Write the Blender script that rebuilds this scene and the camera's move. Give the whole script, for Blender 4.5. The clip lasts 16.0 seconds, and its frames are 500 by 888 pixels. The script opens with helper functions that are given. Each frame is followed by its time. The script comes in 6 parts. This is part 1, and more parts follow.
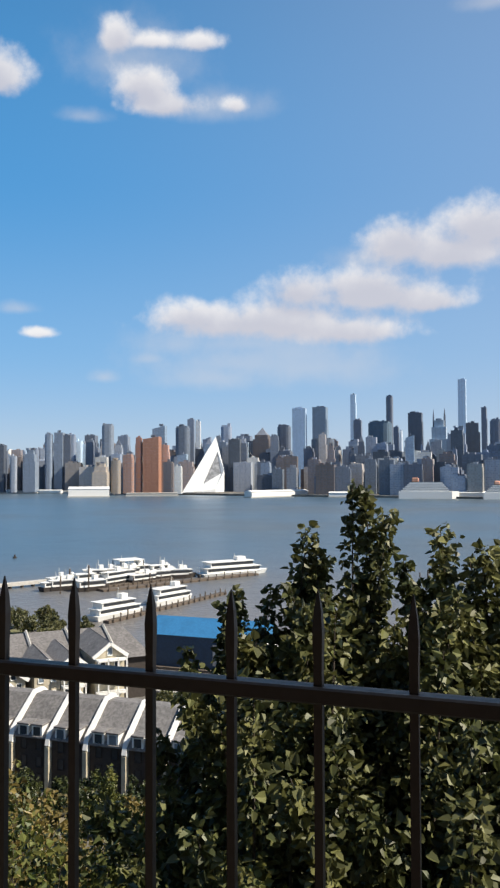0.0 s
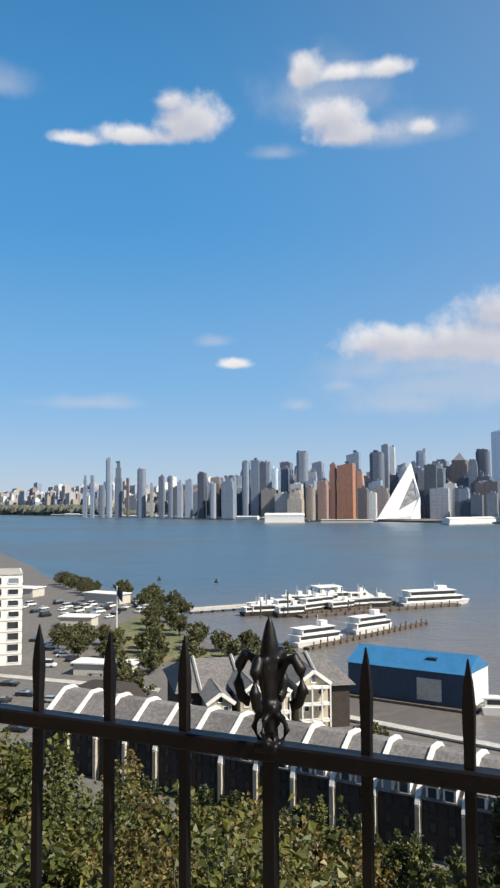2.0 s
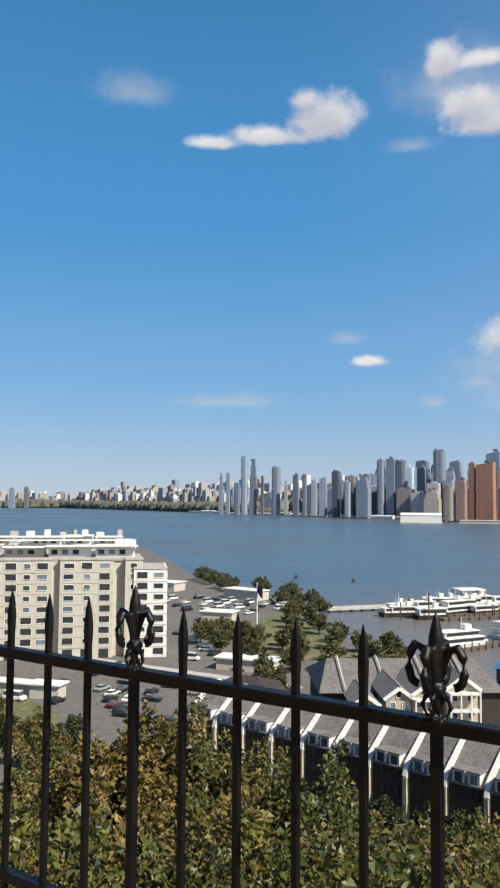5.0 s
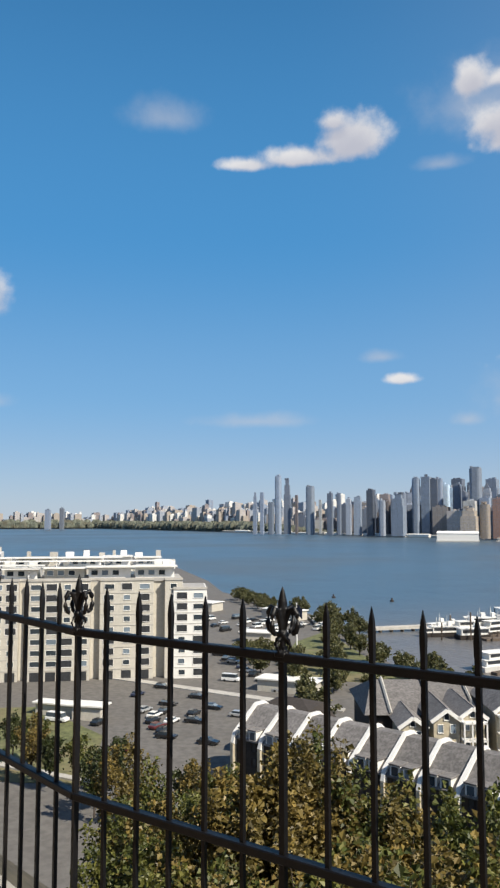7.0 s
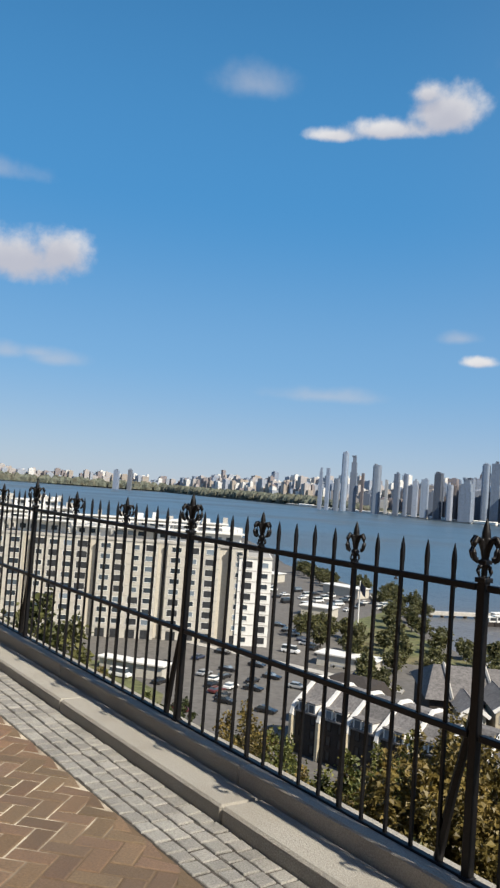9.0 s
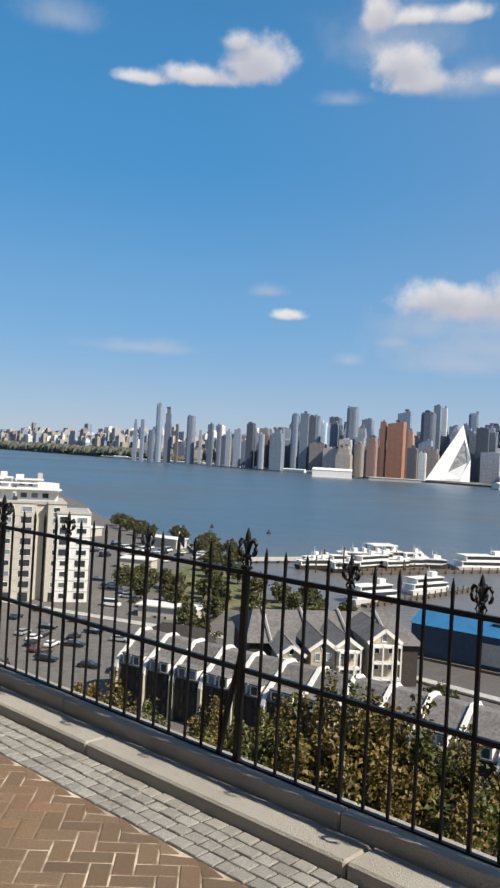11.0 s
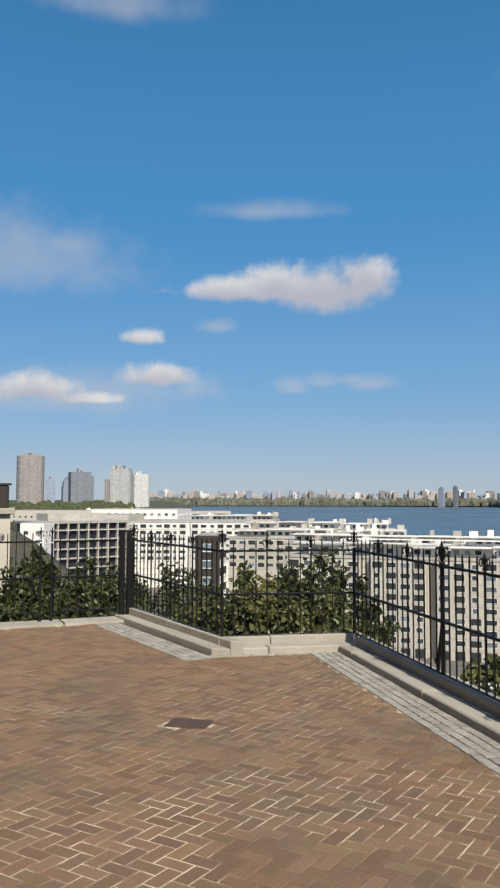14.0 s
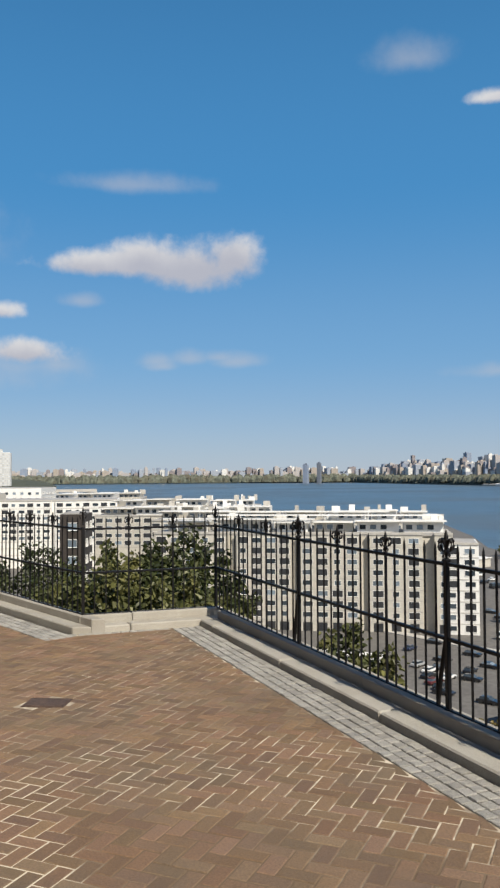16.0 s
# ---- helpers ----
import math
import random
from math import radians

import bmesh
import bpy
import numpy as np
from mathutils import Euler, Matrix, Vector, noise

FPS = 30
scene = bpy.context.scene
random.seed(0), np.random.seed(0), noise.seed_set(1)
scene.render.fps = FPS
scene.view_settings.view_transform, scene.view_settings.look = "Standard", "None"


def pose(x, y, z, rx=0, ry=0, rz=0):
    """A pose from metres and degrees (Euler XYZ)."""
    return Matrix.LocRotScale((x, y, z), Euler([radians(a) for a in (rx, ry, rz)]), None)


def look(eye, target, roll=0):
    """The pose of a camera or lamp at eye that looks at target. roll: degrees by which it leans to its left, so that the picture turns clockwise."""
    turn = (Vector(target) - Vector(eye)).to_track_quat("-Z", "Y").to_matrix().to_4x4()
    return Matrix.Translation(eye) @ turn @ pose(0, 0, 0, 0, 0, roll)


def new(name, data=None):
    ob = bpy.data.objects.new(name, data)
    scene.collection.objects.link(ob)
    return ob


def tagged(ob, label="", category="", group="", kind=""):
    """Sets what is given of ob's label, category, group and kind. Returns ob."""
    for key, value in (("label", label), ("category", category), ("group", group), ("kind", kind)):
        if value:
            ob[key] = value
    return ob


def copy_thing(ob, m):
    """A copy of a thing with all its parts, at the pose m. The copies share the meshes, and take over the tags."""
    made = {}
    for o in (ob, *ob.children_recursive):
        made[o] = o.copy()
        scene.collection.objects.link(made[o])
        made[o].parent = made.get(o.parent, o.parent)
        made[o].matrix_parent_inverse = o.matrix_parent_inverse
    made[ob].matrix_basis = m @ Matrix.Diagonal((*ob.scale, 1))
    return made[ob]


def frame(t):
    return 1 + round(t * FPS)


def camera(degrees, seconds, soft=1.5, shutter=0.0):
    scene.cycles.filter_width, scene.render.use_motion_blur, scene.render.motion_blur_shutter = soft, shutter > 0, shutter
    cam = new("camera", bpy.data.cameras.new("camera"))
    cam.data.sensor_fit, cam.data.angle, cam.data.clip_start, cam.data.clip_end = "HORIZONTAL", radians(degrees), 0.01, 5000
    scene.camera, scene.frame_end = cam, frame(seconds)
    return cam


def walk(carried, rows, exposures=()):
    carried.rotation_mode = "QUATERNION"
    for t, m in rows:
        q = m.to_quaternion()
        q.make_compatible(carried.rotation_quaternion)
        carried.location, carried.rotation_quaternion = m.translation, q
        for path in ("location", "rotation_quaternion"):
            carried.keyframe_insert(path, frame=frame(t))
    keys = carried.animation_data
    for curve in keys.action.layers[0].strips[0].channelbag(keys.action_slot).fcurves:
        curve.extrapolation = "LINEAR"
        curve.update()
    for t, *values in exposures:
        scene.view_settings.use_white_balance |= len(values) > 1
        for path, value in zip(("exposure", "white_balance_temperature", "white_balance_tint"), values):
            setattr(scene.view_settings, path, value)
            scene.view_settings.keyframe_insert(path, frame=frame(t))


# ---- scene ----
cam = camera(33.7, 16.0, soft=2.4)
PATH = [
    (0, (17.678, 0.417, 1.476), (16.803, 2.214, 1.551), -0.24),
    (0.5, (17.279, 0.410, 1.493), (16.323, 2.162, 1.623), 0.68),
    (1, (16.889, 0.395, 1.493), (15.850, 2.101, 1.596), -1.99),
    (1.5, (16.493, 0.384, 1.518), (15.300, 1.981, 1.681), -2.17),
    (2, (16.093, 0.338, 1.502), (14.829, 1.881, 1.643), -0.29),
    (2.5, (15.719, 0.267, 1.510), (14.454, 1.815, 1.588), -2.20),
    (3, (15.329, 0.213, 1.535), (13.965, 1.669, 1.681), -1.18),
    (3.2, (15.178, 0.168, 1.525), (13.805, 1.612, 1.691), 0.6),
    (5.3, (13.783, -0.550, 1.528), (12.224, 0.698, 1.649), 0.05),
    (5.5, (13.648, -0.633, 1.527), (12.019, 0.518, 1.664), -0.60),
    (6, (13.301, -0.866, 1.507), (11.700, 0.318, 1.696), -0.62),
    (6.5, (12.980, -1.126, 1.499), (11.403, 0.087, 1.699), -0.99),
    (7, (12.586, -1.284, 1.523), (11.041, -0.028, 1.706), -0.01),
    (7.5, (12.303, -1.587, 1.500), (10.903, -0.164, 1.627), 1.02),
    (8, (11.923, -1.882, 1.459), (10.365, -0.652, 1.701), 0.62),
    (8.5, (11.549, -2.119, 1.415), (9.876, -1.054, 1.675), 3.95),
    (8.7, (11.420, -2.212, 1.421), (9.746, -1.135, 1.616), 4.4),
    (10.8, (10.342, -3.205, 1.775), (8.902, -1.818, 1.725), 0.7),
    (11, (10.256, -3.261, 1.802), (8.904, -1.787, 1.823), 3.1),
    (11.5, (10.112, -3.253, 1.802), (8.716, -1.821, 1.826), 0.5),
    (12, (9.946, -3.362, 1.778), (8.44, -2.046, 1.783), 1.1),
    (12.5, (9.821, -3.379, 1.811), (8.154, -2.275, 1.751), -1.4),
    (12.9, (9.695, -3.378, 1.765), (7.868, -2.563, 1.746), -0.7),
    (13, (9.701, -3.415, 1.786), (7.855, -2.645, 1.767), -1.2),
    (13.5, (9.662, -3.414, 1.798), (7.746, -2.852, 1.902), -0.8),
    (14, (9.628, -3.423, 1.795), (7.679, -2.994, 1.925), 0.1),
    (14.5, (9.605, -3.41, 1.79), (7.643, -3.046, 1.924), -0.1),
    (15, (9.646, -3.408, 1.792), (7.695, -2.983, 1.914), -0.3),
    (15.5, (9.649, -3.387, 1.786), (7.725, -2.851, 1.893), -0.1),
    (16, (9.702, -3.374, 1.792), (7.843, -2.638, 1.866), -0.4),
]
walk(cam, [(t, look(eye, target, roll)) for t, eye, target, roll in PATH], [(0.0, 0.62), (3.0, 0.54), (7.0, 0.45), (11.0, 0.43), (14.5, 0.29), (16.0, 0.30)])

# ---- light ----
SUN_AZ = 83.3     # degrees clockwise from +y, seen from above
SUN_EL = 44.0
WATER, LAND = -46.0, -43.0

sun = new("sun", bpy.data.lights.new("sun", "SUN"))
sun.data.energy, sun.data.angle, sun.data.color = 5.0, radians(0.55), (1.0, 0.915, 0.77)
sd = Vector((math.sin(radians(SUN_AZ)) * math.cos(radians(SUN_EL)), math.cos(radians(SUN_AZ)) * math.cos(radians(SUN_EL)), math.sin(radians(SUN_EL))))
sun.matrix_world = look(sd * 50, (0, 0, 0))


class Nodes:
    """Short hand for building node trees."""

    def __init__(self, tree):
        self.tree = tree
        tree.nodes.clear()

    def add(self, kind, **props):
        node = self.tree.nodes.new(kind)
        if "operation" in props:
            node.operation = props["operation"]
        if "use_clamp" in props:
            node.use_clamp = props["use_clamp"]
        if "data_type" in props:
            node.data_type = props["data_type"]
        if "blend_type" in props:
            node.blend_type = props["blend_type"]
        if "noise_dimensions" in props:
            node.noise_dimensions = props["noise_dimensions"]
        if "sky_type" in props:
            node.sky_type = props["sky_type"]
        if "sun_disc" in props:
            node.sun_disc = props["sun_disc"]
        if "interpolation_type" in props:
            node.interpolation_type = props["interpolation_type"]
        return node

    def put(self, socket, value):
        if value is None:
            return
        if isinstance(value, bpy.types.NodeSocket):
            self.tree.links.new(value, socket)
        else:
            socket.default_value = value

    def math(self, op, a, b=None, c=None, clamp=False):
        node = self.add("ShaderNodeMath", operation=op, use_clamp=clamp)
        for n, v in enumerate((a, b, c)):
            self.put(node.inputs[n], v)
        return node.outputs[0]

    def vec(self, op, a, b=None):
        node = self.add("ShaderNodeVectorMath", operation=op)
        self.put(node.inputs[0], a)
        self.put(node.inputs[1], b)
        return node.outputs["Value"] if op in ("LENGTH", "DOT_PRODUCT") else node.outputs[0]

    def mix(self, fac, a, b, blend="MIX"):
        node = self.add("ShaderNodeMix", data_type="RGBA", blend_type=blend)
        self.put(node.inputs[0], fac)
        self.put(node.inputs[6], a if isinstance(a, bpy.types.NodeSocket) else (*a, 1)[:4])
        self.put(node.inputs[7], b if isinstance(b, bpy.types.NodeSocket) else (*b, 1)[:4])
        return node.outputs[2]

    def noise(self, vector, scale, detail=3.0, rough=0.55, dim="3D"):
        node = self.add("ShaderNodeTexNoise", noise_dimensions=dim)
        self.put(node.inputs["Vector"], vector)
        for key, v in (("Scale", scale), ("Detail", detail), ("Roughness", rough)):
            self.put(node.inputs[key], v)
        return node.outputs["Fac"]

    def smooth(self, value, lo, hi, to0=0.0, to1=1.0):
        node = self.add("ShaderNodeMapRange", interpolation_type="SMOOTHSTEP")
        for n, v in enumerate((value, lo, hi, to0, to1)):
            self.put(node.inputs[n], v)
        return node.outputs[0]


def build_world():
    world = bpy.data.worlds.new("sky")
    scene.world = world
    world.use_nodes = True
    n = Nodes(world.node_tree)
    sky = n.add("ShaderNodeTexSky", sky_type="NISHITA", sun_disc=False)
    sky.sun_elevation, sky.sun_rotation = radians(SUN_EL), radians(SUN_AZ)
    sky.altitude, sky.air_density, sky.dust_density, sky.ozone_density = 0, 1.0, 0.1, 4.0
    way = n.add("ShaderNodeTexCoord").outputs["Generated"]
    sep = n.add("ShaderNodeSeparateXYZ")
    n.put(sep.inputs[0], way)
    # azimuth to the left of +y and elevation, in degrees
    azim = n.math("MULTIPLY", n.math("ARCTAN2", n.math("MULTIPLY", sep.outputs[0], -1.0), sep.outputs[1]), 57.2958)
    elev = n.math("MULTIPLY", n.math("ARCSINE", sep.outputs[2]), 57.2958)
    warp = n.math("MULTIPLY", n.math("SUBTRACT", n.noise(way, 26.0, 6.0, 0.58), 0.5), 1.5)
    layers = {}
    clear = n.add("ShaderNodeHueSaturation")
    clear.inputs["Saturation"].default_value, clear.inputs["Value"].default_value = 1.15, 1.05
    n.put(clear.inputs["Color"], sky.outputs[0])
    clear = n.mix(1.0, clear.outputs[0], (0.80, 1.0, 1.08), "MULTIPLY")
    # clear autumn air: deep blue overhead, paling through blue grey to the horizon
    low = n.mix(n.smooth(elev, -2.0, 9.0), (4.5, 5.0, 6.3), (2.0, 4.1, 6.8))
    mid = n.mix(n.smooth(elev, 6.0, 20.0), low, (0.75, 3.05, 6.25))
    air = n.mix(n.smooth(elev, 16.0, 55.0), mid, (0.10, 0.85, 2.4))
    # paler on the side of the sun
    air = n.mix(n.smooth(azim, 50.0, -10.0, 0.0, 0.36), air, (5.4, 5.4, 6.1))
    hazy = n.mix(0.82, clear, air)

    def dist(a, e, w, h, lift=0.0):
        dx = n.math("MULTIPLY", n.math("SUBTRACT", azim, a), 0.9 / w)
        dy = n.math("SUBTRACT", elev, e - lift)
        dy = n.math("MAXIMUM", n.math("MULTIPLY", dy, 0.85 / h), n.math("MULTIPLY", dy, -1.35 / h))
        return n.math("SQRT", n.math("MULTIPLY_ADD", dx, dx, n.math("MULTIPLY", dy, dy)))

    def lobe(layer, a, e, w, h, lift=0.0):
        """One soft lobe of a cloud: centre, half width and half height in degrees. Flatter below than above."""
        r = dist(a, e, w, h, lift)
        layers[layer] = n.math("SMOOTH_MIN", layers[layer], r, 0.55) if layer in layers else r

    def thick(a, e, w, h):
        lobe("thick", a, e, w, h)
        # the same cloud a little lower in the sky: where it is dense above, the underside is shaded
        lobe("above", a, e, w, h, 0.75)

    def thin(a, e, w, h):
        lobe("thin", a, e, w, h)

    thick(35.2, 28.1, 1.36, 1.14)
    thick(32.7, 28.0, 2.17, 0.58)
    thick(29.5, 28.1, 1.75, 0.65)
    thick(33.3, 25.4, 2.13, 1.20)
    thick(31.9, 24.4, 2.79, 0.95)
    thick(26.9, 24.5, 0.98, 0.62)
    thin(29.3, 24.1, 2.45, 0.82)
    thin(37.4, 23.4, 1.38, 0.43)
    thick(43.6, 25.2, 2.53, 1.59)
    thick(44.8, 26.4, 1.29, 0.81)
    thick(47.4, 24.3, 3.20, 0.69)
    thick(51.2, 23.9, 1.76, 0.50)
    thick(15.6, 15.4, 2.86, 1.76)
    thick(10.1, 16.1, 3.28, 1.82)
    thick(12.2, 14.7, 4.10, 1.51)
    thin(17.9, 14.5, 2.13, 0.83)
    thick(6.0, 14.7, 3.85, 2.03)
    thick(22.5, 12.3, 2.57, 1.62)
    thick(18.0, 12.8, 4.09, 1.37)
    thick(13.6, 11.6, 2.66, 0.97)
    thick(29.8, 10.8, 3.10, 1.17)
    thick(24.3, 10.6, 5.38, 1.41)
    thick(19.2, 9.8, 4.53, 1.17)
    thin(25.9, 9.1, 5.20, 1.18)
    thin(28.4, 6.8, 2.6, 0.9)
    thin(28.8, 6.7, 3.12, 0.95)
    thin(22.0, 7.4, 5.5, 1.6)
    thin(26.3, 7.7, 6.01, 1.19)
    thick(40.3, 9.6, 1.24, 0.48)
    thin(41.7, 11.1, 1.18, 0.40)
    thin(36.0, 6.7, 0.78, 0.42)
    thin(33.0, 8.0, 1.10, 0.47)
    thin(57.1, 26.6, 2.3, 0.95)
    thin(50.5, 6.8, 3.12, 0.48)
    thin(70.5, 8.1, 1.34, 0.41)
    thick(79.0, 14.2, 3.68, 0.93)
    thick(75.8, 14.7, 2.47, 1.15)
    thick(72.1, 14.0, 4.13, 1.75)
    thick(69.6, 14.7, 2.17, 1.57)
    thick(85.4, 10.9, 1.59, 0.62)
    thin(80.0, 11.8, 1.12, 0.43)
    thick(83.8, 8.3, 2.64, 0.95)
    thin(81.6, 7.5, 1.37, 0.64)
    thick(92.3, 7.3, 2.99, 0.95)
    thick(96.6, 6.9, 3.4, 0.9)
    thick(89.0, 6.7, 2.2, 0.45)
    thin(74.8, 7.8, 0.9, 0.45)
    thin(72.4, 8.0, 1.1, 0.5)
    thin(69.2, 7.8, 1.5, 0.5)
    thin(95.2, 6.7, 2.61, 1.33)
    thin(90.4, 6.5, 6.21, 1.08)
    thin(94.3, 16.2, 4.47, 2.22)
    thin(90.3, 16.8, 2.88, 0.81)
    thin(87.1, 31.4, 4.35, 1.05)
    thin(76.2, 19.4, 3.93, 0.59)
    thin(72.4, 8.0, 1.03, 0.43)
    thin(69.3, 7.8, 1.41, 0.43)
    thin(74.5, 7.5, 0.88, 0.36)
    thin(8.9, 29.2, 2.00, 0.52)
    thin(23.0, 8.3, 4.2, 1.6)
    thin(31.0, 9.0, 3.0, 1.3)
    thin(88.0, 7.4, 6.0, 1.2)
    thin(93.0, 15.5, 6.0, 2.2)
    thin(34.0, 26.6, 3.6, 2.0)
    thin(28.0, 24.4, 3.0, 0.9)
    thick(74.0, 14.2, 4.6, 1.0)
    thick(26.0, 10.2, 6.5, 1.1)
    thick(17.0, 12.0, 5.5, 1.2)
    cover = n.smooth(n.math("SUBTRACT", n.math("ADD", 0.98, warp), layers["thick"]), -0.2, 0.62)
    veil = n.smooth(n.math("SUBTRACT", n.math("ADD", 1.0, warp), layers["thin"]), -0.6, 1.1)
    bright = n.smooth(n.math("MULTIPLY_ADD", warp, 0.55, layers["above"]), 0.25, 1.55)
    white = n.mix(bright, (5.3, 5.3, 5.9), (8.2, 8.0, 7.9))
    colour = n.mix(n.math("MULTIPLY", veil, 0.40), hazy, (6.0, 6.0, 6.3))
    colour = n.mix(n.math("MULTIPLY", cover, 0.92), colour, white)
    back = n.add("ShaderNodeBackground")
    n.put(back.inputs[0], colour)
    back.inputs[1].default_value = 0.075
    out = n.add("ShaderNodeOutputWorld")
    n.put(out.inputs[0], back.outputs[0])


build_world()

# ---- materials ----


def material(name, colour, rough=0.7, metal=0.0, grain=0.0, scale=20.0, stain=0.0, stain_scale=1.5, bump=0.0, bump_scale=None, piece=0.0, island=0.0, tint=None, coat=0.0, spec=0.5):
    """A painted, stony or earthy surface with fine grain, larger stains, relief, and a shift from piece to piece."""
    mat = bpy.data.materials.new(name)
    mat.use_nodes = True
    n = Nodes(mat.node_tree)
    where = n.add("ShaderNodeTexCoord").outputs["Object"]
    geo = n.add("ShaderNodeNewGeometry")
    info = n.add("ShaderNodeObjectInfo")
    pos = geo.outputs["Position"]
    c = (*colour, 1)
    out = n.mix(0.0, c, c)
    if grain:
        g = n.noise(pos, scale, 4.0, 0.6)
        out = n.mix(n.smooth(g, 0.3, 0.7), tuple(v * (1 - grain) for v in colour), tuple(min(v * (1 + grain), 1) for v in colour))
    if stain:
        s = n.noise(pos, stain_scale, 5.0, 0.6)
        out = n.mix(n.smooth(s, 0.42, 0.7, 0, stain), out, tint or tuple(v * 0.45 for v in colour))
    if piece or island:
        r = info.outputs["Random"] if piece else geo.outputs["Random Per Island"]
        k = piece or island
        hsv = n.add("ShaderNodeHueSaturation")
        n.put(hsv.inputs["Value"], n.math("MULTIPLY_ADD", r, 2 * k, 1 - k))
        n.put(hsv.inputs["Hue"], n.math("MULTIPLY_ADD", n.math("FRACT", n.math("MULTIPLY", r, 7.31)), 0.03 * min(1, k * 3), 0.5 - 0.015 * min(1, k * 3)))
        n.put(hsv.inputs["Saturation"], n.math("MULTIPLY_ADD", n.math("FRACT", n.math("MULTIPLY", r, 13.7)), 0.5 * k, 1 - 0.25 * k))
        n.put(hsv.inputs["Color"], out)
        out = hsv.outputs[0]
    b = n.add("ShaderNodeBsdfPrincipled")
    n.put(b.inputs["Base Color"], out)
    b.inputs["Metallic"].default_value = metal
    b.inputs["Specular IOR Level"].default_value = spec
    rn = n.noise(pos, (bump_scale or scale) * 0.5, 3.0)
    n.put(b.inputs["Roughness"], n.math("MULTIPLY_ADD", rn, 0.25, rough - 0.12, clamp=True))
    b.inputs["Coat Weight"].default_value = coat
    if bump:
        bm = n.add("ShaderNodeBump")
        bm.inputs["Strength"].default_value = min(1.0, bump * 3)
        bm.inputs["Distance"].default_value = bump * 0.03
        n.put(bm.inputs["Height"], n.noise(pos, bump_scale or scale, 5.0, 0.65))
        n.put(b.inputs["Normal"], bm.outputs[0])
    o = n.add("ShaderNodeOutputMaterial")
    n.put(o.inputs[0], b.outputs[0])
    return mat


def leaf_material(name, colour, second):
    """Leaves: two-sided, a little light comes through, colour shifts from leaf to leaf and clump to clump."""
    mat = bpy.data.materials.new(name)
    mat.use_nodes = True
    n = Nodes(mat.node_tree)
    geo = n.add("ShaderNodeNewGeometry")
    r = geo.outputs["Random Per Island"]
    big = n.smooth(n.noise(geo.outputs["Position"], 0.9, 3.0), 0.38, 0.66)
    c = n.mix(n.math("MULTIPLY_ADD", r, 0.5, n.math("MULTIPLY", big, 0.6), clamp=True), colour, second)
    hsv = n.add("ShaderNodeHueSaturation")
    n.put(hsv.inputs["Value"], n.math("MULTIPLY_ADD", n.math("FRACT", n.math("MULTIPLY", r, 9.7)), 0.9, 0.55))
    n.put(hsv.inputs["Color"], c)
    d = n.add("ShaderNodeBsdfPrincipled")
    n.put(d.inputs["Base Color"], hsv.outputs[0])
    d.inputs["Roughness"].default_value = 0.5
    tr = n.add("ShaderNodeBsdfTranslucent")
    n.put(tr.inputs[0], hsv.outputs[0])
    m = n.add("ShaderNodeMixShader")
    m.inputs[0].default_value = 0.28
    n.put(m.inputs[1], d.outputs[0])
    n.put(m.inputs[2], tr.outputs[0])
    o = n.add("ShaderNodeOutputMaterial")
    n.put(o.inputs[0], m.outputs[0])
    return mat


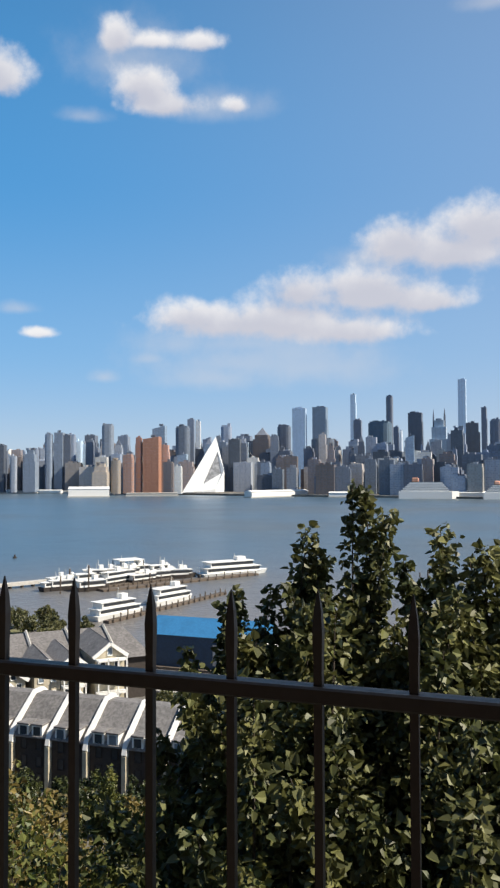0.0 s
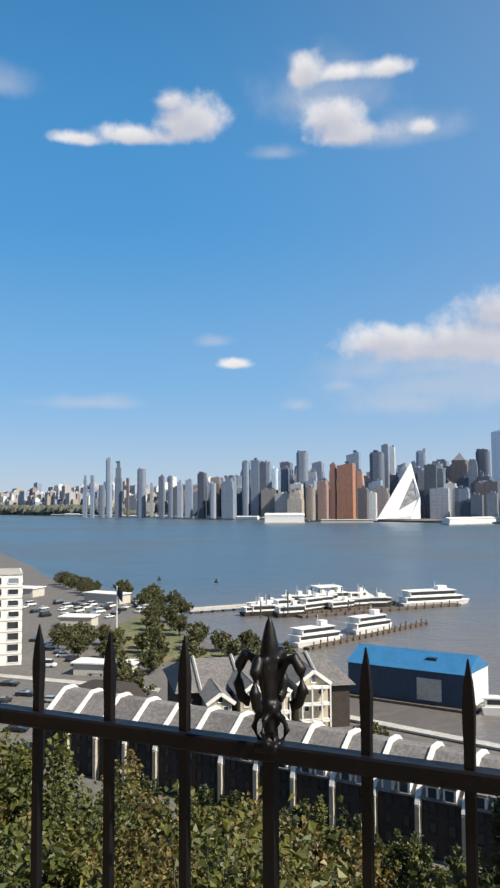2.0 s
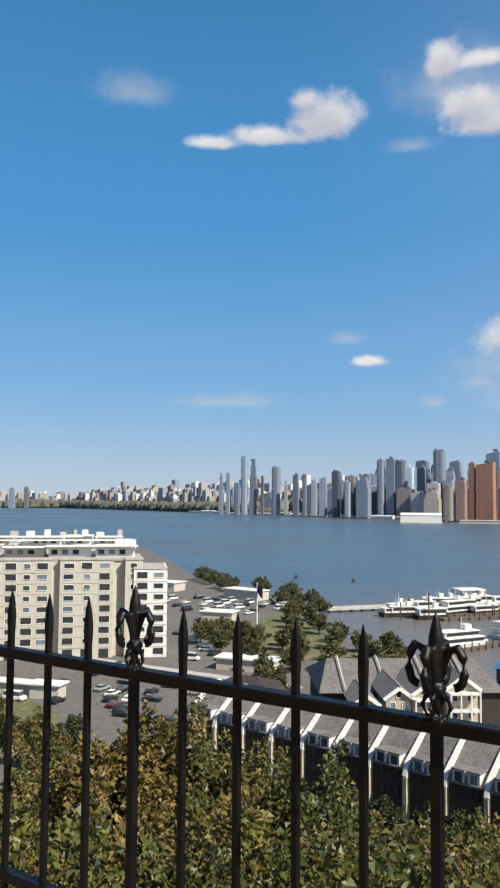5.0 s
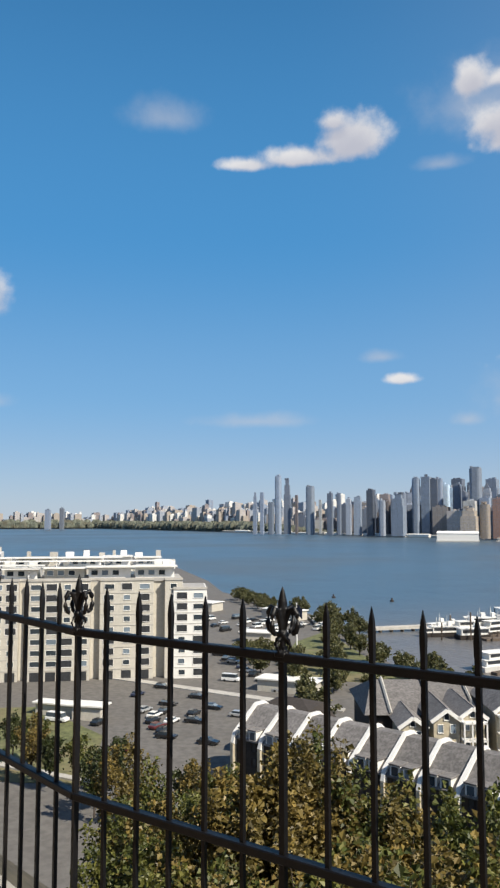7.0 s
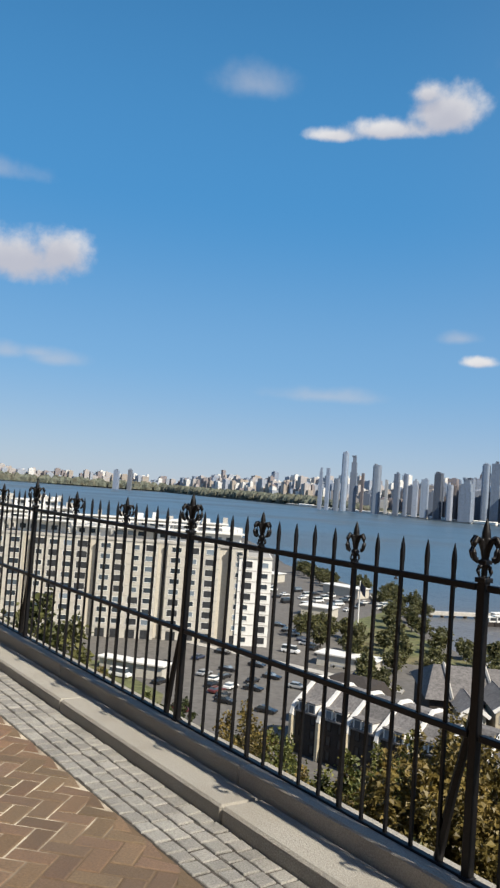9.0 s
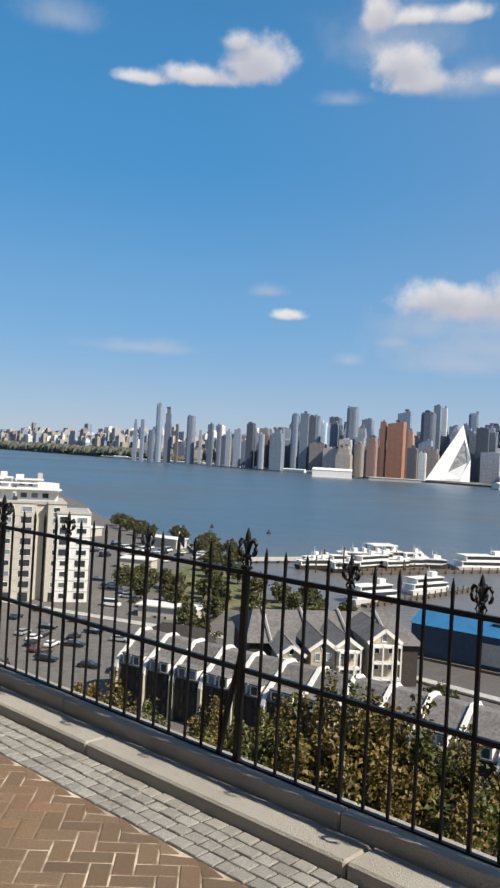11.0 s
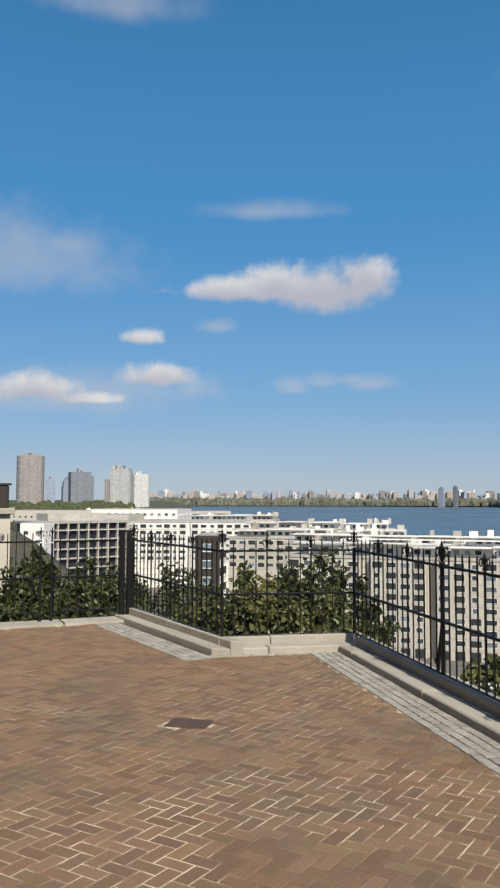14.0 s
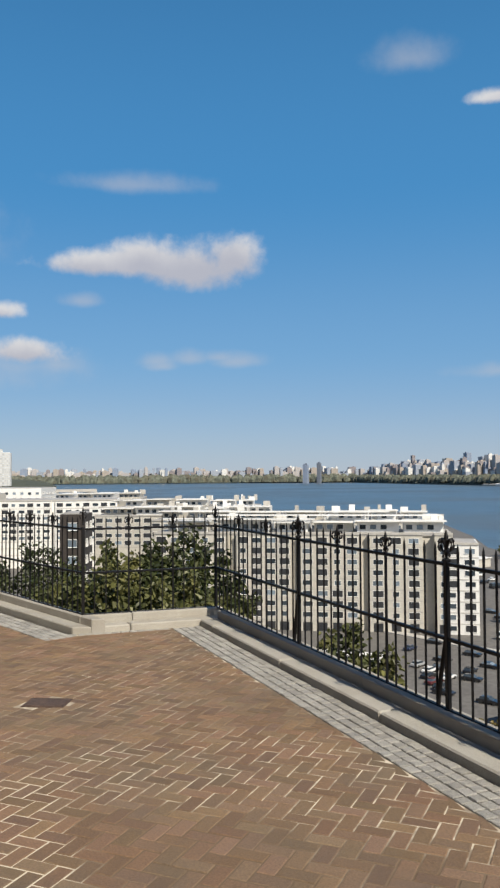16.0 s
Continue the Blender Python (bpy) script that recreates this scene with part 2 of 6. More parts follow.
def hazy_facade_material(name, wall, pane, storey=3.6, bay=3.4, share=0.55, rough=0.5):
    """A far high-rise: bands of glass between floors, with piers; too far off for single windows."""
    # lifted and cooled: the haze of distance is put into these colours
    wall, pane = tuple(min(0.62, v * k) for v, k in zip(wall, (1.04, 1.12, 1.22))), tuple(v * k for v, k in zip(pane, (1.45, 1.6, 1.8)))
    mat = bpy.data.materials.new(name)
    mat.use_nodes = True
    n = Nodes(mat.node_tree)
    tc = n.add("ShaderNodeTexCoord")
    geo = n.add("ShaderNodeNewGeometry")
    sep = n.add("ShaderNodeSeparateXYZ")
    n.put(sep.inputs[0], tc.outputs["Object"])
    nor = n.add("ShaderNodeSeparateXYZ")
    n.put(nor.inputs[0], geo.outputs["Normal"])
    along = n.math("ADD", sep.outputs[0], sep.outputs[1])
    row = n.math("LESS_THAN", n.math("FRACT", n.math("DIVIDE", sep.outputs[2], storey)), share)
    col = n.math("LESS_THAN", n.math("FRACT", n.math("DIVIDE", along, bay)), 0.7)
    up = n.math("LESS_THAN", n.math("ABSOLUTE", nor.outputs[2]), 0.5)
    glass = n.math("MULTIPLY", n.math("MULTIPLY", row, col), up)
    stripe = n.math("LESS_THAN", n.math("FRACT", n.math("DIVIDE", along, bay * 4.3)), 0.24)
    info = n.add("ShaderNodeObjectInfo")
    w1 = n.mix(n.math("MULTIPLY", stripe, 0.3), wall, tuple(v * 0.6 for v in wall))
    cell = n.add("ShaderNodeTexWhiteNoise", noise_dimensions="2D")
    comb = n.add("ShaderNodeCombineXYZ")
    n.put(comb.inputs[0], n.math("FLOOR", n.math("DIVIDE", sep.outputs[2], storey)))
    n.put(comb.inputs[1], n.math("FLOOR", n.math("DIVIDE", along, bay)))
    n.put(cell.inputs["Vector"], comb.outputs[0])
    p1 = n.mix(n.math("MULTIPLY", cell.outputs["Value"], 0.6), pane, tuple(min(1, v * 2.2) for v in pane))
    c = n.mix(glass, w1, p1)
    hsv = n.add("ShaderNodeHueSaturation")
    n.put(hsv.inputs["Value"], n.math("MULTIPLY_ADD", info.outputs["Random"], 0.75, 0.55))
    n.put(hsv.inputs["Color"], c)
    b = n.add("ShaderNodeBsdfPrincipled")
    n.put(b.inputs["Base Color"], hsv.outputs[0])
    n.put(b.inputs["Roughness"], n.math("MULTIPLY_ADD", glass, -0.3, rough + 0.2))
    o = n.add("ShaderNodeOutputMaterial")
    n.put(o.inputs[0], b.outputs[0])
    return mat


def glass_material(name, tint=(0.03, 0.04, 0.05), rough=0.08):
    mat = bpy.data.materials.new(name)
    mat.use_nodes = True
    n = Nodes(mat.node_tree)
    geo = n.add("ShaderNodeNewGeometry")
    info = n.add("ShaderNodeObjectInfo")
    b = n.add("ShaderNodeBsdfPrincipled")
    n.put(b.inputs["Base Color"], n.mix(n.smooth(info.outputs["Random"], 0.35, 1.0), tint, tuple(v * 5 + 0.05 for v in tint)))
    n.put(b.inputs["Roughness"], n.math("MULTIPLY_ADD", n.noise(geo.outputs["Position"], 0.7), 0.15, rough))
    o = n.add("ShaderNodeOutputMaterial")
    n.put(o.inputs[0], b.outputs[0])
    return mat


def water_material():
    mat = bpy.data.materials.new("river_water")
    mat.use_nodes = True
    n = Nodes(mat.node_tree)
    geo = n.add("ShaderNodeNewGeometry")
    pos = geo.outputs["Position"]
    b = n.add("ShaderNodeBsdfPrincipled")
    patch = n.smooth(n.noise(pos, 0.0035, 4.0, 0.6), 0.4, 0.65)
    # silty shallows round the marina
    sep = n.add("ShaderNodeSeparateXYZ")
    n.put(sep.inputs[0], pos)
    silt = n.math("MULTIPLY", n.smooth(n.math("MULTIPLY_ADD", n.noise(pos, 0.006, 3.0), 160.0, sep.outputs[1]), 620.0, 260.0), n.smooth(sep.outputs[0], -360.0, -160.0))
    clean = n.mix(patch, (0.06, 0.10, 0.14), (0.085, 0.105, 0.12))
    n.put(b.inputs["Base Color"], n.mix(n.math("MULTIPLY", silt, 0.85), clean, (0.15, 0.13, 0.115)))
    n.put(b.inputs["Roughness"], n.math("MULTIPLY_ADD", patch, 0.08, 0.30))
    b.inputs["IOR"].default_value = 1.33
    bm = n.add("ShaderNodeBump")
    bm.inputs["Strength"].default_value = 0.9
    bm.inputs["Distance"].default_value = 0.5
    h = n.math("ADD", n.noise(pos, 0.35, 4.0, 0.6), n.math("MULTIPLY", n.noise(pos, 0.05, 3.0), 2.0))
    n.put(bm.inputs["Height"], h)
    n.put(b.inputs["Normal"], bm.outputs[0])
    o = n.add("ShaderNodeOutputMaterial")
    n.put(o.inputs[0], b.outputs[0])
    return mat


IRON = material("black_iron", (0.005, 0.005, 0.006), 0.45, 0.0, 0.3, 60, 0.3, 9, 0.06, 140, tint=(0.014, 0.009, 0.006), spec=0.28)
BRICK = material("clay_brick", (0.205, 0.127, 0.074), 0.82, 0, 0.2, 90, 0.6, 0.8, 0.3, 160, piece=0.2, tint=(0.135, 0.106, 0.072))
BRICKS = material("clay_brick_field", (0.205, 0.127, 0.074), 0.82, 0, 0.2, 90, 0.6, 0.8, 0.3, 160, island=0.2, tint=(0.135, 0.106, 0.072))
SETT = material("granite_sett", (0.34, 0.325, 0.295), 0.8, 0, 0.25, 150, 0.35, 3, 0.4, 120, piece=0.16)
SETTS = material("granite_setts", (0.34, 0.325, 0.295), 0.8, 0, 0.25, 150, 0.35, 3, 0.4, 120, island=0.16)
JOINT = material("dark_joint", (0.075, 0.065, 0.055), 0.95, 0, 0.4, 90)
KERB = material("granite_kerb", (0.36, 0.338, 0.295), 0.78, 0, 0.2, 160, 0.5, 2.2, 0.3, 90, piece=0.06, tint=(0.28, 0.25, 0.205))
SOIL = material("slope_soil", (0.085, 0.07, 0.045), 0.95, 0, 0.4, 3, 0.6, 0.3, 0.5, 6, tint=(0.05, 0.06, 0.025))
ASPHALT = material("asphalt", (0.125, 0.117, 0.108), 0.9, 0, 0.2, 0.6, 0.5, 0.05, 0.2, 2, tint=(0.105, 0.098, 0.09))
GRASS = material("lawn", (0.105, 0.115, 0.045), 0.95, 0, 0.4, 0.8, 0.8, 0.06, 0.3, 3, tint=(0.19, 0.155, 0.085))
CONCRETE = material("pale_concrete", (0.43, 0.41, 0.375), 0.85, 0, 0.12, 1.2, 0.35, 0.2, 0.2, 3)
STUCCO = material("cream_stucco", (0.47, 0.445, 0.39), 0.85, 0, 0.08, 1.5, 0.3, 0.12, 0.1, 4, tint=(0.45, 0.40, 0.33))
WHITE = material("white_paint", (0.72, 0.71, 0.68), 0.6, 0, 0.05, 2, 0.25, 0.5, 0.1, 8, tint=(0.6, 0.58, 0.54))
SHINGLE = material("grey_shingle", (0.165, 0.155, 0.15), 0.9, 0, 0.3, 2.2, 0.4, 0.4, 0.4, 5, piece=0.12)
DARKWALL = material("dark_siding", (0.036, 0.029, 0.025), 0.85, 0, 0.2, 2, 0.3, 0.5, 0.2, 6, piece=0.2)
CREAMWALL = material("cream_siding", (0.44, 0.39, 0.29), 0.8, 0, 0.1, 2, 0.3, 0.6, 0.2, 6, piece=0.08)
BLUEROOF = material("blue_metal_roof", (0.035, 0.16, 0.33), 0.45, 0.0, 0.1, 2, 0.3, 0.4, 0.1, 5)
BLUEWALL = material("blue_metal_wall", (0.014, 0.042, 0.085), 0.55, 0.0, 0.15, 2, 0.3, 0.4, 0.1, 5)
ROOFING = material("roof_membrane", (0.34, 0.33, 0.32), 0.85, 0, 0.15, 0.5, 0.5, 0.15, 0.1, 2, tint=(0.27, 0.26, 0.25))
BARK = material("bark", (0.07, 0.055, 0.042), 0.95, 0, 0.4, 14, 0.3, 3, 0.6, 25)
RUBBLE = material("field_stone", (0.13, 0.12, 0.105), 0.9, 0, 0.25, 30, 0.4, 4, 0.5, 30, piece=0.25)
TIMBER = material("pier_timber", (0.11, 0.085, 0.065), 0.9, 0, 0.35, 3, 0.3, 0.6, 0.4, 8)
GLASS = glass_material("window_glass")


def joint_material():
    """Sandy joints: brown and dirty in most places, washed pale in patches."""
    mat = bpy.data.materials.new("sandy_joint")
    mat.use_nodes = True
    n = Nodes(mat.node_tree)
    pos = n.add("ShaderNodeNewGeometry").outputs["Position"]
    patch = n.smooth(n.noise(pos, 0.55, 3.0, 0.6), 0.42, 0.58)
    fine = n.smooth(n.noise(pos, 7.0, 3.0, 0.6), 0.36, 0.62, 0.25, 1.0)
    # a strip washed clean by run-off
    sep = n.add("ShaderNodeSeparateXYZ")
    n.put(sep.inputs[0], pos)
    off = n.math("ABSOLUTE", n.math("SUBTRACT", n.math("SUBTRACT", sep.outputs[1], STRIP[1]), n.math("MULTIPLY", n.math("SUBTRACT", sep.outputs[0], STRIP[0]), STRIP[2])))
    strip = n.math("MULTIPLY", n.smooth(off, 0.26, 0.12), n.math("MULTIPLY", n.smooth(sep.outputs[0], STRIP[3], STRIP[3] + 0.6), n.smooth(sep.outputs[0], STRIP[4], STRIP[4] - 0.6)))
    pale = n.math("MAXIMUM", n.math("MULTIPLY", patch, fine), strip)
    b = n.add("ShaderNodeBsdfPrincipled")
    n.put(b.inputs["Base Color"], n.mix(pale, (0.135, 0.092, 0.056), (0.56, 0.49, 0.38)))
    b.inputs["Roughness"].default_value = 0.95
    o = n.add("ShaderNodeOutputMaterial")
    n.put(o.inputs[0], b.outputs[0])
    return mat


STRIP = (5.0, -2.84, -0.06, 4.1, 7.6)
MORTAR = joint_material()
WATERM = water_material()
LEAF_TREE = leaf_material("leaf_dark", (0.042, 0.056, 0.019), (0.165, 0.16, 0.055))
LEAF_BUSH = leaf_material("leaf_olive", (0.040, 0.060, 0.014), (0.155, 0.15, 0.035))
LEAF_RUST = leaf_material("leaf_ochre", (0.09, 0.076, 0.022), (0.23, 0.165, 0.045))
# darker copy of the tree leaves, with shade put into the colour
LEAF_SHADE = leaf_material("leaf_shade", (0.020, 0.032, 0.010), (0.075, 0.085, 0.025))
LEAF_FAR = leaf_material("leaf_far", (0.07, 0.08, 0.03), (0.135, 0.125, 0.05))


# ---- building helpers ----


def mesh_from(bm, name, mat):
    me = bpy.data.meshes.new(name)
    bm.to_mesh(me)
    bm.free()
    for m in mat if isinstance(mat, (list, tuple)) else [mat]:
        me.materials.append(m)
    return me


def part(name, bm, mat, parent=None, label="", smooth=False):
    """Link a bmesh (or a ready mesh) as one object, under a thing or a part."""
    me = bm if isinstance(bm, bpy.types.Mesh) else mesh_from(bm, name, mat)
    if smooth:
        for p in me.polygons:
            p.use_smooth = True
    ob = new(name, me)
    if parent:
        ob.parent = parent
    if label:
        ob["label"] = label
    return ob


def thing(name, m, label, category, group="", kind=""):
    ob = new(name)
    ob.matrix_world = m
    return tagged(ob, label, category, group, kind)


def box(bm, x0, x1, y0, y1, z0, z1, bevel=0.0, m=None):
    g = bmesh.ops.create_cube(bm, size=1.0)["verts"]
    for v in g:
        v.co = Vector((x0 + (v.co.x + 0.5) * (x1 - x0), y0 + (v.co.y + 0.5) * (y1 - y0), z0 + (v.co.z + 0.5) * (z1 - z0)))
    if bevel:
        es = list({e for v in g for e in v.link_edges})
        out = bmesh.ops.bevel(bm, geom=es, offset=bevel, segments=1, affect="EDGES")
        g = list({v for f in out["faces"] for v in f.verts} | {v for v in g if v.is_valid})
    if m:
        bmesh.ops.transform(bm, matrix=m, verts=[v for v in g if v.is_valid])
    return g


def boxed(*a, bevel=0.0, m=None):
    bm = bmesh.new()
    box(bm, *a, bevel=bevel, m=m)
    return bm


def prism(bm, outline, z0, z1):
    """An upright prism over an outline of (x, y)."""
    lo = [bm.verts.new((x, y, z0)) for x, y in outline]
    hi = [bm.verts.new((x, y, z1)) for x, y in outline]
    n = len(outline)
    bm.faces.new(hi)
    bm.faces.new(lo[::-1])
    for i in range(n):
        bm.faces.new((lo[i], lo[(i + 1) % n], hi[(i + 1) % n], hi[i]))
    bmesh.ops.recalc_face_normals(bm, faces=bm.faces)


def tube(bm, points, radii, sides=6):
    """A bent, tapering rod through points."""
    pts = [Vector(p) for p in points]
    rings = []
    for i, p in enumerate(pts):
        d = (pts[min(i + 1, len(pts) - 1)] - pts[max(i - 1, 0)]).normalized()
        q = d.to_track_quat("Z", "Y")
        rings.append([bm.verts.new(p + q @ Vector((radii[i] * math.cos(a), radii[i] * math.sin(a), 0))) for a in (2 * math.pi * k / sides for k in range(sides))])
    for a, b in zip(rings, rings[1:]):
        for k in range(sides):
            bm.faces.new((a[k], a[(k + 1) % sides], b[(k + 1) % sides], b[k]))
    bm.faces.new(rings[0][::-1])
    bm.faces.new(rings[-1])


def pydata(name, verts, faces, mat):
    me = bpy.data.meshes.new(name)
    me.from_pydata(verts, [], faces)
    for m in mat if isinstance(mat, (list, tuple)) else [mat]:
        me.materials.append(m)
    return me

# ---- ground, water, slope ----


SLANT, SLANT_2 = 13.4, 6.0  # degrees by which the fence runs outwards past its first and second bend


def far_shore_y(x):
    return 1521 - 0.158 * (x - 240)


def fence_line(x):
    """How far the fence stands out at x: straight, then slanting outwards, then slanting less."""
    return min(max(x - 10.125, 0.0), 5.911) * math.tan(radians(SLANT)) + min(max(x - 16.036, 0.0), 10.0) * math.tan(radians(SLANT_2))


def build_ground():
    # the slope below the lookout and the flat waterside land, one sheet
    shore = [(-900, 540), (-640, 440), (-480, 360), (-400, 312), (-313, 286), (-255, 262), (-215, 240), (-175, 205), (-150, 190), (-128, 186), (-106, 172), (-84, 151), (-78, 148.5), (-35, 147.5), (0, 140), (60, 128), (200, 120)]
    xs = [p[0] for p in shore]
    ys = [p[1] for p in shore]

    def height(x, d):
        # d: metres out from the foot of the lookout wall
        h = np.interp(d, [0, 2, 8, 20, 40, 62, 78, 90], [-0.5, -1.9, -7.5, -18, -32, -40, LAND, LAND])
        return h + 0.5 * math.sin(x * 0.31 + d * 0.2) * min(1, d / 6) * (1 if d < 70 else 0)

    verts, faces, mats = [], [], []
    cols = list(range(-900, -200, 20)) + list(range(-200, 201, 4))
    steps = [0, 1, 2, 4, 6, 9, 12, 16, 20, 26, 33, 40, 48, 55, 62, 70, 78, 86, 90]
    for x in cols:
        edge = 0.10 + fence_line(x) if x > 0 else (-2.2 if x > -4 else -8)
        if x < -60:
            edge = np.interp(-x, [60, 160, 900], [-30, -90, -260])
        base = len(verts)
        end = np.interp(x, xs, ys)
        out = [(x, edge + d, height(x, d)) for d in steps]
        flat0 = out[-1][1]
        rest = [(x, flat0 + (end - flat0) * k / 8, LAND) for k in range(1, 9)] if end > flat0 + 8 else [(x, flat0 + k, LAND) for k in range(1, 9)]
        verts += out + rest + [(x, rest[-1][1] + 0.4, WATER - 3)]
    per = len(steps) + 9
    for i in range(len(cols) - 1):
        for k in range(per - 1):
            a = i * per + k
            faces.append((a, a + per, a + per + 1, a + 1))
            mats.append(0 if k < len(steps) - 2 else (2 if k == per - 2 else 1))
    me = pydata("ground", verts, faces, [SOIL, ASPHALT, CONCRETE])
    for p, m in zip(me.polygons, mats):
        p.material_index = m
        p.use_smooth = m == 0
    ob = new("ground", me)
    tagged(ob, "wooded slope running down to flat paved waterside land", "ground", kind="structure")

    bm = bmesh.new()
    bmesh.ops.create_grid(bm, x_segments=1, y_segments=1, size=4900)
    for v in bm.verts:
        v.co.z = WATER
    tagged(part("water", bm, WATERM), "broad blue grey river with small ripples", "river", kind="structure")

    # far bank: a low slab behind a sea wall
    line = [(x, far_shore_y(x)) for x in (2400, 240, -300, -700, -1150, -1700, -2300, -3000, -3600, -4100)]
    back = [(-4300, 2400), (-3300, 3500), (-1500, 4600), (1500, 4600), (2600, 4000)]
    bm = bmesh.new()
    prism(bm, line + back, WATER - 2, WATER + 4)
    tagged(part("far_bank", bm, material("far_ground", (0.16, 0.15, 0.13), 0.9, 0, 0.3, 0.02, 0.5, 0.01)), "low city shore across the river", "shore", kind="structure")
    # the upstream bend, closing the river far off
    bm = bmesh.new()
    prism(bm, [(-4050, 2190), (-4600, 1700), (-4800, 900), (-4820, 320), (-4880, 320), (-4860, 1400), (-4300, 2400)], WATER - 2, WATER + 9)
    tagged(part("far_bank", bm, material("far_woods_ground", (0.05, 0.06, 0.045), 0.9, 0, 0.3, 0.02)), "wooded upstream shore on the horizon", "shore", kind="structure")
    # the near ridge upstream, with woods on it
    bm = bmesh.new()
    prism(bm, [(-620, 20), (-1300, 190), (-2500, 330), (-4300, 420), (-4850, 330), (-4850, -900), (-620, -900), (-420, -120)], WATER - 2, -14)
    tagged(part("ridge", bm, material("ridge_ground", (0.06, 0.065, 0.04), 0.95, 0, 0.4, 0.03)), "wooded river ridge carrying tall apartment blocks", "hill", kind="structure")


build_ground()

# ---- the lookout terrace ----
# Outline of the kerb front, from east to west: along the main fence, back in at the corner, along, and out again.
P = 0.135
B0 = (75 * P, 0.0)               # where the main fence bends outwards
B1 = (B0[0] + 45 * P * math.cos(radians(SLANT)), 45 * P * math.sin(radians(SLANT)))  # and where it turns straight again
C2 = (-0.09, -1.62)              # second corner of the fence
C3 = (-2.86, -2.45)              # third corner
C4 = (-2.30, -5.60)              # where the gate fence leaves the terrace
KF, KT, KL = 0.30, 0.075, 0.163  # kerb front offset, tread height, ledge height


def kerb_run(name, a, b, side, lengths, label):
    """Kerb stones along a to b: a low tread and a raised ledge behind it. side: unit vector from the fence to the terrace."""
    a, b, side = Vector(a), Vector(b), Vector(side)
    along = (b - a).normalized()
    m = Matrix((( along.x, side.x, 0, a.x), (along.y, side.y, 0, a.y), (0, 0, 1, 0), (0, 0, 0, 1)))
    run = thing(name, Matrix(), label, "kerb", kind="structure")
    total, at, i = (b - a).length, 0.0, 0
    while at < total - 0.01:
        L = min(lengths[i % len(lengths)], total - at)
        tilt = random.uniform(-0.004, 0.004)
        bm = boxed(at + 0.004, at + L - 0.004, 0.085, KF + tilt, -0.15, KT + tilt, bevel=0.012, m=m)
        part("kerb_stone", bm, KERB, run)
        i, at = i + 1, at + L
    at, i = 0.0, 0
    while at < total - 0.01:
        L = min(lengths[(i + 1) % len(lengths)] * 1.13, total - at)
        bm = boxed(at + 0.003, at + L - 0.003, -0.07, 0.085 + random.uniform(-0.004, 0.004), -0.5, KL + random.uniform(-0.004, 0.004), bevel=0.008, m=m)
        part("ledge_stone", bm, KERB, run)
        i, at = i + 1, at + L


kerb_run("kerb", (B1[0] + 6 * math.cos(radians(SLANT_2)), B1[1] + 6 * math.sin(radians(SLANT_2))), B1, (math.sin(radians(SLANT_2)), -math.cos(radians(SLANT_2))), (1.9, 1.85), "pale granite kerb with a raised ledge under the far bay of fence")
kerb_run("kerb", B1, B0, (math.sin(radians(SLANT)), -math.cos(radians(SLANT))), (1.4, 1.45), "pale granite kerb with a raised ledge under the slanting fence")
kerb_run("kerb", B0, (0.3, 0), (0, -1), (1.9, 1.85, 1.94, 1.8), "pale granite kerb with a raised ledge under the iron fence")
kerb_run("kerb", (0.0, 0.07), (-0.08, C2[1] - 0.06), (1, 0), (1.2, 1.0), "pale granite kerb turning the corner of the terrace")
ck = Vector((C3[0] - C2[0], C3[1] - C2[1])).normalized()
kerb_run("kerb", (C2[0] - ck.x * 0.09 + 0.3, C2[1] - ck.y * 0.09 + 0.09), (C3[0] + 0.05, C3[1] + 0.015), (ck.y if ck.y < 0 else -ck.y, ck.x), (1.7, 1.6), "pale granite kerb along the short stretch of fence")
# flat pale edging under the gate fence
ob = thing("edging", Matrix(), "flat pale stone edging below the gate fence", "kerb", kind="structure")
g = Vector((C4[0] - C3[0], C4[1] - C3[1]))
for k in range(3):
    a0, a1 = Vector(C3) + g * (k / 3 + 0.005), Vector(C3) + g * ((k + 1) / 3 - 0.005)
    side = Vector((-g.y, g.x)).normalized()
    bm = bmesh.new()
    prism(bm, [tuple(a0 - side * 0.12), tuple(a1 - side * 0.12), tuple(a1 + side * 0.30), tuple(a0 + side * 0.30)], -0.3, 0.035)
    part("edging_stone", bm, KERB, ob)

# terrace slab under the paving
bm = bmesh.new()
prism(bm, [(24, fence_line(24) - KF - 0.02), (B1[0], B1[1] - KF - 0.02), (B0[0], -KF - 0.02), (0.26, -KF - 0.02), (0.2, C2[1] - 0.26), (C3[0] + 0.15, C3[1] - 0.25), (C4[0] + 0.1, C4[1]), (C4[0], -14), (24, -14)], -0.5, -0.0045)
tagged(part("terrace", bm, MORTAR), "brick terrace bedding of pale sandy mortar", "pavement", kind="structure")

# unseen block added behind the lookout: closes the place and cuts sky light
bm = bmesh.new()
box(bm, -30, 50, -26, -16, -0.6, 22)
tagged(part("wall_south", bm, material("dark_brick_wall", (0.10, 0.07, 0.055), 0.9, 0, 0.25, 8, 0.4, 0.6, 0.3, 14)), "added unseen dark brick block that cuts sky light behind the terrace", "wall", kind="structure")
bm = bmesh.new()
box(bm, -40, 60, -60, -13.9, -0.7, -0.05)
tagged(part("street", bm, ASPHALT), "grey asphalt street behind the terrace", "road", kind="structure")

# ---- iron fence ----
TOP, MID, LOW = 1.165, 0.652, 0.165


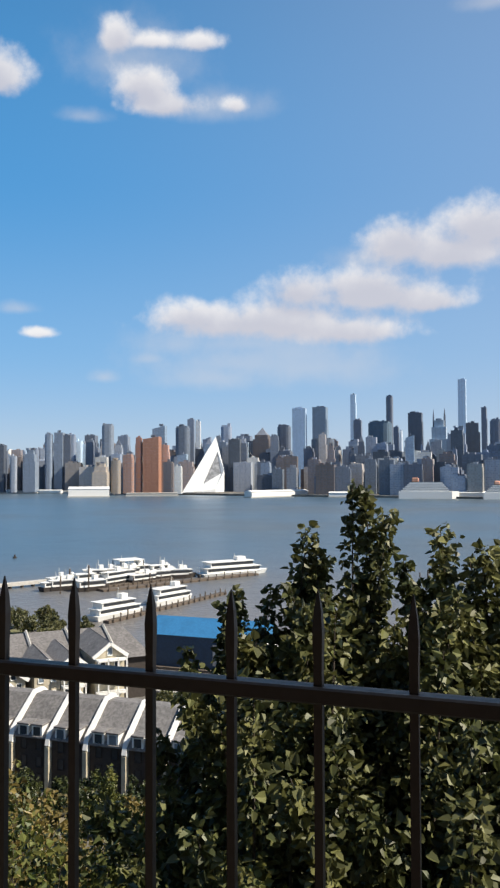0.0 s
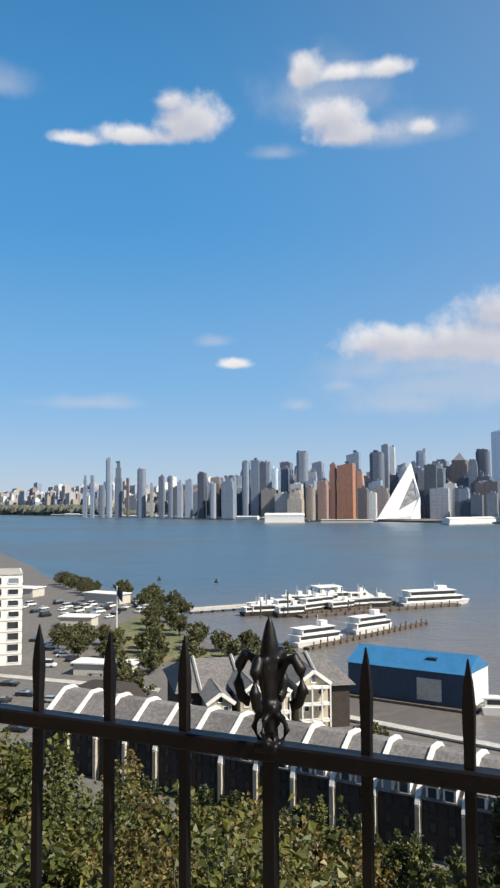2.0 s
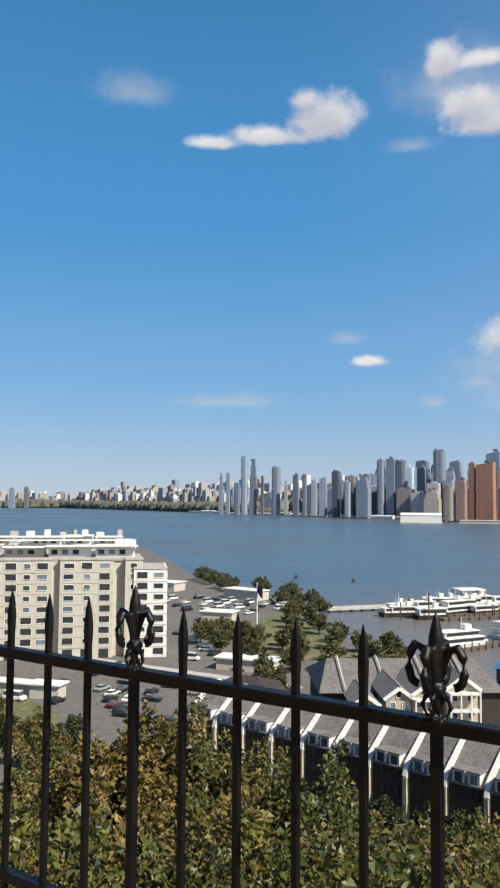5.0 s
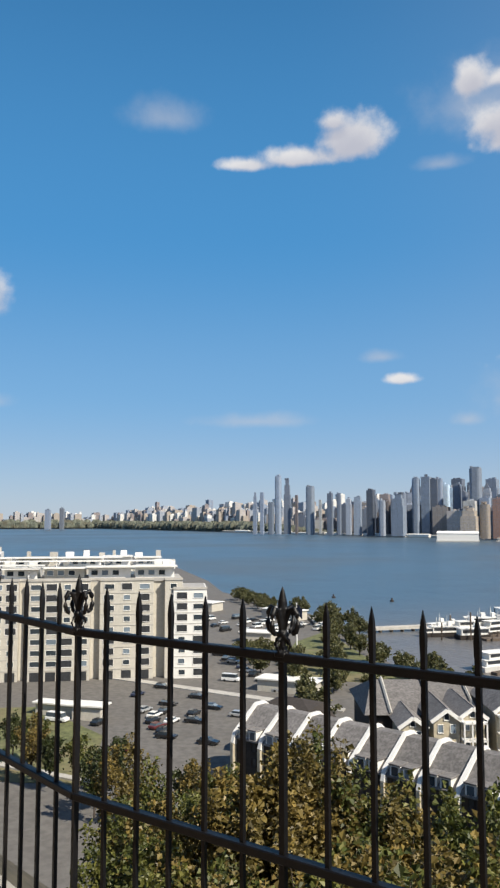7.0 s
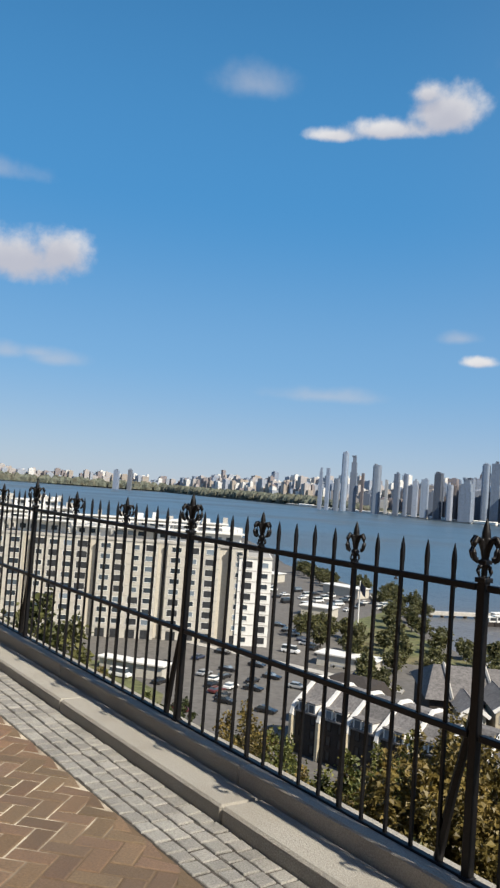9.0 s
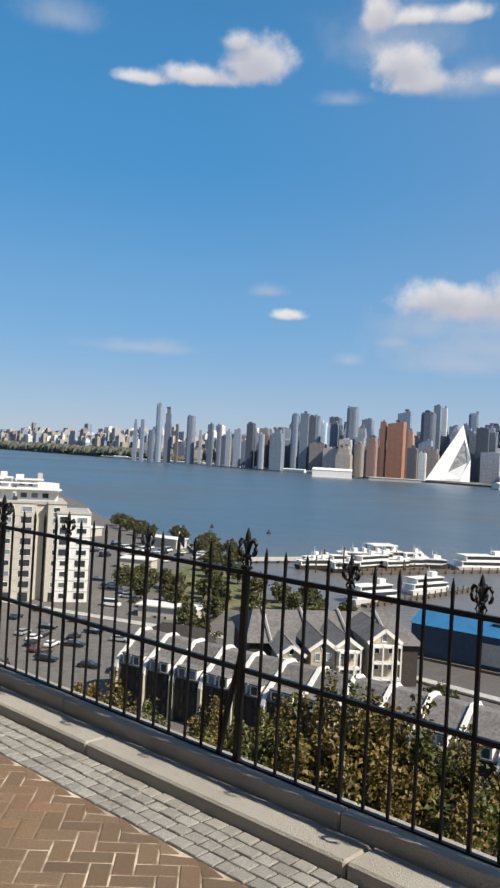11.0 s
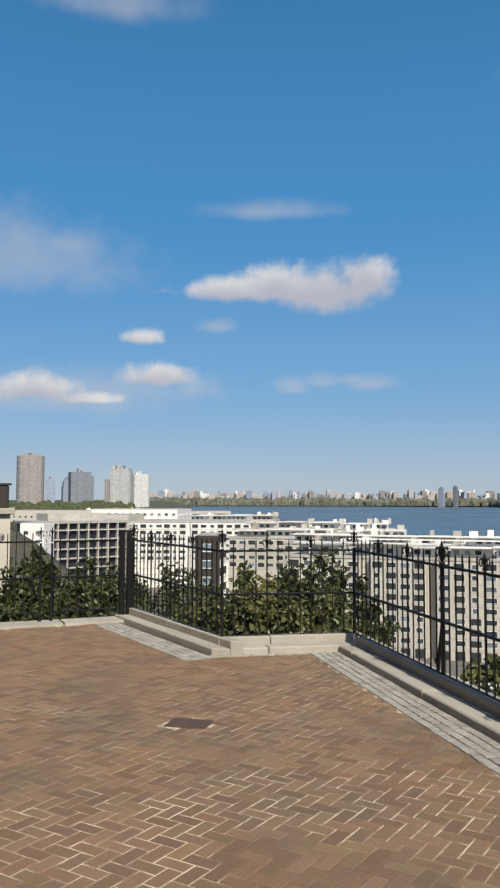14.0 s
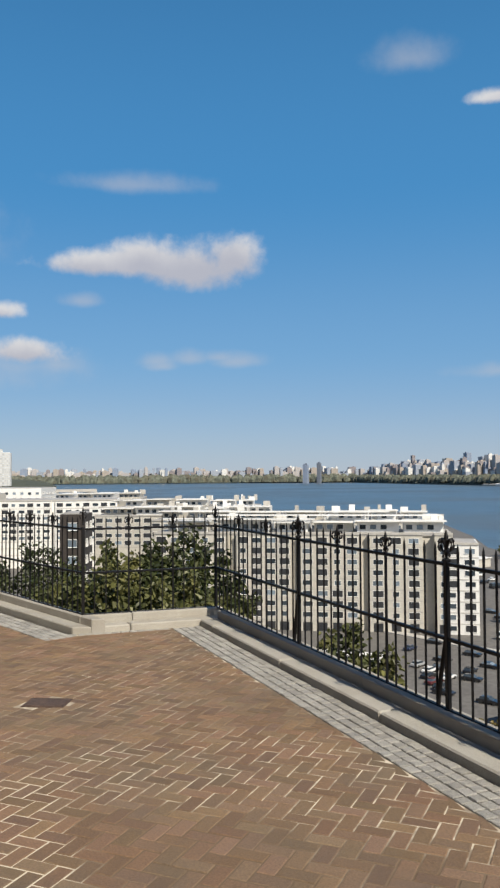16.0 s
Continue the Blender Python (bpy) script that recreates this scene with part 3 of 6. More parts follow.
def spear(bm, x, y, z0, tip, half=0.0062):
    """A square picket drawn out to a slender spear point."""
    last = None
    for r, z in ((half, z0), (half, tip - 0.105), (half * 1.12, tip - 0.085), (half * 1.18, tip - 0.06), (half * 0.85, tip - 0.03), (half * 0.12, tip)):
        now = [bm.verts.new((x + r * c, y + r * s, z)) for c, s in ((1, 1), (-1, 1), (-1, -1), (1, -1))]
        if last:
            for k in range(4):
                bm.faces.new((last[k], last[(k + 1) % 4], now[(k + 1) % 4], now[k]))
        else:
            bm.faces.new(now[::-1])
        last = now
    bm.faces.new(last)


def fleur(bm, x, y, base, tip, s=1.0):
    """A cast fleur: a spear head, four curled arms, a collar."""
    h = tip - base
    box(bm, x - 0.019 * s, x + 0.019 * s, y - 0.019 * s, y + 0.019 * s, base + h * 0.27, base + h * 0.34)
    box(bm, x - 0.024 * s, x + 0.024 * s, y - 0.024 * s, y + 0.024 * s, base - h * 0.02, base + h * 0.06)
    tube(bm, [(x, y, base + h * t) for t in (0.0, 0.2, 0.36, 0.5, 0.66, 0.78, 0.9, 1.0)], [r * s for r in (0.012, 0.012, 0.010, 0.014, 0.019, 0.017, 0.010, 0.002)], 10)
    for k in range(4):
        c, q = math.cos(math.pi * k / 2), math.sin(math.pi * k / 2)
        arm = ((0.006, 0.30), (0.016, 0.50), (0.032, 0.66), (0.050, 0.69), (0.063, 0.60), (0.066, 0.47), (0.058, 0.35), (0.047, 0.31), (0.042, 0.38))
        tube(bm, [(x + c * r * s, y + q * r * s, base + h * t) for r, t in arm], [r * s for r in (0.007, 0.0075, 0.009, 0.011, 0.012, 0.0112, 0.0094, 0.0072, 0.005)], 8)
        leaf = ((0.006, 0.26), (0.026, 0.23), (0.034, 0.15), (0.026, 0.08))
        tube(bm, [(x + c * r * s, y + q * r * s, base + h * t) for r, t in leaf], [r * s for r in (0.006, 0.008, 0.007, 0.004)], 6)


def cast(bm, name):
    """Fuse overlapping shapes into one smooth casting."""
    me = mesh_from(bm, name, IRON)
    ob = bpy.data.objects.new(name, me)
    scene.collection.objects.link(ob)
    mod = ob.modifiers.new("fuse", "REMESH")
    mod.mode, mod.voxel_size = "VOXEL", 0.0036
    out = bpy.data.meshes.new_from_object(ob.evaluated_get(bpy.context.evaluated_depsgraph_get()))
    bpy.data.objects.remove(ob)
    bpy.data.meshes.remove(me)
    out.name = name
    if not out.materials:
        out.materials.append(IRON)
    for p in out.polygons:
        p.use_smooth = True
    return out


def picket_mesh():
    bm = bmesh.new()
    spear(bm, 0, 0, LOW - 0.01, 1.310)
    return mesh_from(bm, "picket", IRON)


def finial_picket_meshes():
    bm = bmesh.new()
    box(bm, -0.0085, 0.0085, -0.0085, 0.0085, KL - 0.01, 1.19)
    rod = mesh_from(bm, "picket", IRON)
    bm = bmesh.new()
    fleur(bm, 0, 0, 1.165, 1.347, 0.74)
    return rod, cast(bm, "finial")


PICKET = picket_mesh()
LONG_ROD, SMALL_FLEUR = finial_picket_meshes()
TALL_FINIAL = bmesh.new()
fleur(TALL_FINIAL, 0, 0, 1.185, 1.405, 0.95)
TALL_FINIAL = cast(TALL_FINIAL, "finial")


def fence_post(m, brace=True, plain=False):
    """A stout square post with a cast finial and a raking brace."""
    post = thing("fence_post", m, "stout black iron fence post with a cast fleur finial", "fence post", "fence posts")
    bm = bmesh.new()
    box(bm, -0.017, 0.017, -0.017, 0.017, KT - 0.01, 1.19, bevel=0.003)
    box(bm, -0.023, 0.023, -0.023, 0.023, KT - 0.01, KT + 0.10, bevel=0.004)
    part("shaft", bm, IRON, post)
    ob = part("finial", TALL_FINIAL, IRON, post, "cast fleur finial")
    if plain:
        ob.scale = (0.6, 0.6, 1.0)
        ob.location.z = 0.03
    if brace:
        bm = bmesh.new()
        tube(bm, [(0.0, 0.012, 0.86), (-0.03, 0.012, 0.68), (-0.10, 0.014, 0.40), (-0.15, 0.016, KL - 0.01)], [0.012, 0.016, 0.017, 0.018], 6)
        part("brace", bm, IRON, post)
    return post


def fence_panel(m, cells, ends, P=P):
    """One bay of the fence: three rails, plain pickets and a finial picket at each third. cells: pickets in each third."""
    bay = thing("iron_fence", m, "black iron fence bay of spear topped pickets and rails", "fence", "fence bays")
    L = sum(cells) * P
    for name, z, h in (("top_rail", TOP, 0.015), ("middle_rail", MID, 0.015), ("bottom_rail", LOW, 0.012)):
        bm = boxed(ends[0], L - ends[1], -0.0155, 0.0155, z - h, z + h * 0.6, bevel=0.003)
        part(name, bm, IRON, bay)
    n = 0
    for third, count in enumerate(cells):
        for k in range(1, count + 1):
            n += 1
            if k == count:
                if third < len(cells) - 1:
                    rod = part("picket", LONG_ROD, IRON, bay)
                    rod.location = (n * P, 0, 0)
                    part("finial", SMALL_FLEUR, IRON, rod, "cast fleur finial")
                continue
            ob = part("picket", PICKET, IRON, bay)
            ob.location = (n * P + random.uniform(-0.001, 0.001), random.uniform(-0.001, 0.001), random.uniform(-0.004, 0.004))
            ob.rotation_euler = (random.uniform(-0.002, 0.002), random.uniform(-0.0015, 0.0015), 0)
    return bay


at = 0
fence_post(pose(0, 0, 0), brace=False, plain=True)
for cells in ((6, 6, 6), (6, 6, 6), (6, 6, 6), (5, 5, 5)):
    fence_panel(pose(at * P, 0, 0), cells, (0.026, 0.026))
    at += sum(cells)
    fence_post(pose(at * P, 0, 0), brace=True)
fence_panel(pose(at * P, 0, 0), (6,), (0.026, 0.0))
# the bend: a finial picket, then the slanting bays
bend = thing("fence_picket", pose(*B0, 0), "slender black iron picket with a fleur finial at the bend", "fence")
part("shaft", LONG_ROD, IRON, bend)
part("finial", SMALL_FLEUR, IRON, bend, "cast fleur finial")
along = Vector((B1[0] - B0[0], B1[1] - B0[1])) / 45
for first, cells in ((0, (6, 6)), (12, (6, 5, 5)), (28, (7, 5, 5))):
    fence_panel(pose(B0[0] + along.x * first, B0[1] + along.y * first, 0, 0, 0, SLANT), cells, (0.0 if first == 0 else 0.026, 0.026))
    last = first + sum(cells)
    if last < 45:
        fence_post(pose(B0[0] + along.x * last, B0[1] + along.y * last, 0, 0, 0, SLANT))
fence_post(pose(*B1, 0), brace=False)
fence_panel(pose(*B1, 0, 0, 0, SLANT_2), (12, 6), (0.026, 0.026))
B2 = (B1[0] + 18 * P * math.cos(radians(SLANT_2)), B1[1] + 18 * P * math.sin(radians(SLANT_2)))
fence_post(pose(*B2, 0, 0, 0, SLANT_2))
fence_panel(pose(*B2, 0, 0, 0, SLANT_2), (6, 6, 6), (0.026, 0.026))
# corner returns, the short stretch and the gate fence


def fence_between(a, b, cells):
    d = Vector((b[0] - a[0], b[1] - a[1]))
    fence_panel(pose(a[0], a[1], 0, 0, 0, math.degrees(math.atan2(d.y, d.x))), cells, (0.022, 0.022), d.length / sum(cells))


fence_between(C2, (0.0, 0.0), (4, 4, 4))
fence_post(pose(*C2, 0), brace=False, plain=True)
fence_between(C3, C2, (5, 5, 5, 6))
fence_post(pose(*C3, 0), brace=False)
# the gate fence: two gate posts side by side
gd1 = Vector(C3).lerp(Vector(C4), 0.375)
gd2 = Vector(C3).lerp(Vector(C4), 0.425)
for q in (0.02, 0.055):
    gp = thing("gate_post", pose(*Vector(C3).lerp(Vector(C4), q), 0, 0, 0, 10), "heavy square black iron gate post with a flat cap", "gate post", "gate posts")
    part("shaft", boxed(-0.038, 0.038, -0.038, 0.038, -0.02, 1.27, bevel=0.004), IRON, gp)
    part("cap", boxed(-0.046, 0.046, -0.046, 0.046, 1.274, 1.31, bevel=0.008), IRON, gp)
    part("base", boxed(-0.05, 0.05, -0.05, 0.05, -0.03, 0.09, bevel=0.006), IRON, gp)
fence_between(Vector(C3).lerp(Vector(C4), 0.075), gd1, (8,))
fence_post(pose(*gd1, -0.05), brace=True, plain=True)
fence_post(pose(*gd2, -0.05), brace=False, plain=True)
fence_between(gd2, C4, (8, 8))

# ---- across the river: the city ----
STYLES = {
    "blue": hazy_facade_material("tower_blue", (0.23, 0.25, 0.28), (0.10, 0.12, 0.15)),
    "slate": hazy_facade_material("tower_slate", (0.22, 0.23, 0.26), (0.08, 0.10, 0.13)),
    "grey": hazy_facade_material("tower_grey", (0.30, 0.30, 0.31), (0.10, 0.11, 0.13)),
    "dark": hazy_facade_material("tower_dark", (0.13, 0.135, 0.15), (0.05, 0.06, 0.08)),
    "navy": hazy_facade_material("tower_navy", (0.15, 0.16, 0.175), (0.07, 0.08, 0.095)),
    "teal": hazy_facade_material("tower_teal", (0.12, 0.16, 0.19), (0.05, 0.08, 0.11)),
    "glass": hazy_facade_material("tower_glass", (0.27, 0.32, 0.38), (0.16, 0.21, 0.27)),
    "pale": hazy_facade_material("tower_pale", (0.42, 0.46, 0.50), (0.20, 0.25, 0.31)),
    "white": hazy_facade_material("tower_white", (0.70, 0.70, 0.68), (0.30, 0.33, 0.36)),
    "brown": hazy_facade_material("tower_brown", (0.24, 0.18, 0.15), (0.08, 0.08, 0.09)),
    "rust": hazy_facade_material("tower_rust", (0.36, 0.14, 0.07), (0.09, 0.07, 0.07)),
    "orange": hazy_facade_material("tower_orange", (0.60, 0.27, 0.15), (0.34, 0.16, 0.11)),
    "pink": hazy_facade_material("tower_pink", (0.42, 0.22, 0.15), (0.15, 0.12, 0.11)),
    "tan": hazy_facade_material("tower_tan", (0.33, 0.26, 0.19), (0.14, 0.12, 0.11)),
    "beige": hazy_facade_material("tower_beige", (0.58, 0.52, 0.44), (0.25, 0.24, 0.23)),
    "cream": hazy_facade_material("tower_cream", (0.66, 0.60, 0.50), (0.28, 0.27, 0.26)),
    "taupe": hazy_facade_material("tower_taupe", (0.36, 0.30, 0.25), (0.16, 0.15, 0.15)),
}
WORDS = {"blue": "blue grey glass", "slate": "slate grey", "grey": "grey concrete", "dark": "dark glass", "navy": "navy glass", "teal": "dark teal glass", "glass": "silvery glass", "pale": "pale blue glass",
         "white": "white slab", "brown": "brown brick", "rust": "rust brown", "orange": "orange brick", "pink": "pinkish brick", "tan": "tan brick", "beige": "beige", "cream": "cream concrete", "taupe": "taupe concrete"}


def tower(style, x, y, w, h, top="flat", turn=None, deep=None, base=WATER + 3.5, name="skyscraper", far=True):
    """A high-rise at x, y that is w wide as seen from the lookout and reaches h over the water."""
    rnd = random.Random(int(x * 7 + y * 3))
    if turn is None and far:
        # streets run with the shore; keep the width as seen across the river
        turn = math.degrees(math.atan2(-x, y)) * 0.62 + rnd.uniform(-4, 4)
        lean = math.atan2(-x, y) - radians(turn)
        w = w / (abs(math.cos(lean)) + 0.8 * abs(math.sin(lean)))
        deep = w * rnd.uniform(0.7, 0.95)
    turn = math.degrees(math.atan2(-x, y)) + rnd.uniform(-16, 16) if turn is None else turn
    H = h + WATER - base
    deep = deep or w * rnd.uniform(0.7, 1.1)
    hw, hd = w / 2 * 0.93, deep / 2
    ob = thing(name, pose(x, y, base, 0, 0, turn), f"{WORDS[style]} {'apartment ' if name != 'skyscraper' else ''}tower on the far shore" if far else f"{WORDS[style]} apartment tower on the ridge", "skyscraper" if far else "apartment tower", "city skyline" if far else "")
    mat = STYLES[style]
    bm = bmesh.new()
    if top == "step":
        box(bm, -hw, hw, -hd, hd, 0, H * 0.72)
        box(bm, -hw * 0.78, hw * 0.8, -hd * 0.8, hd * 0.8, H * 0.72, H * 0.9)
        box(bm, -hw * 0.5, hw * 0.55, -hd * 0.5, hd * 0.5, H * 0.9, H)
    elif top == "round":
        seg = 16
        prism(bm, [(hw * math.copysign(abs(math.cos(a)) ** 0.5, math.cos(a)), hd * math.copysign(abs(math.sin(a)) ** 0.5, math.sin(a))) for a in (2 * math.pi * (k + 0.5) / seg for k in range(seg))], 0, H * 0.975)
        box(bm, -hw * 0.8, hw * 0.8, -hd * 0.8, hd * 0.8, H * 0.975, H)
    elif top == "wedge":
        g = box(bm, -hw, hw, -hd, hd, 0, H)
        for v in g:
            if v.co.z > 1 and v.co.x > 0:
                v.co.z = H * 0.90
    elif top == "pyramid":
        box(bm, -hw, hw, -hd, hd, 0, H * 0.86)
        box(bm, -hw * 0.82, hw * 0.82, -hd * 0.82, hd * 0.82, H * 0.86, H * 0.93)
    elif top == "slant":
        g = box(bm, -hw, hw, -hd, hd, 0, H)
        for v in g:
            if v.co.z > 1 and v.co.x < 0:
                v.co.z = H * 0.955
    elif top == "spire":
        tube(bm, [(0, 0, 0), (0, 0, H * 0.9), (0, 0, H)], [hw, hw * 0.7, 0.3], 5)
    else:
        cut = rnd.uniform(0.0, 0.25)
        box(bm, -hw, hw * (1 - cut), -hd, hd, 0, H)
        if cut > 0.05:
            box(bm, hw * (1 - cut), hw, -hd * 0.8, hd * 0.8, 0, H * rnd.uniform(0.82, 0.97))
    if top in ("flat", "round", "step") and w > 12:
        # set-backs and parapet blocks on the roof
        for q in range(rnd.randint(1, 3)):
            a, b = rnd.uniform(-0.85, 0.3), rnd.uniform(0.2, 0.55)
            box(bm, hw * a, hw * min(0.9, a + b), -hd * 0.6, hd * 0.6, H - 1, H + rnd.uniform(1.5, 6))
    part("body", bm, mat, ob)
    if top == "pyramid":
        bm = bmesh.new()
        v = [bm.verts.new(p) for p in ((-hw * 0.7, -hd * 0.7, H * 0.93), (hw * 0.7, -hd * 0.7, H * 0.93), (hw * 0.7, hd * 0.7, H * 0.93), (-hw * 0.7, hd * 0.7, H * 0.93), (0, 0, H * 1.06))]
        for k in range(4):
            bm.faces.new((v[k], v[(k + 1) % 4], v[4]))
        part("roof", bm, STYLES["dark"], ob, "dark pointed roof")
    elif top not in ("spire", "wedge", "round") and w > 14:
        bm = bmesh.new()
        a = rnd.uniform(-0.4, 0.1)
        box(bm, hw * a, hw * (a + 0.55), -hd * 0.4, hd * 0.4, H - 0.5, H + rnd.uniform(3, 7))
        part("roof_plant", bm, STYLES["dark" if rnd.random() < 0.6 else "grey"], ob)
    return ob


def podium(style, x, y, w, h, deep=30, turn=None, base=WATER + 3.5):
    return tower(style, x, y, w, h, deep=deep, turn=turn, base=base, name="city_block")


tower("beige", -989, 1681, 20, 69, "flat")
tower("blue", -1910, 1674, 24, 183, "round")
tower("blue", -1887, 1625, 22, 100, "round")
tower("blue", -1673, 1777, 25, 114, "flat")
tower("blue", -1486, 1740, 43, 117, "step")
tower("blue", -1483, 1811, 26, 164, "round")
tower("blue", -1461, 1829, 31, 167, "flat")
tower("blue", -1153, 1979, 47, 183, "round")
tower("brown", -1910, 1750, 11, 125, "flat")
tower("brown", -1580, 1794, 33, 100, "round")
tower("brown", -1389, 62, 12, 78, "flat", base=-14.0, name="apartment_tower", far=False)
tower("brown", -1029, 1703, 29, 80, "flat")
tower("brown", -936, 2037, 54, 167, "pyramid")
tower("cream", -1405, 118, 31, 87, "round", base=-14.0, name="apartment_tower", far=False)
tower("cream", -1388, 84, 36, 96, "flat", base=-14.0, name="apartment_tower", far=False)
tower("dark", -1576, 1726, 24, 130, "flat")
tower("dark", -1442, 1840, 27, 160, "flat")
tower("dark", -910, 3166, 32, 358, "round")
tower("dark", -902, 2107, 44, 185, "round")
tower("dark", -807, 2465, 29, 217, "flat")
tower("dark", -662, 2612, 52, 244, "flat")
tower("dark", -639, 2308, 18, 183, "flat")
tower("dark", -559, 3248, 25, 304, "flat")
tower("dark", -470, 2553, 45, 202, "flat")
tower("dark", -405, 2564, 37, 212, "round")
tower("dark", -1674, 1844, 29, 133, "step")
tower("glass", -1111, 2724, 57, 284, "flat")
tower("glass", -1042, 2752, 61, 287, "flat")
tower("grey", -1692, 1759, 20, 109, "flat")
tower("grey", -1519, 1711, 21, 101, "round")
tower("grey", -676, 2192, 35, 150, "flat")
tower("grey", -675, 2034, 55, 133, "step")
tower("grey", -354, 2471, 36, 198, "flat")
tower("grey", -1470, 19, 43, 92, "flat", base=-14.0, name="apartment_tower", far=False)
tower("navy", -980, 1960, 38, 142, "flat")
tower("navy", -767, 2054, 68, 144, "round")
tower("navy", -1808, 1713, 31, 149, "round")
tower("navy", -1325, 1867, 38, 189, "round")
tower("orange", -1095, 1732, 50, 143, "slant")
tower("pale", -1449, 1899, 28, 147, "round")
tower("pale", -1441, 1909, 30, 137, "flat")
tower("pale", -982, 2015, 39, 136, "flat")
tower("pale", -591, 2629, 65, 219, "step")
tower("pink", -1126, 1676, 28, 97, "flat")
tower("pink", -1077, 1768, 21, 123, "flat")
tower("rust", -1122, 1715, 18, 141, "flat")
tower("slate", -3512, 1673, 32, 92, "flat")
tower("grey", -3484, 1729, 24, 100, "flat")
tower("glass", -1100, 1775, 40, 172, "slant")
tower("slate", -1918, 1588, 14, 130, "step")
tower("slate", -1904, 1604, 14, 130, "flat")
tower("slate", -1892, 1695, 24, 171, "step")
tower("slate", -1731, 1721, 20, 125, "flat")
tower("slate", -1713, 1739, 17, 126, "round")
tower("slate", -1640, -37, 20, 84, "flat", base=-14.0, name="apartment_tower", far=False)
tower("slate", -1514, 1785, 34, 123, "round")
tower("slate", -1490, -7, 14, 81, "step", base=-14.0, name="apartment_tower", far=False)
tower("slate", -1434, 1851, 24, 161, "round")
tower("slate", -1394, 1878, 29, 146, "round")
tower("slate", -1158, 2034, 23, 206, "flat")
tower("slate", -1117, 2171, 37, 195, "round")
tower("slate", -1068, 1970, 31, 145, "flat")
tower("slate", -489, 2447, 46, 185, "step")
tower("pale", -1045, 3123, 27, 365, "flat")
tower("pale", -760, 3821, 40, 481, "flat")
tower("dark", -610, 2635, 9, 256, "spire")
tower("dark", -576, 2643, 11, 259, "spire")
tower("tan", -1163, 1614, 44, 76, "step")
tower("tan", -1140, 1642, 28, 84, "round")
tower("taupe", -1489, -68, 51, 122, "round", base=-14.0, name="apartment_tower", far=False)
tower("teal", -712, 2390, 81, 205, "round")
tower("white", -1859, 1804, 11, 110, "flat")
tower("white", -1190, 2131, 17, 207, "flat")
tower("white", -573, 2118, 8, 164, "round")
tower("white", -547, 2074, 15, 131, "step")


def city_fill():
    """Mid-rise blocks that fill the gaps behind the shore, lower and smaller upstream."""
    rnd = random.Random(11)
    styles = ["slate", "grey", "brown", "taupe", "dark", "grey", "blue", "navy", "taupe", "slate", "dark", "beige"]
    for k in range(270):
        x = -60 - 2340 * (k / 270) ** 1.05
        back = rnd.choice((40, 90, 150, 220, 300, 430))
        y = far_shore_y(x) + back + rnd.uniform(0, 50)
        h = rnd.uniform(36, 78) + back * rnd.uniform(0.05, 0.2) + (rnd.uniform(0, 34) if -1980 < x < -1000 else 0)
        if x < -1950:
            h *= 0.8
        if -1040 < x < -850 and y < 1930:
            continue
        podium(rnd.choice(styles), x, y, rnd.uniform(22, 60), h, None)
    # slimmer mid-height towers between the landmarks
    for k in range(64):
        x = -420 - 1560 * (k / 64) + rnd.uniform(-10, 10)
        y = far_shore_y(x) + rnd.uniform(180, 620)
        tower(rnd.choice(("slate", "grey", "dark", "navy", "blue", "taupe", "brown", "glass")), x, y, rnd.uniform(15, 32), rnd.uniform(80, 128) + (y - 1500) * 0.05, rnd.choice(("flat", "flat", "step", "round", "pyramid", "slant")))
    # far low-rise upstream, too many and too small to count
    pale = ["beige", "taupe", "grey", "slate", "taupe", "tan", "brown", "beige"]
    bm = bmesh.new()

    def small(x, y, w, h, base):
        m = pose(x, y, base, 0, 0, -9 + rnd.uniform(-6, 6))
        n0 = len(bm.faces)
        box(bm, -w / 2, w / 2, -w * 0.4, w * 0.4, 0, h + WATER - base, m=m)
        a = rnd.uniform(-0.4, 0.1)
        box(bm, w * a, w * (a + 0.3), -w * 0.2, w * 0.2, h + WATER - base, h + WATER - base + rnd.uniform(2, 6), m=m)
        style = rnd.randrange(len(pale))
        bm.faces.ensure_lookup_table()
        for f in bm.faces[n0:]:
            f.material_index = style

    for k in range(330):
        x = -2000 - 2050 * (k / 330)
        back = rnd.choice((130, 170, 230, 330))
        small(x, far_shore_y(x) + back + rnd.uniform(-20, 30), rnd.uniform(14, 42), rnd.uniform(50, 90) + (back - 130) * 0.17 + (24 if rnd.random() < 0.1 else 0), WATER + 3.5)
    for k in range(150):
        a = radians(60 + 26 * k / 150)
        d = rnd.uniform(4690, 4790)
        small(-d * math.sin(a), d * math.cos(a), rnd.uniform(16, 50), rnd.uniform(45, 92), WATER + 8.5)
    me = mesh_from(bm, "far_low_rise", [STYLES[q] for q in pale])
    tagged(new("far_low_rise", me), "hazy low rise city blocks along the far upstream shore", "buildings", kind="stuff")


city_fill()


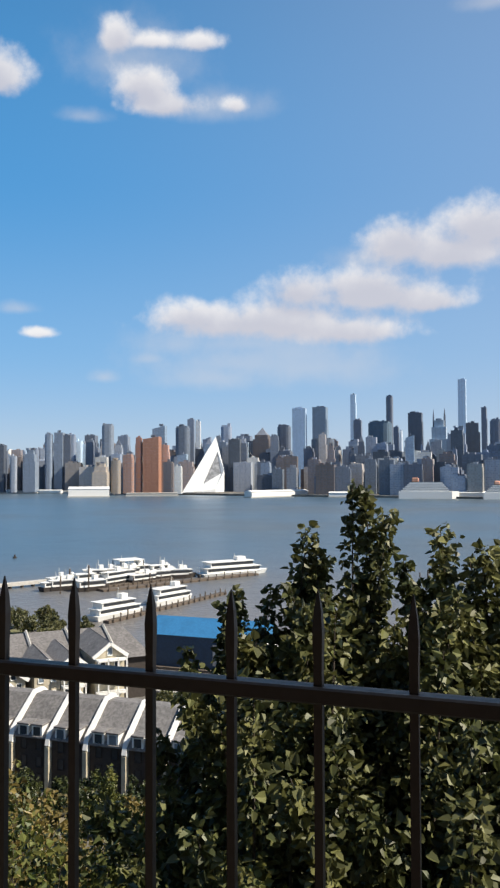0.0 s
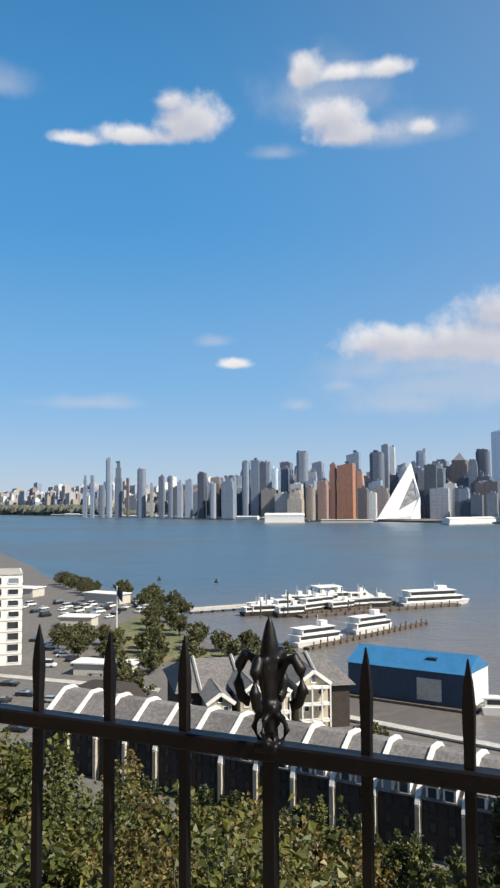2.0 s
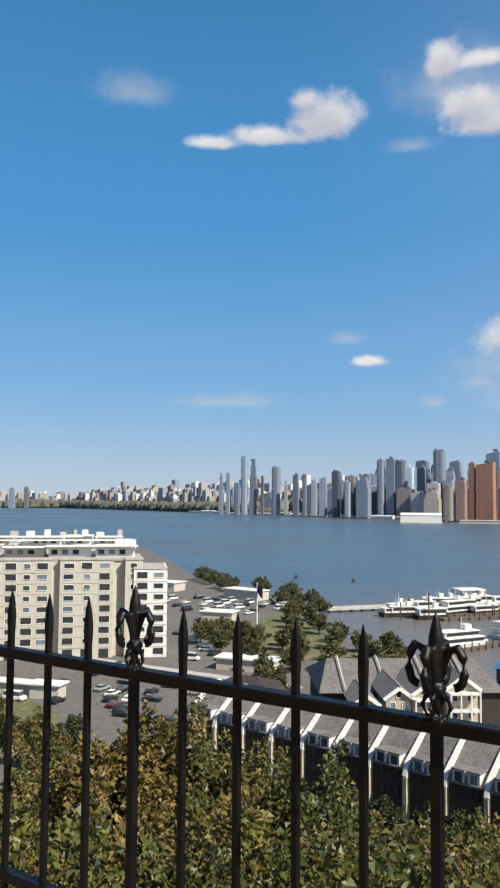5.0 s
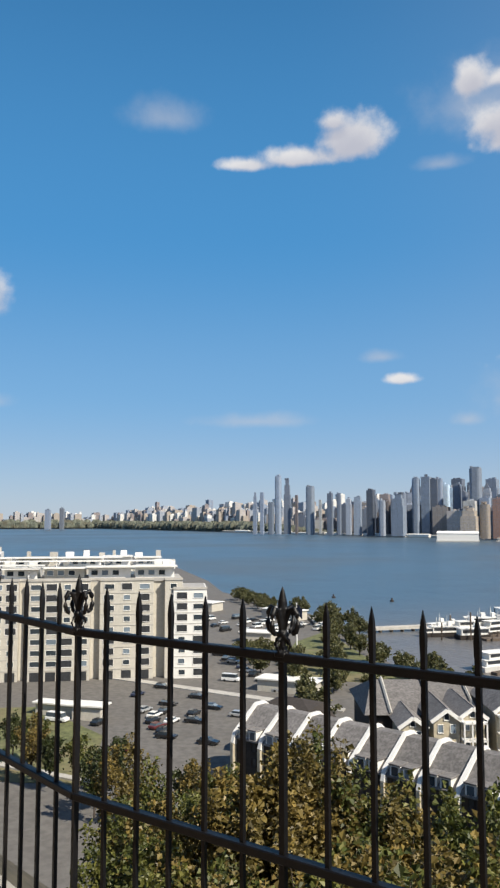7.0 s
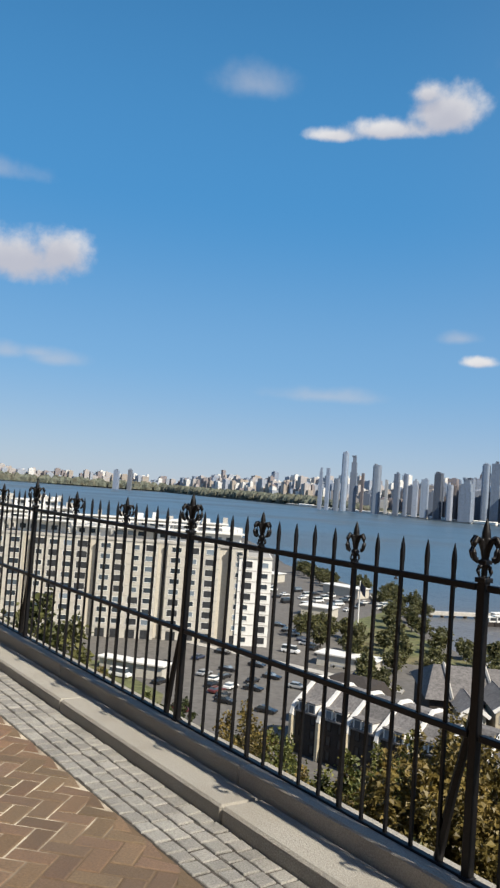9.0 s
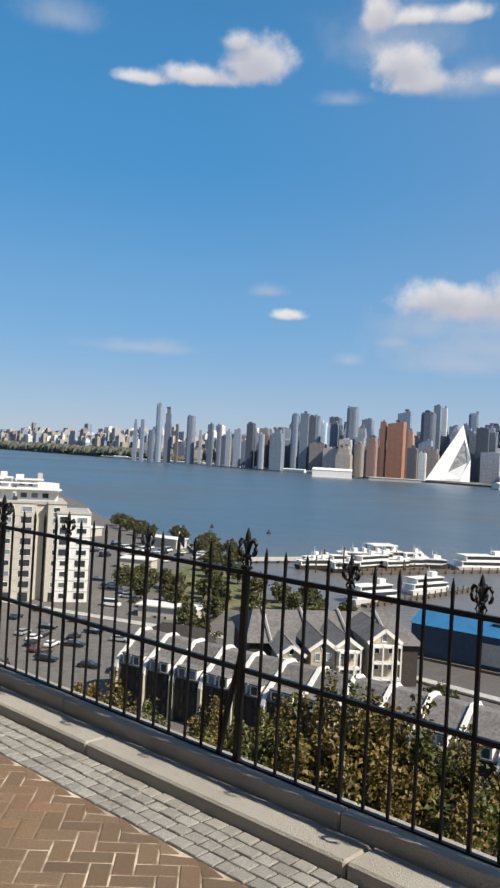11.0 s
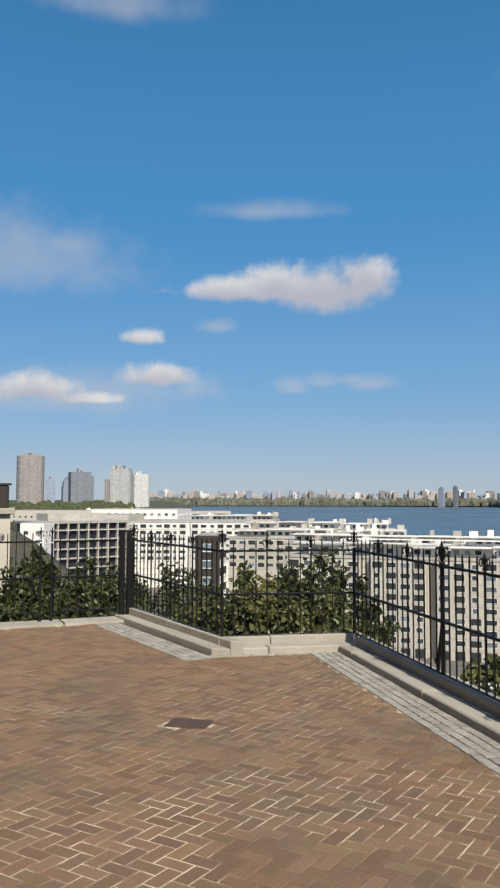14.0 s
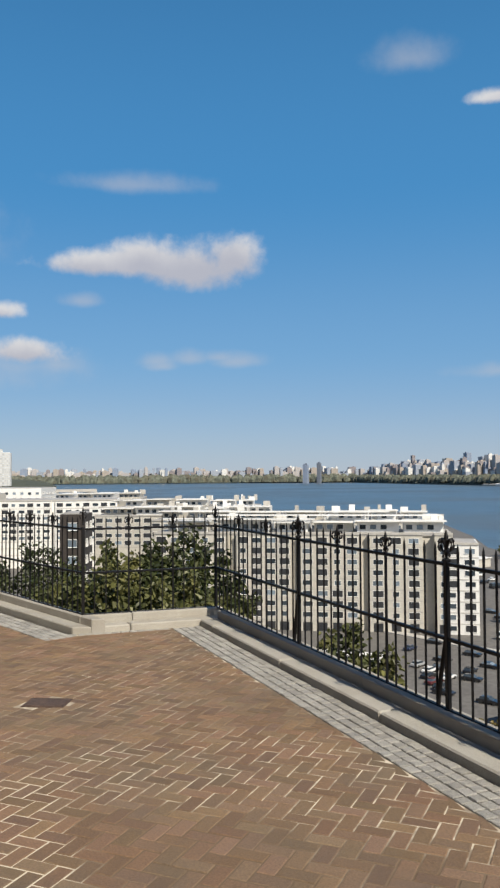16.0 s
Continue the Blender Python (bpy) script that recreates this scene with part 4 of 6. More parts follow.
def pyramid_building():
    """The white building drawn up to one corner, with a court cut into it."""
    ob = thing("pyramid_building", Matrix(), "bright white sloping pyramid shaped apartment building on the far shore", "building")
    a, b, c, d = Vector((-1003, 1722, WATER + 6)), Vector((-905, 1752, WATER + 6)), Vector((-900, 1850, WATER + 6)), Vector((-985, 1830, WATER + 6))
    tip, shoulder, low = Vector((-957, 1808, 97)), Vector((-927, 1795, 14)), Vector((-936, 1768, WATER + 14))
    bm = bmesh.new()
    v = {k: bm.verts.new(p) for k, p in dict(a=a, b=low, c=shoulder, d=d, tip=tip, e=Vector((-951, 1842, 6)), f=Vector((-927, 1795, WATER + 6)), g=Vector((-936, 1768, WATER + 6)), i1=Vector((-970, 1766, WATER + 26)), i2=Vector((-947, 1799, 60)), i3=Vector((-934, 1793, 6))).items()}
    for f in (("a", "i1", "i2", "tip"), ("i2", "i3", "c", "tip"), ("a", "g", "b", "i1"), ("i1", "b", "c", "i3"), ("tip", "c", "e"), ("tip", "e", "d"), ("a", "tip", "d"), ("b", "g", "f", "c"), ("c", "f", "e")):
        bm.faces.new([v[k] for k in f])
    bmesh.ops.recalc_face_normals(bm, faces=bm.faces)
    part("sloping_roof", bm, material("steel_roof", (0.80, 0.80, 0.79), 0.5, 0, 0.06, 0.05, 0.2, 0.03), ob)
    bm = bmesh.new()
    q = [bm.verts.new(p) for p in (Vector((-970, 1767, WATER + 26)), Vector((-934, 1794, 6)), Vector((-947, 1800, 60)))]
    bm.faces.new(q)
    part("court", bm, material("court_wall", (0.30, 0.30, 0.31), 0.7, 0, 0.4, 0.15), ob, "greyish courtyard facade")


pyramid_building()


def pier(name, x, y, turn, L, W, h, mat, label, roof=None, base=WATER - 1):
    ob = thing(name, pose(x, y, base, 0, 0, turn), label, "pier")
    part("deck", boxed(-L / 2, L / 2, -W / 2, W / 2, 0, 3.2), CONCRETE, ob)
    bm = bmesh.new()
    hl, hw = L / 2 * 0.96, W / 2 * 0.9
    box(bm, -hl, hl, -hw, hw, 3.2, 3.2 + h * 0.75)
    part("shed_wall", bm, mat, ob)
    bm = bmesh.new()
    v = [bm.verts.new(p) for p in ((-hl - 1, -hw - 1, 3.2 + h * 0.75), (hl + 1, -hw - 1, 3.2 + h * 0.75), (hl + 1, hw + 1, 3.2 + h * 0.75), (-hl - 1, hw + 1, 3.2 + h * 0.75), (-hl, 0, 3.2 + h), (hl, 0, 3.2 + h))]
    for f in ((0, 1, 5, 4), (2, 3, 4, 5), (1, 2, 5), (3, 0, 4), (3, 2, 1, 0)):
        bm.faces.new([v[i] for i in f])
    part("shed_roof", bm, roof or mat, ob)
    return ob


pier("pier_shed", -1112, 1500, 35, 92, 40, 21, WHITE, "long white pier shed on the far shore")
pier("pier_shed", -1010, 1600, 30, 120, 18, 6, CONCRETE, "low pale pier on the far shore")
pier("pier_shed", -715, 1640, 72, 190, 24, 13, WHITE, "long low white pier shed on the far shore")
pier("pier_shed", -560, 1640, 18, 70, 24, 10, WHITE, "white pier shed on the far shore")
pier("pier_shed", -305, 1640, 12, 70, 26, 12, WHITE, "white pier shed beside the liner")
for k in range(14):
    pier("pier_shed", -1250 - 95 * k, far_shore_y(-1250 - 95 * k) - 20, 9, 70, 14, 4 + (k * 7) % 5, CONCRETE if k % 2 else WHITE, "low pale pier along the far shore")


def liner(x, y, turn, L, W, H, decks):
    ob = thing("cruise_ship", pose(x, y, WATER - 1, 0, 0, turn), "white cruise ship with stacked decks moored at the far piers", "ship")
    hull = [(-L / 2, -W / 2), (L * 0.38, -W / 2), (L / 2, 0), (L * 0.38, W / 2), (-L / 2, W / 2)]
    bm = bmesh.new()
    prism(bm, hull, 0, H * 0.38)
    part("hull", bm, WHITE, ob)
    for k in range(decks):
        s = 0.92 - 0.07 * k
        bm = boxed(-L / 2 * s, L * 0.36 * s, -W * 0.45, W * 0.45, H * (0.38 + 0.09 * k), H * (0.38 + 0.09 * (k + 1)) - 0.8)
        part("deck", bm, WHITE, ob)
        bm = boxed(-L / 2 * s + 2, L * 0.36 * s - 2, -W * 0.42, W * 0.42, H * (0.38 + 0.09 * (k + 1)) - 0.8, H * (0.38 + 0.09 * (k + 1)))
        part("window_band", bm, GLASS, ob)
    bm = boxed(-L * 0.28, -L * 0.16, -W * 0.2, W * 0.2, H * (0.38 + 0.09 * decks), H * 1.05, bevel=1.5)
    part("funnel", bm, STYLES["orange"], ob)
    return ob


liner(-375, 1602, 14, 115, 22, 40, 5)
liner(-225, 1600, 14, 90, 20, 34, 5)


def wooded_shore():
    """Dark woods along the far bank upstream: many small clumps."""
    rnd = random.Random(5)
    verts, faces = [], []

    def clump(x, y, z, r):
        q = rnd.uniform(0, 6.28)
        b = len(verts)
        ring = 6
        for lev, (rr, zz) in enumerate(((1.0, 0.0), (0.85, 0.7), (0.35, 1.15))):
            for k in range(ring):
                a = q + 6.283 * k / ring
                s = rr * r * rnd.uniform(0.75, 1.2)
                verts.append((x + s * math.cos(a), y + s * math.sin(a), z + zz * r * rnd.uniform(0.8, 1.2)))
        for lev in range(2):
            for k in range(ring):
                faces.append((b + lev * ring + k, b + lev * ring + (k + 1) % ring, b + (lev + 1) * ring + (k + 1) % ring, b + (lev + 1) * ring + k))
        faces.append(tuple(b + 2 * ring + k for k in range(ring)))

    for k in range(2600):
        x = rnd.uniform(-4050, -1850)
        y = far_shore_y(x) + rnd.uniform(8, 120)
        t = min(1, (-1850 - x) / 500)
        clump(x, y, WATER + 3 + rnd.uniform(0, 16) * t, rnd.uniform(9, 15) * (0.45 + 0.9 * t))
    for k in range(700):
        a = radians(rnd.uniform(60, 85))
        d = rnd.uniform(4620, 4760)
        clump(-d * math.sin(a), d * math.cos(a), WATER + 6, rnd.uniform(18, 36))
    me = pydata("far_woods", verts, faces, material("far_leaves", (0.10, 0.11, 0.085), 0.95, 0, 0.5, 0.05, 0.5, 0.02, tint=(0.10, 0.075, 0.045)))
    tagged(new("far_woods", me), "dark green autumn woods along the far river bank", "woods", kind="stuff")
    verts.clear(), faces.clear()
    for k in range(1500):
        x = rnd.uniform(-2400, -560)
        y = rnd.uniform(-330, 20 - 0.1 * (x + 560))
        clump(x, y, -15, rnd.uniform(4, 9))
    me = pydata("ridge_woods", verts, faces, material("ridge_leaves", (0.06, 0.07, 0.03), 0.95, 0, 0.5, 0.2, 0.5, 0.05))
    tagged(new("ridge_woods", me), "dark green trees covering the river ridge", "woods", kind="stuff")


wooded_shore()

# ---- waterside below: apartment buildings ----


def window_unit(w, h, frame_mat=WHITE):
    """A window on a wall facing -y: a moulded frame with its sill, and the panes behind it."""
    bm = bmesh.new()
    f = 0.09

    def ring(a, b, y):
        return [bm.verts.new((x, y, z)) for x, z in ((-a, -b), (a, -b), (a, b), (-a, b))]

    back, out, inn, deep = ring(w / 2 + 0.04, h / 2 + 0.04, 0.05), ring(w / 2, h / 2, -0.08), ring(w / 2 - f, h / 2 - f, -0.08), ring(w / 2 - f, h / 2 - f, 0.01)
    for p, q in ((back, out), (out, inn), (inn, deep)):
        for k in range(4):
            bm.faces.new((p[k], p[(k + 1) % 4], q[(k + 1) % 4], q[k]))
    for v in (out[0], out[1]):
        v.co.y -= 0.1
    bmesh.ops.recalc_face_normals(bm, faces=bm.faces)
    frame_mesh = mesh_from(bm, "window", frame_mat)
    bm = boxed(-w / 2 + 0.03, w / 2 - 0.03, 0.004, 0.03, -h / 2 + 0.03, h / 2 - 0.03)
    return frame_mesh, mesh_from(bm, "pane", GLASS)


def hang_window(parent, meshes, x, y, z, turn=0.0):
    win = part("window", meshes[0], None, parent)
    win.location, win.rotation_euler = (x, y, z), (0, 0, turn)
    part("pane", meshes[1], None, win)
    return win


WIN = window_unit(1.9, 1.5)
WIN_WIDE = window_unit(2.9, 1.55)
WIN_SMALL = window_unit(1.0, 1.5)
# dark window glass, and the painted shade of loggias and arcade
SHADE_GLASS = material("dark_pane_and_recess_shade", (0.03, 0.032, 0.036), 0.4, 0, 0.3, 1.5)
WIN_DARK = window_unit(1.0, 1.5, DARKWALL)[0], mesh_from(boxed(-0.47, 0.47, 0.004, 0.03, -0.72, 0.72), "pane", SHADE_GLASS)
# no real recess: the flat dark pane paints the loggia's shade
LOGGIA_SHADE = window_unit(3.1, 2.0)[0], mesh_from(boxed(-1.5, 1.5, 0.004, 0.03, -0.95, 0.95), "pane", SHADE_GLASS)


def block(label, ax, ay, ux, uy, segments, depth, storeys, floor=3.0, wall=None, end_windows=False, skip=0, bay=3.9, base=LAND, penthouse=True):
    """A long block whose front starts at (ax, ay) and runs along (ux, uy). segments: (length, set-back) of each bay of the front."""
    u = -Vector((ux, uy)).normalized()
    segments = segments[::-1]
    total = sum(q[0] for q in segments)
    ax, ay = ax - u.x * total, ay - u.y * total
    ob = thing("apartment_building", Matrix(((u.x, -u.y, 0, ax), (u.y, u.x, 0, ay), (0, 0, 1, base), (0, 0, 0, 1))), label, "building")
    H = storeys * floor + 0.9
    at = 0.0
    rnd = random.Random(int(ax))
    total = sum(s[0] for s in segments)
    for L, back in segments:
        bm = boxed(at, at + L, back, depth, 0, H - (0 if back < 1.5 else 0.6), bevel=0.05)
        part("wall", bm, wall or STUCCO, ob)
        part("cornice", boxed(at - 0.1, at + L + 0.1, back - 0.25, back + 0.5, H - 0.5, H + 0.15), CONCRETE, ob)
        n = int(L / bay)
        if n and back < 2.2:
            for s in range(storeys):
                z = s * floor + 1.75
                for k in range(n):
                    x = at + L * (k + 0.5) / n
                    if s < skip:
                        continue
                    if s == 0 and floor < 3.04:
                        # dark sheet on the wall, painting the shade inside an arcade arch
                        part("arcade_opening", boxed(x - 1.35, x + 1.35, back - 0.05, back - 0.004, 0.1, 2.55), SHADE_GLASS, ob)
                        continue
                    kind = LOGGIA_SHADE if (k * 2 + int(at) + s // 4) % 5 in (1, 2) and L > 6 else (WIN_WIDE if (k + int(at)) % 3 else WIN)
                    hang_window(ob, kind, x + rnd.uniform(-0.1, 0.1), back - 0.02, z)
                if s and L > 6:
                    part("string_course", boxed(at, at + L, back - 0.12, back - 0.002, s * floor - 0.12, s * floor + 0.08), CONCRETE, ob)
        at += L
    part("roof", boxed(0.4, total - 0.4, 2.5, depth - 0.4, H - 0.9, H + 0.05), ROOFING, ob)
    if end_windows:
        for s in range(storeys):
            for k in range(3):
                hang_window(ob, WIN, total + 0.02, 1 + (depth - 2) * (k + 0.5) / 3, s * floor + 1.75, math.pi / 2)
    if penthouse:
        x = 3.0
        while x < total - 6:
            L = rnd.uniform(6, 15)
            back = rnd.uniform(3.5, 6)
            z1 = H + rnd.uniform(2.4, 3.4)
            body = part("penthouse", boxed(x, min(x + L, total - 1), back, depth - 3, H, z1), STUCCO if rnd.random() < 0.6 else WHITE, ob)
            part("canopy", boxed(x - 0.8, min(x + L, total - 1) + 0.8, back - 2.4, back + 3, z1 + 0.004, z1 + 0.35), WHITE, body)
            for k in range(int(L / 3)):
                hang_window(body, WIN, x + 1.6 + 3 * k, back - 0.02, H + 1.5)
            x += L + rnd.uniform(1, 5)
        for y0, a, b, lift in () if floor > 3.04 else ((1.2, 0.02, 0.55, 3.7), (6.5, 0.2, 0.97, 4.6), (depth * 0.6, 0.05, 0.8, 5.4)):
            part("roof_canopy", boxed(total * a, total * b, y0, y0 + 2.6, H + lift, H + lift + 0.3), WHITE, ob, "long white roof canopy")
            for q in range(5):
                px = total * (a + (b - a) * (q + 0.5) / 5)
                part("canopy_post", boxed(px, px + 0.25, y0 + 1.2, y0 + 1.45, H - 0.2, H + lift), WHITE, ob)
        for k in range(int(total / 6)):
            px, py = rnd.uniform(2, total - 2), rnd.uniform(depth * 0.5, depth - 2)
            part("roof_unit", boxed(px, px + rnd.uniform(1, 3), py, py + rnd.uniform(1, 2.5), H + 2.0, H + 4.0 + rnd.uniform(0, 1.2), bevel=0.05), CONCRETE if rnd.random() < 0.5 else WHITE, ob)
    return ob


block("long cream stucco apartment building with rows of windows", -184.6, 134.2, -0.51, -0.86, [(5, 0.0), (3.2, 3.0), (15, 0.4), (2.6, 2.6), (17, 0.0), (2.6, 2.6), (16, 0.4), (2.6, 2.6), (22, 0.0)], 20, 9)
block("white end wing of the cream apartment building, with balconies", -180.2, 139.6, -0.55, -0.83, [(9.5, 0.0)], 17, 8, 3.05, WHITE, True, penthouse=False, bay=3.2)
block("rear cream apartment wing with white roof canopies", -232, 158, -0.55, -0.83, [(30, 0.0), (3, 2.5), (30, 0.0), (3, 2.5), (34, 0.0)], 22, 9, 3.05, skip=5)
block("pale apartment block with a cluttered flat roof", -300, 128, -0.45, -0.89, [(34, 0.0), (3, 2.5), (36, 0.0)], 30, 9, 3.05, skip=5)
block("pale far apartment block with white penthouses", -365, 150, -0.4, -0.91, [(40, 0.0), (40, 0.5)], 34, 9, 3.15, skip=6)
block("bright white modern apartment block with a stepped roof", -395, 86, -0.25, -0.97, [(30, 0.0), (2, 2.0), (32, 0.0)], 40, 10, 3.2, WHITE, penthouse=False, skip=4)
block("low pale flat roofed block upstream", -520, 130, -0.3, -0.95, [(60, 0.0)], 60, 9, 3.2, CONCRETE, skip=6)
block("low pale flat roofed block upstream", -640, 60, -0.3, -0.95, [(70, 0.0)], 50, 9, 3.4, WHITE, skip=6)


def grid_hotel():
    """A dark glass block behind a white concrete grid."""
    u = Vector((-0.41, 0.91)).normalized()
    ob = thing("office_building", Matrix(((-u.x, -u.y, 0, -354), (-u.y, u.x, 0, 22), (0, 0, 1, LAND), (0, 0, 0, 1))), "dark glass building behind a white concrete grid", "building")
    L, H = 41, 35
    part("glass_wall", boxed(0, L, 1.6, 22, 0, H - 1), material("dark_curtain_wall", (0.018, 0.022, 0.03), 0.35, 0, 0.3, 0.4), ob)
    part("roof", boxed(-0.6, L + 0.6, -0.3, 22.4, H - 1 + 0.004, H), ROOFING, ob)
    for k in range(10):
        x = L * k / 9
        part("fin", boxed(x - 0.25, x + 0.25, -0.2, 1.6, 0, H - 1), CONCRETE, ob)
    for k in range(1, 9):
        z = k * 3.9
        part("floor_slab", boxed(0.35, L - 0.35, -0.1, 1.6, z - 0.25, z + 0.2), CONCRETE, ob)
    part("penthouse", boxed(8, 34, 6, 18, H + 0.004, H + 3), CONCRETE, ob)


grid_hotel()
for x, y, w, d, h, mat, label in ((-300, -14, 9, 10, 35.5, WHITE, "white stair block beside the grid building"), (-420, 12, 40, 30, 36, STUCCO, "pale block behind the grid building"), (-480, 40, 50, 40, 38, WHITE, "white block with bright roof"), (-150, 24, 4.6, 9, 37.6, DARKWALL, "dark grey block at the foot of the slope"), (-560, -10, 60, 30, 36, STUCCO, "cream low block on the ridge"), (-700, 20, 80, 40, 33, CONCRETE, "long pale block on the ridge")):
    ob = thing("apartment_building", pose(x, y, LAND, 0, 0, 70), label, "building")
    part("wall", boxed(-w / 2, w / 2, -d / 2, d / 2, 0, h, bevel=0.1), mat, ob)
    part("roof", boxed(-w / 2 + 0.5, w / 2 - 0.5, -d / 2 + 0.5, d / 2 - 0.5, h - 0.5, h + 0.3), ROOFING, ob)
    for s in range(4, int(h / 3.1)):
        for k in range(int(w / 4)):
            hang_window(ob, WIN, -w / 2 + (k + 0.5) * w / int(w / 4), -d / 2 - 0.02, s * 3.1 + 1.2)
        for k in range(int(d / 4)):
            hang_window(ob, WIN, w / 2 + 0.02, -d / 2 + (k + 0.5) * d / int(d / 4), s * 3.1 + 1.2, math.pi / 2)

# viaduct far upstream
ob = thing("viaduct", pose(-900, 105, WATER, 0, 0, 96), "pale concrete viaduct on piers upstream", "bridge")
part("deck", boxed(-70, 70, -6, 6, 30, 33), CONCRETE, ob)
for k in range(8):
    part("pier", boxed(-66 + 18 * k, -62 + 18 * k, -5, 5, 0, 30), CONCRETE, ob)

# ---- terraced houses ----


def row_house(x, y, turn, w=6.2, lean=0.0, first=False):
    """One house of the terrace: dark front, grey roof between white party walls, white dormers."""
    ob = thing("row_house", pose(x, y, LAND, 0, 0, turn), "terraced house with grey shingle roof, white dormers and party walls", "house", "terraced houses")
    eave, ridge, deep = 7.5, 11.8, 13.0
    part("wall", boxed(0.16, w - 0.16, -deep / 2, deep / 2, 0, eave), DARKWALL, ob)
    bm = bmesh.new()
    prof = [(-deep / 2 - 0.5, eave - 0.1), (-1.2, ridge), (1.0, ridge), (deep / 2 + 0.5, eave - 0.1), (deep / 2 + 0.5, eave - 0.35), (-deep / 2 - 0.5, eave - 0.35)]
    lo = [bm.verts.new((0.16, a, b)) for a, b in prof]
    hi = [bm.verts.new((w - 0.16, a, b)) for a, b in prof]
    bm.faces.new(lo[::-1]), bm.faces.new(hi)
    for k in range(len(prof)):
        bm.faces.new((lo[k], lo[(k + 1) % 6], hi[(k + 1) % 6], hi[k]))
    bmesh.ops.recalc_face_normals(bm, faces=bm.faces)
    part("roof", bm, SHINGLE, ob, "grey shingle roof")
    for px in (0.0, w) if first else (w,):
        # party wall: a raised white coping that follows the roof and runs down the front as a cream fin
        bm = bmesh.new()
        line = [(-deep / 2 - 0.95, eave - 1.0), (-deep / 2 - 0.3, eave + 0.75), (-1.2, ridge + 0.45), (1.0, ridge + 0.45), (deep / 2 + 0.5, eave + 0.3), (deep / 2 + 0.5, eave - 0.4), (-deep / 2 - 0.4, eave - 1.4)]
        a = [bm.verts.new((px - 0.34, p, q)) for p, q in line]
        b = [bm.verts.new((px + 0.34, p, q)) for p, q in line]
        bm.faces.new(a[::-1]), bm.faces.new(b)
        for k in range(len(line)):
            bm.faces.new((a[k], a[(k + 1) % len(line)], b[(k + 1) % len(line)], b[k]))
        bmesh.ops.recalc_face_normals(bm, faces=bm.faces)
        part("party_wall", bm, WHITE, ob, "white party wall coping")
        part("fin_wall", boxed(px - 0.3, px + 0.3, -deep / 2 - 1.0, -deep / 2 + 0.2, 0, eave - 1.2), CREAMWALL, ob, "cream fin wall")
    for k, dx in enumerate((w * 0.32, w * 0.68)):
        dorm = part("dormer", boxed(dx - 0.85, dx + 0.85, -deep / 2 - 0.35, -deep / 2 + 2.6, eave - 0.2, eave + 1.45), WHITE, ob, "white dormer")
        part("dormer_roof", boxed(dx - 1.0, dx + 1.0, -deep / 2 - 0.55, -deep / 2 + 3.2, eave + 1.454, eave + 1.7, bevel=0.05), SHINGLE, dorm)
        part("window", boxed(dx - 0.55, dx + 0.55, -deep / 2 - 0.40, -deep / 2 - 0.352, eave + 0.05, eave + 1.25), GLASS, dorm)
    for s in range(3):
        for dx in (w * 0.3, w * 0.7):
            hang_window(ob, WIN_DARK, dx, -deep / 2 - 0.02, 1.4 + 2.4 * s)
    return ob


for k in range(17):
    t = k / 16.0
    row_house(-103.5 + 6.2 * k * 0.985, 95.5 + 0.9 * k - 0.018 * k * k, 8.5 - 3.5 * t, first=k == 0)

def gable_house(x, y, turn, w, h, deep, porch):
    """A tall gabled house end: white trim on cream boards, balconies below."""
    ob = thing("gabled_house", pose(x, y, LAND, 0, 0, turn), "gabled house with cream boards, white trim and a grey roof", "house", "gabled houses")
    e = h - w * 0.42
    part("wall", boxed(-w / 2, w / 2, 0, deep, 0, e), CREAMWALL, ob)
    bm = bmesh.new()
    pts = [(-w / 2, 0.0, e), (w / 2, 0.0, e), (0, 0.0, h - 0.3), (-w / 2, deep, e), (w / 2, deep, e), (0, deep, h - 0.3)]
    v = [bm.verts.new(p) for p in pts]
    for f in ((0, 1, 2), (5, 4, 3), (0, 2, 5, 3), (1, 4, 5, 2), (0, 3, 4, 1)):
        bm.faces.new([v[i] for i in f])
    part("gable", bm, CREAMWALL, ob)
    for s in (-1, 1):
        ang = math.atan2(h - 0.3 - e, w / 2)
        L = math.hypot(w / 2, h - 0.3 - e) + 0.7
        m = Matrix.Translation((0, 0, h - 0.2)) @ Matrix.Rotation(s * ang, 4, "Y")
        part("roof", boxed(0 if s > 0 else -L, L if s > 0 else 0, -0.5, deep, 0, 0.25, m=m), SHINGLE, ob, "grey shingle roof slope")
        part("barge_board", boxed(0 if s > 0 else -L, L if s > 0 else 0, -0.75, -0.504, -0.35, 0.3, m=m), WHITE, ob, "white barge board")
    for zz in (e - 1.6, e - 4.6, e - 7.4):
        if zz < 0.5:
            continue
        for dx in (-w * 0.24, w * 0.24):
            hang_window(ob, WIN_SMALL, dx, -0.02, zz)
    hang_window(ob, WIN_SMALL, 0, -0.02, e + 0.6)
    if porch:
        for zz in (e - 0.6, e - 3.6, e - 6.6):
            part("balcony", boxed(-w / 2, w / 2, -2.2, -0.1, zz - 0.25, zz), WHITE, ob, "white balcony")
        for dx in (-w / 2, -w / 6, w / 6, w / 2 - 0.25):
            part("post", boxed(dx, dx + 0.25, -2.2, -1.95, 0, e - 0.3), WHITE, ob, "white porch post")
    return ob


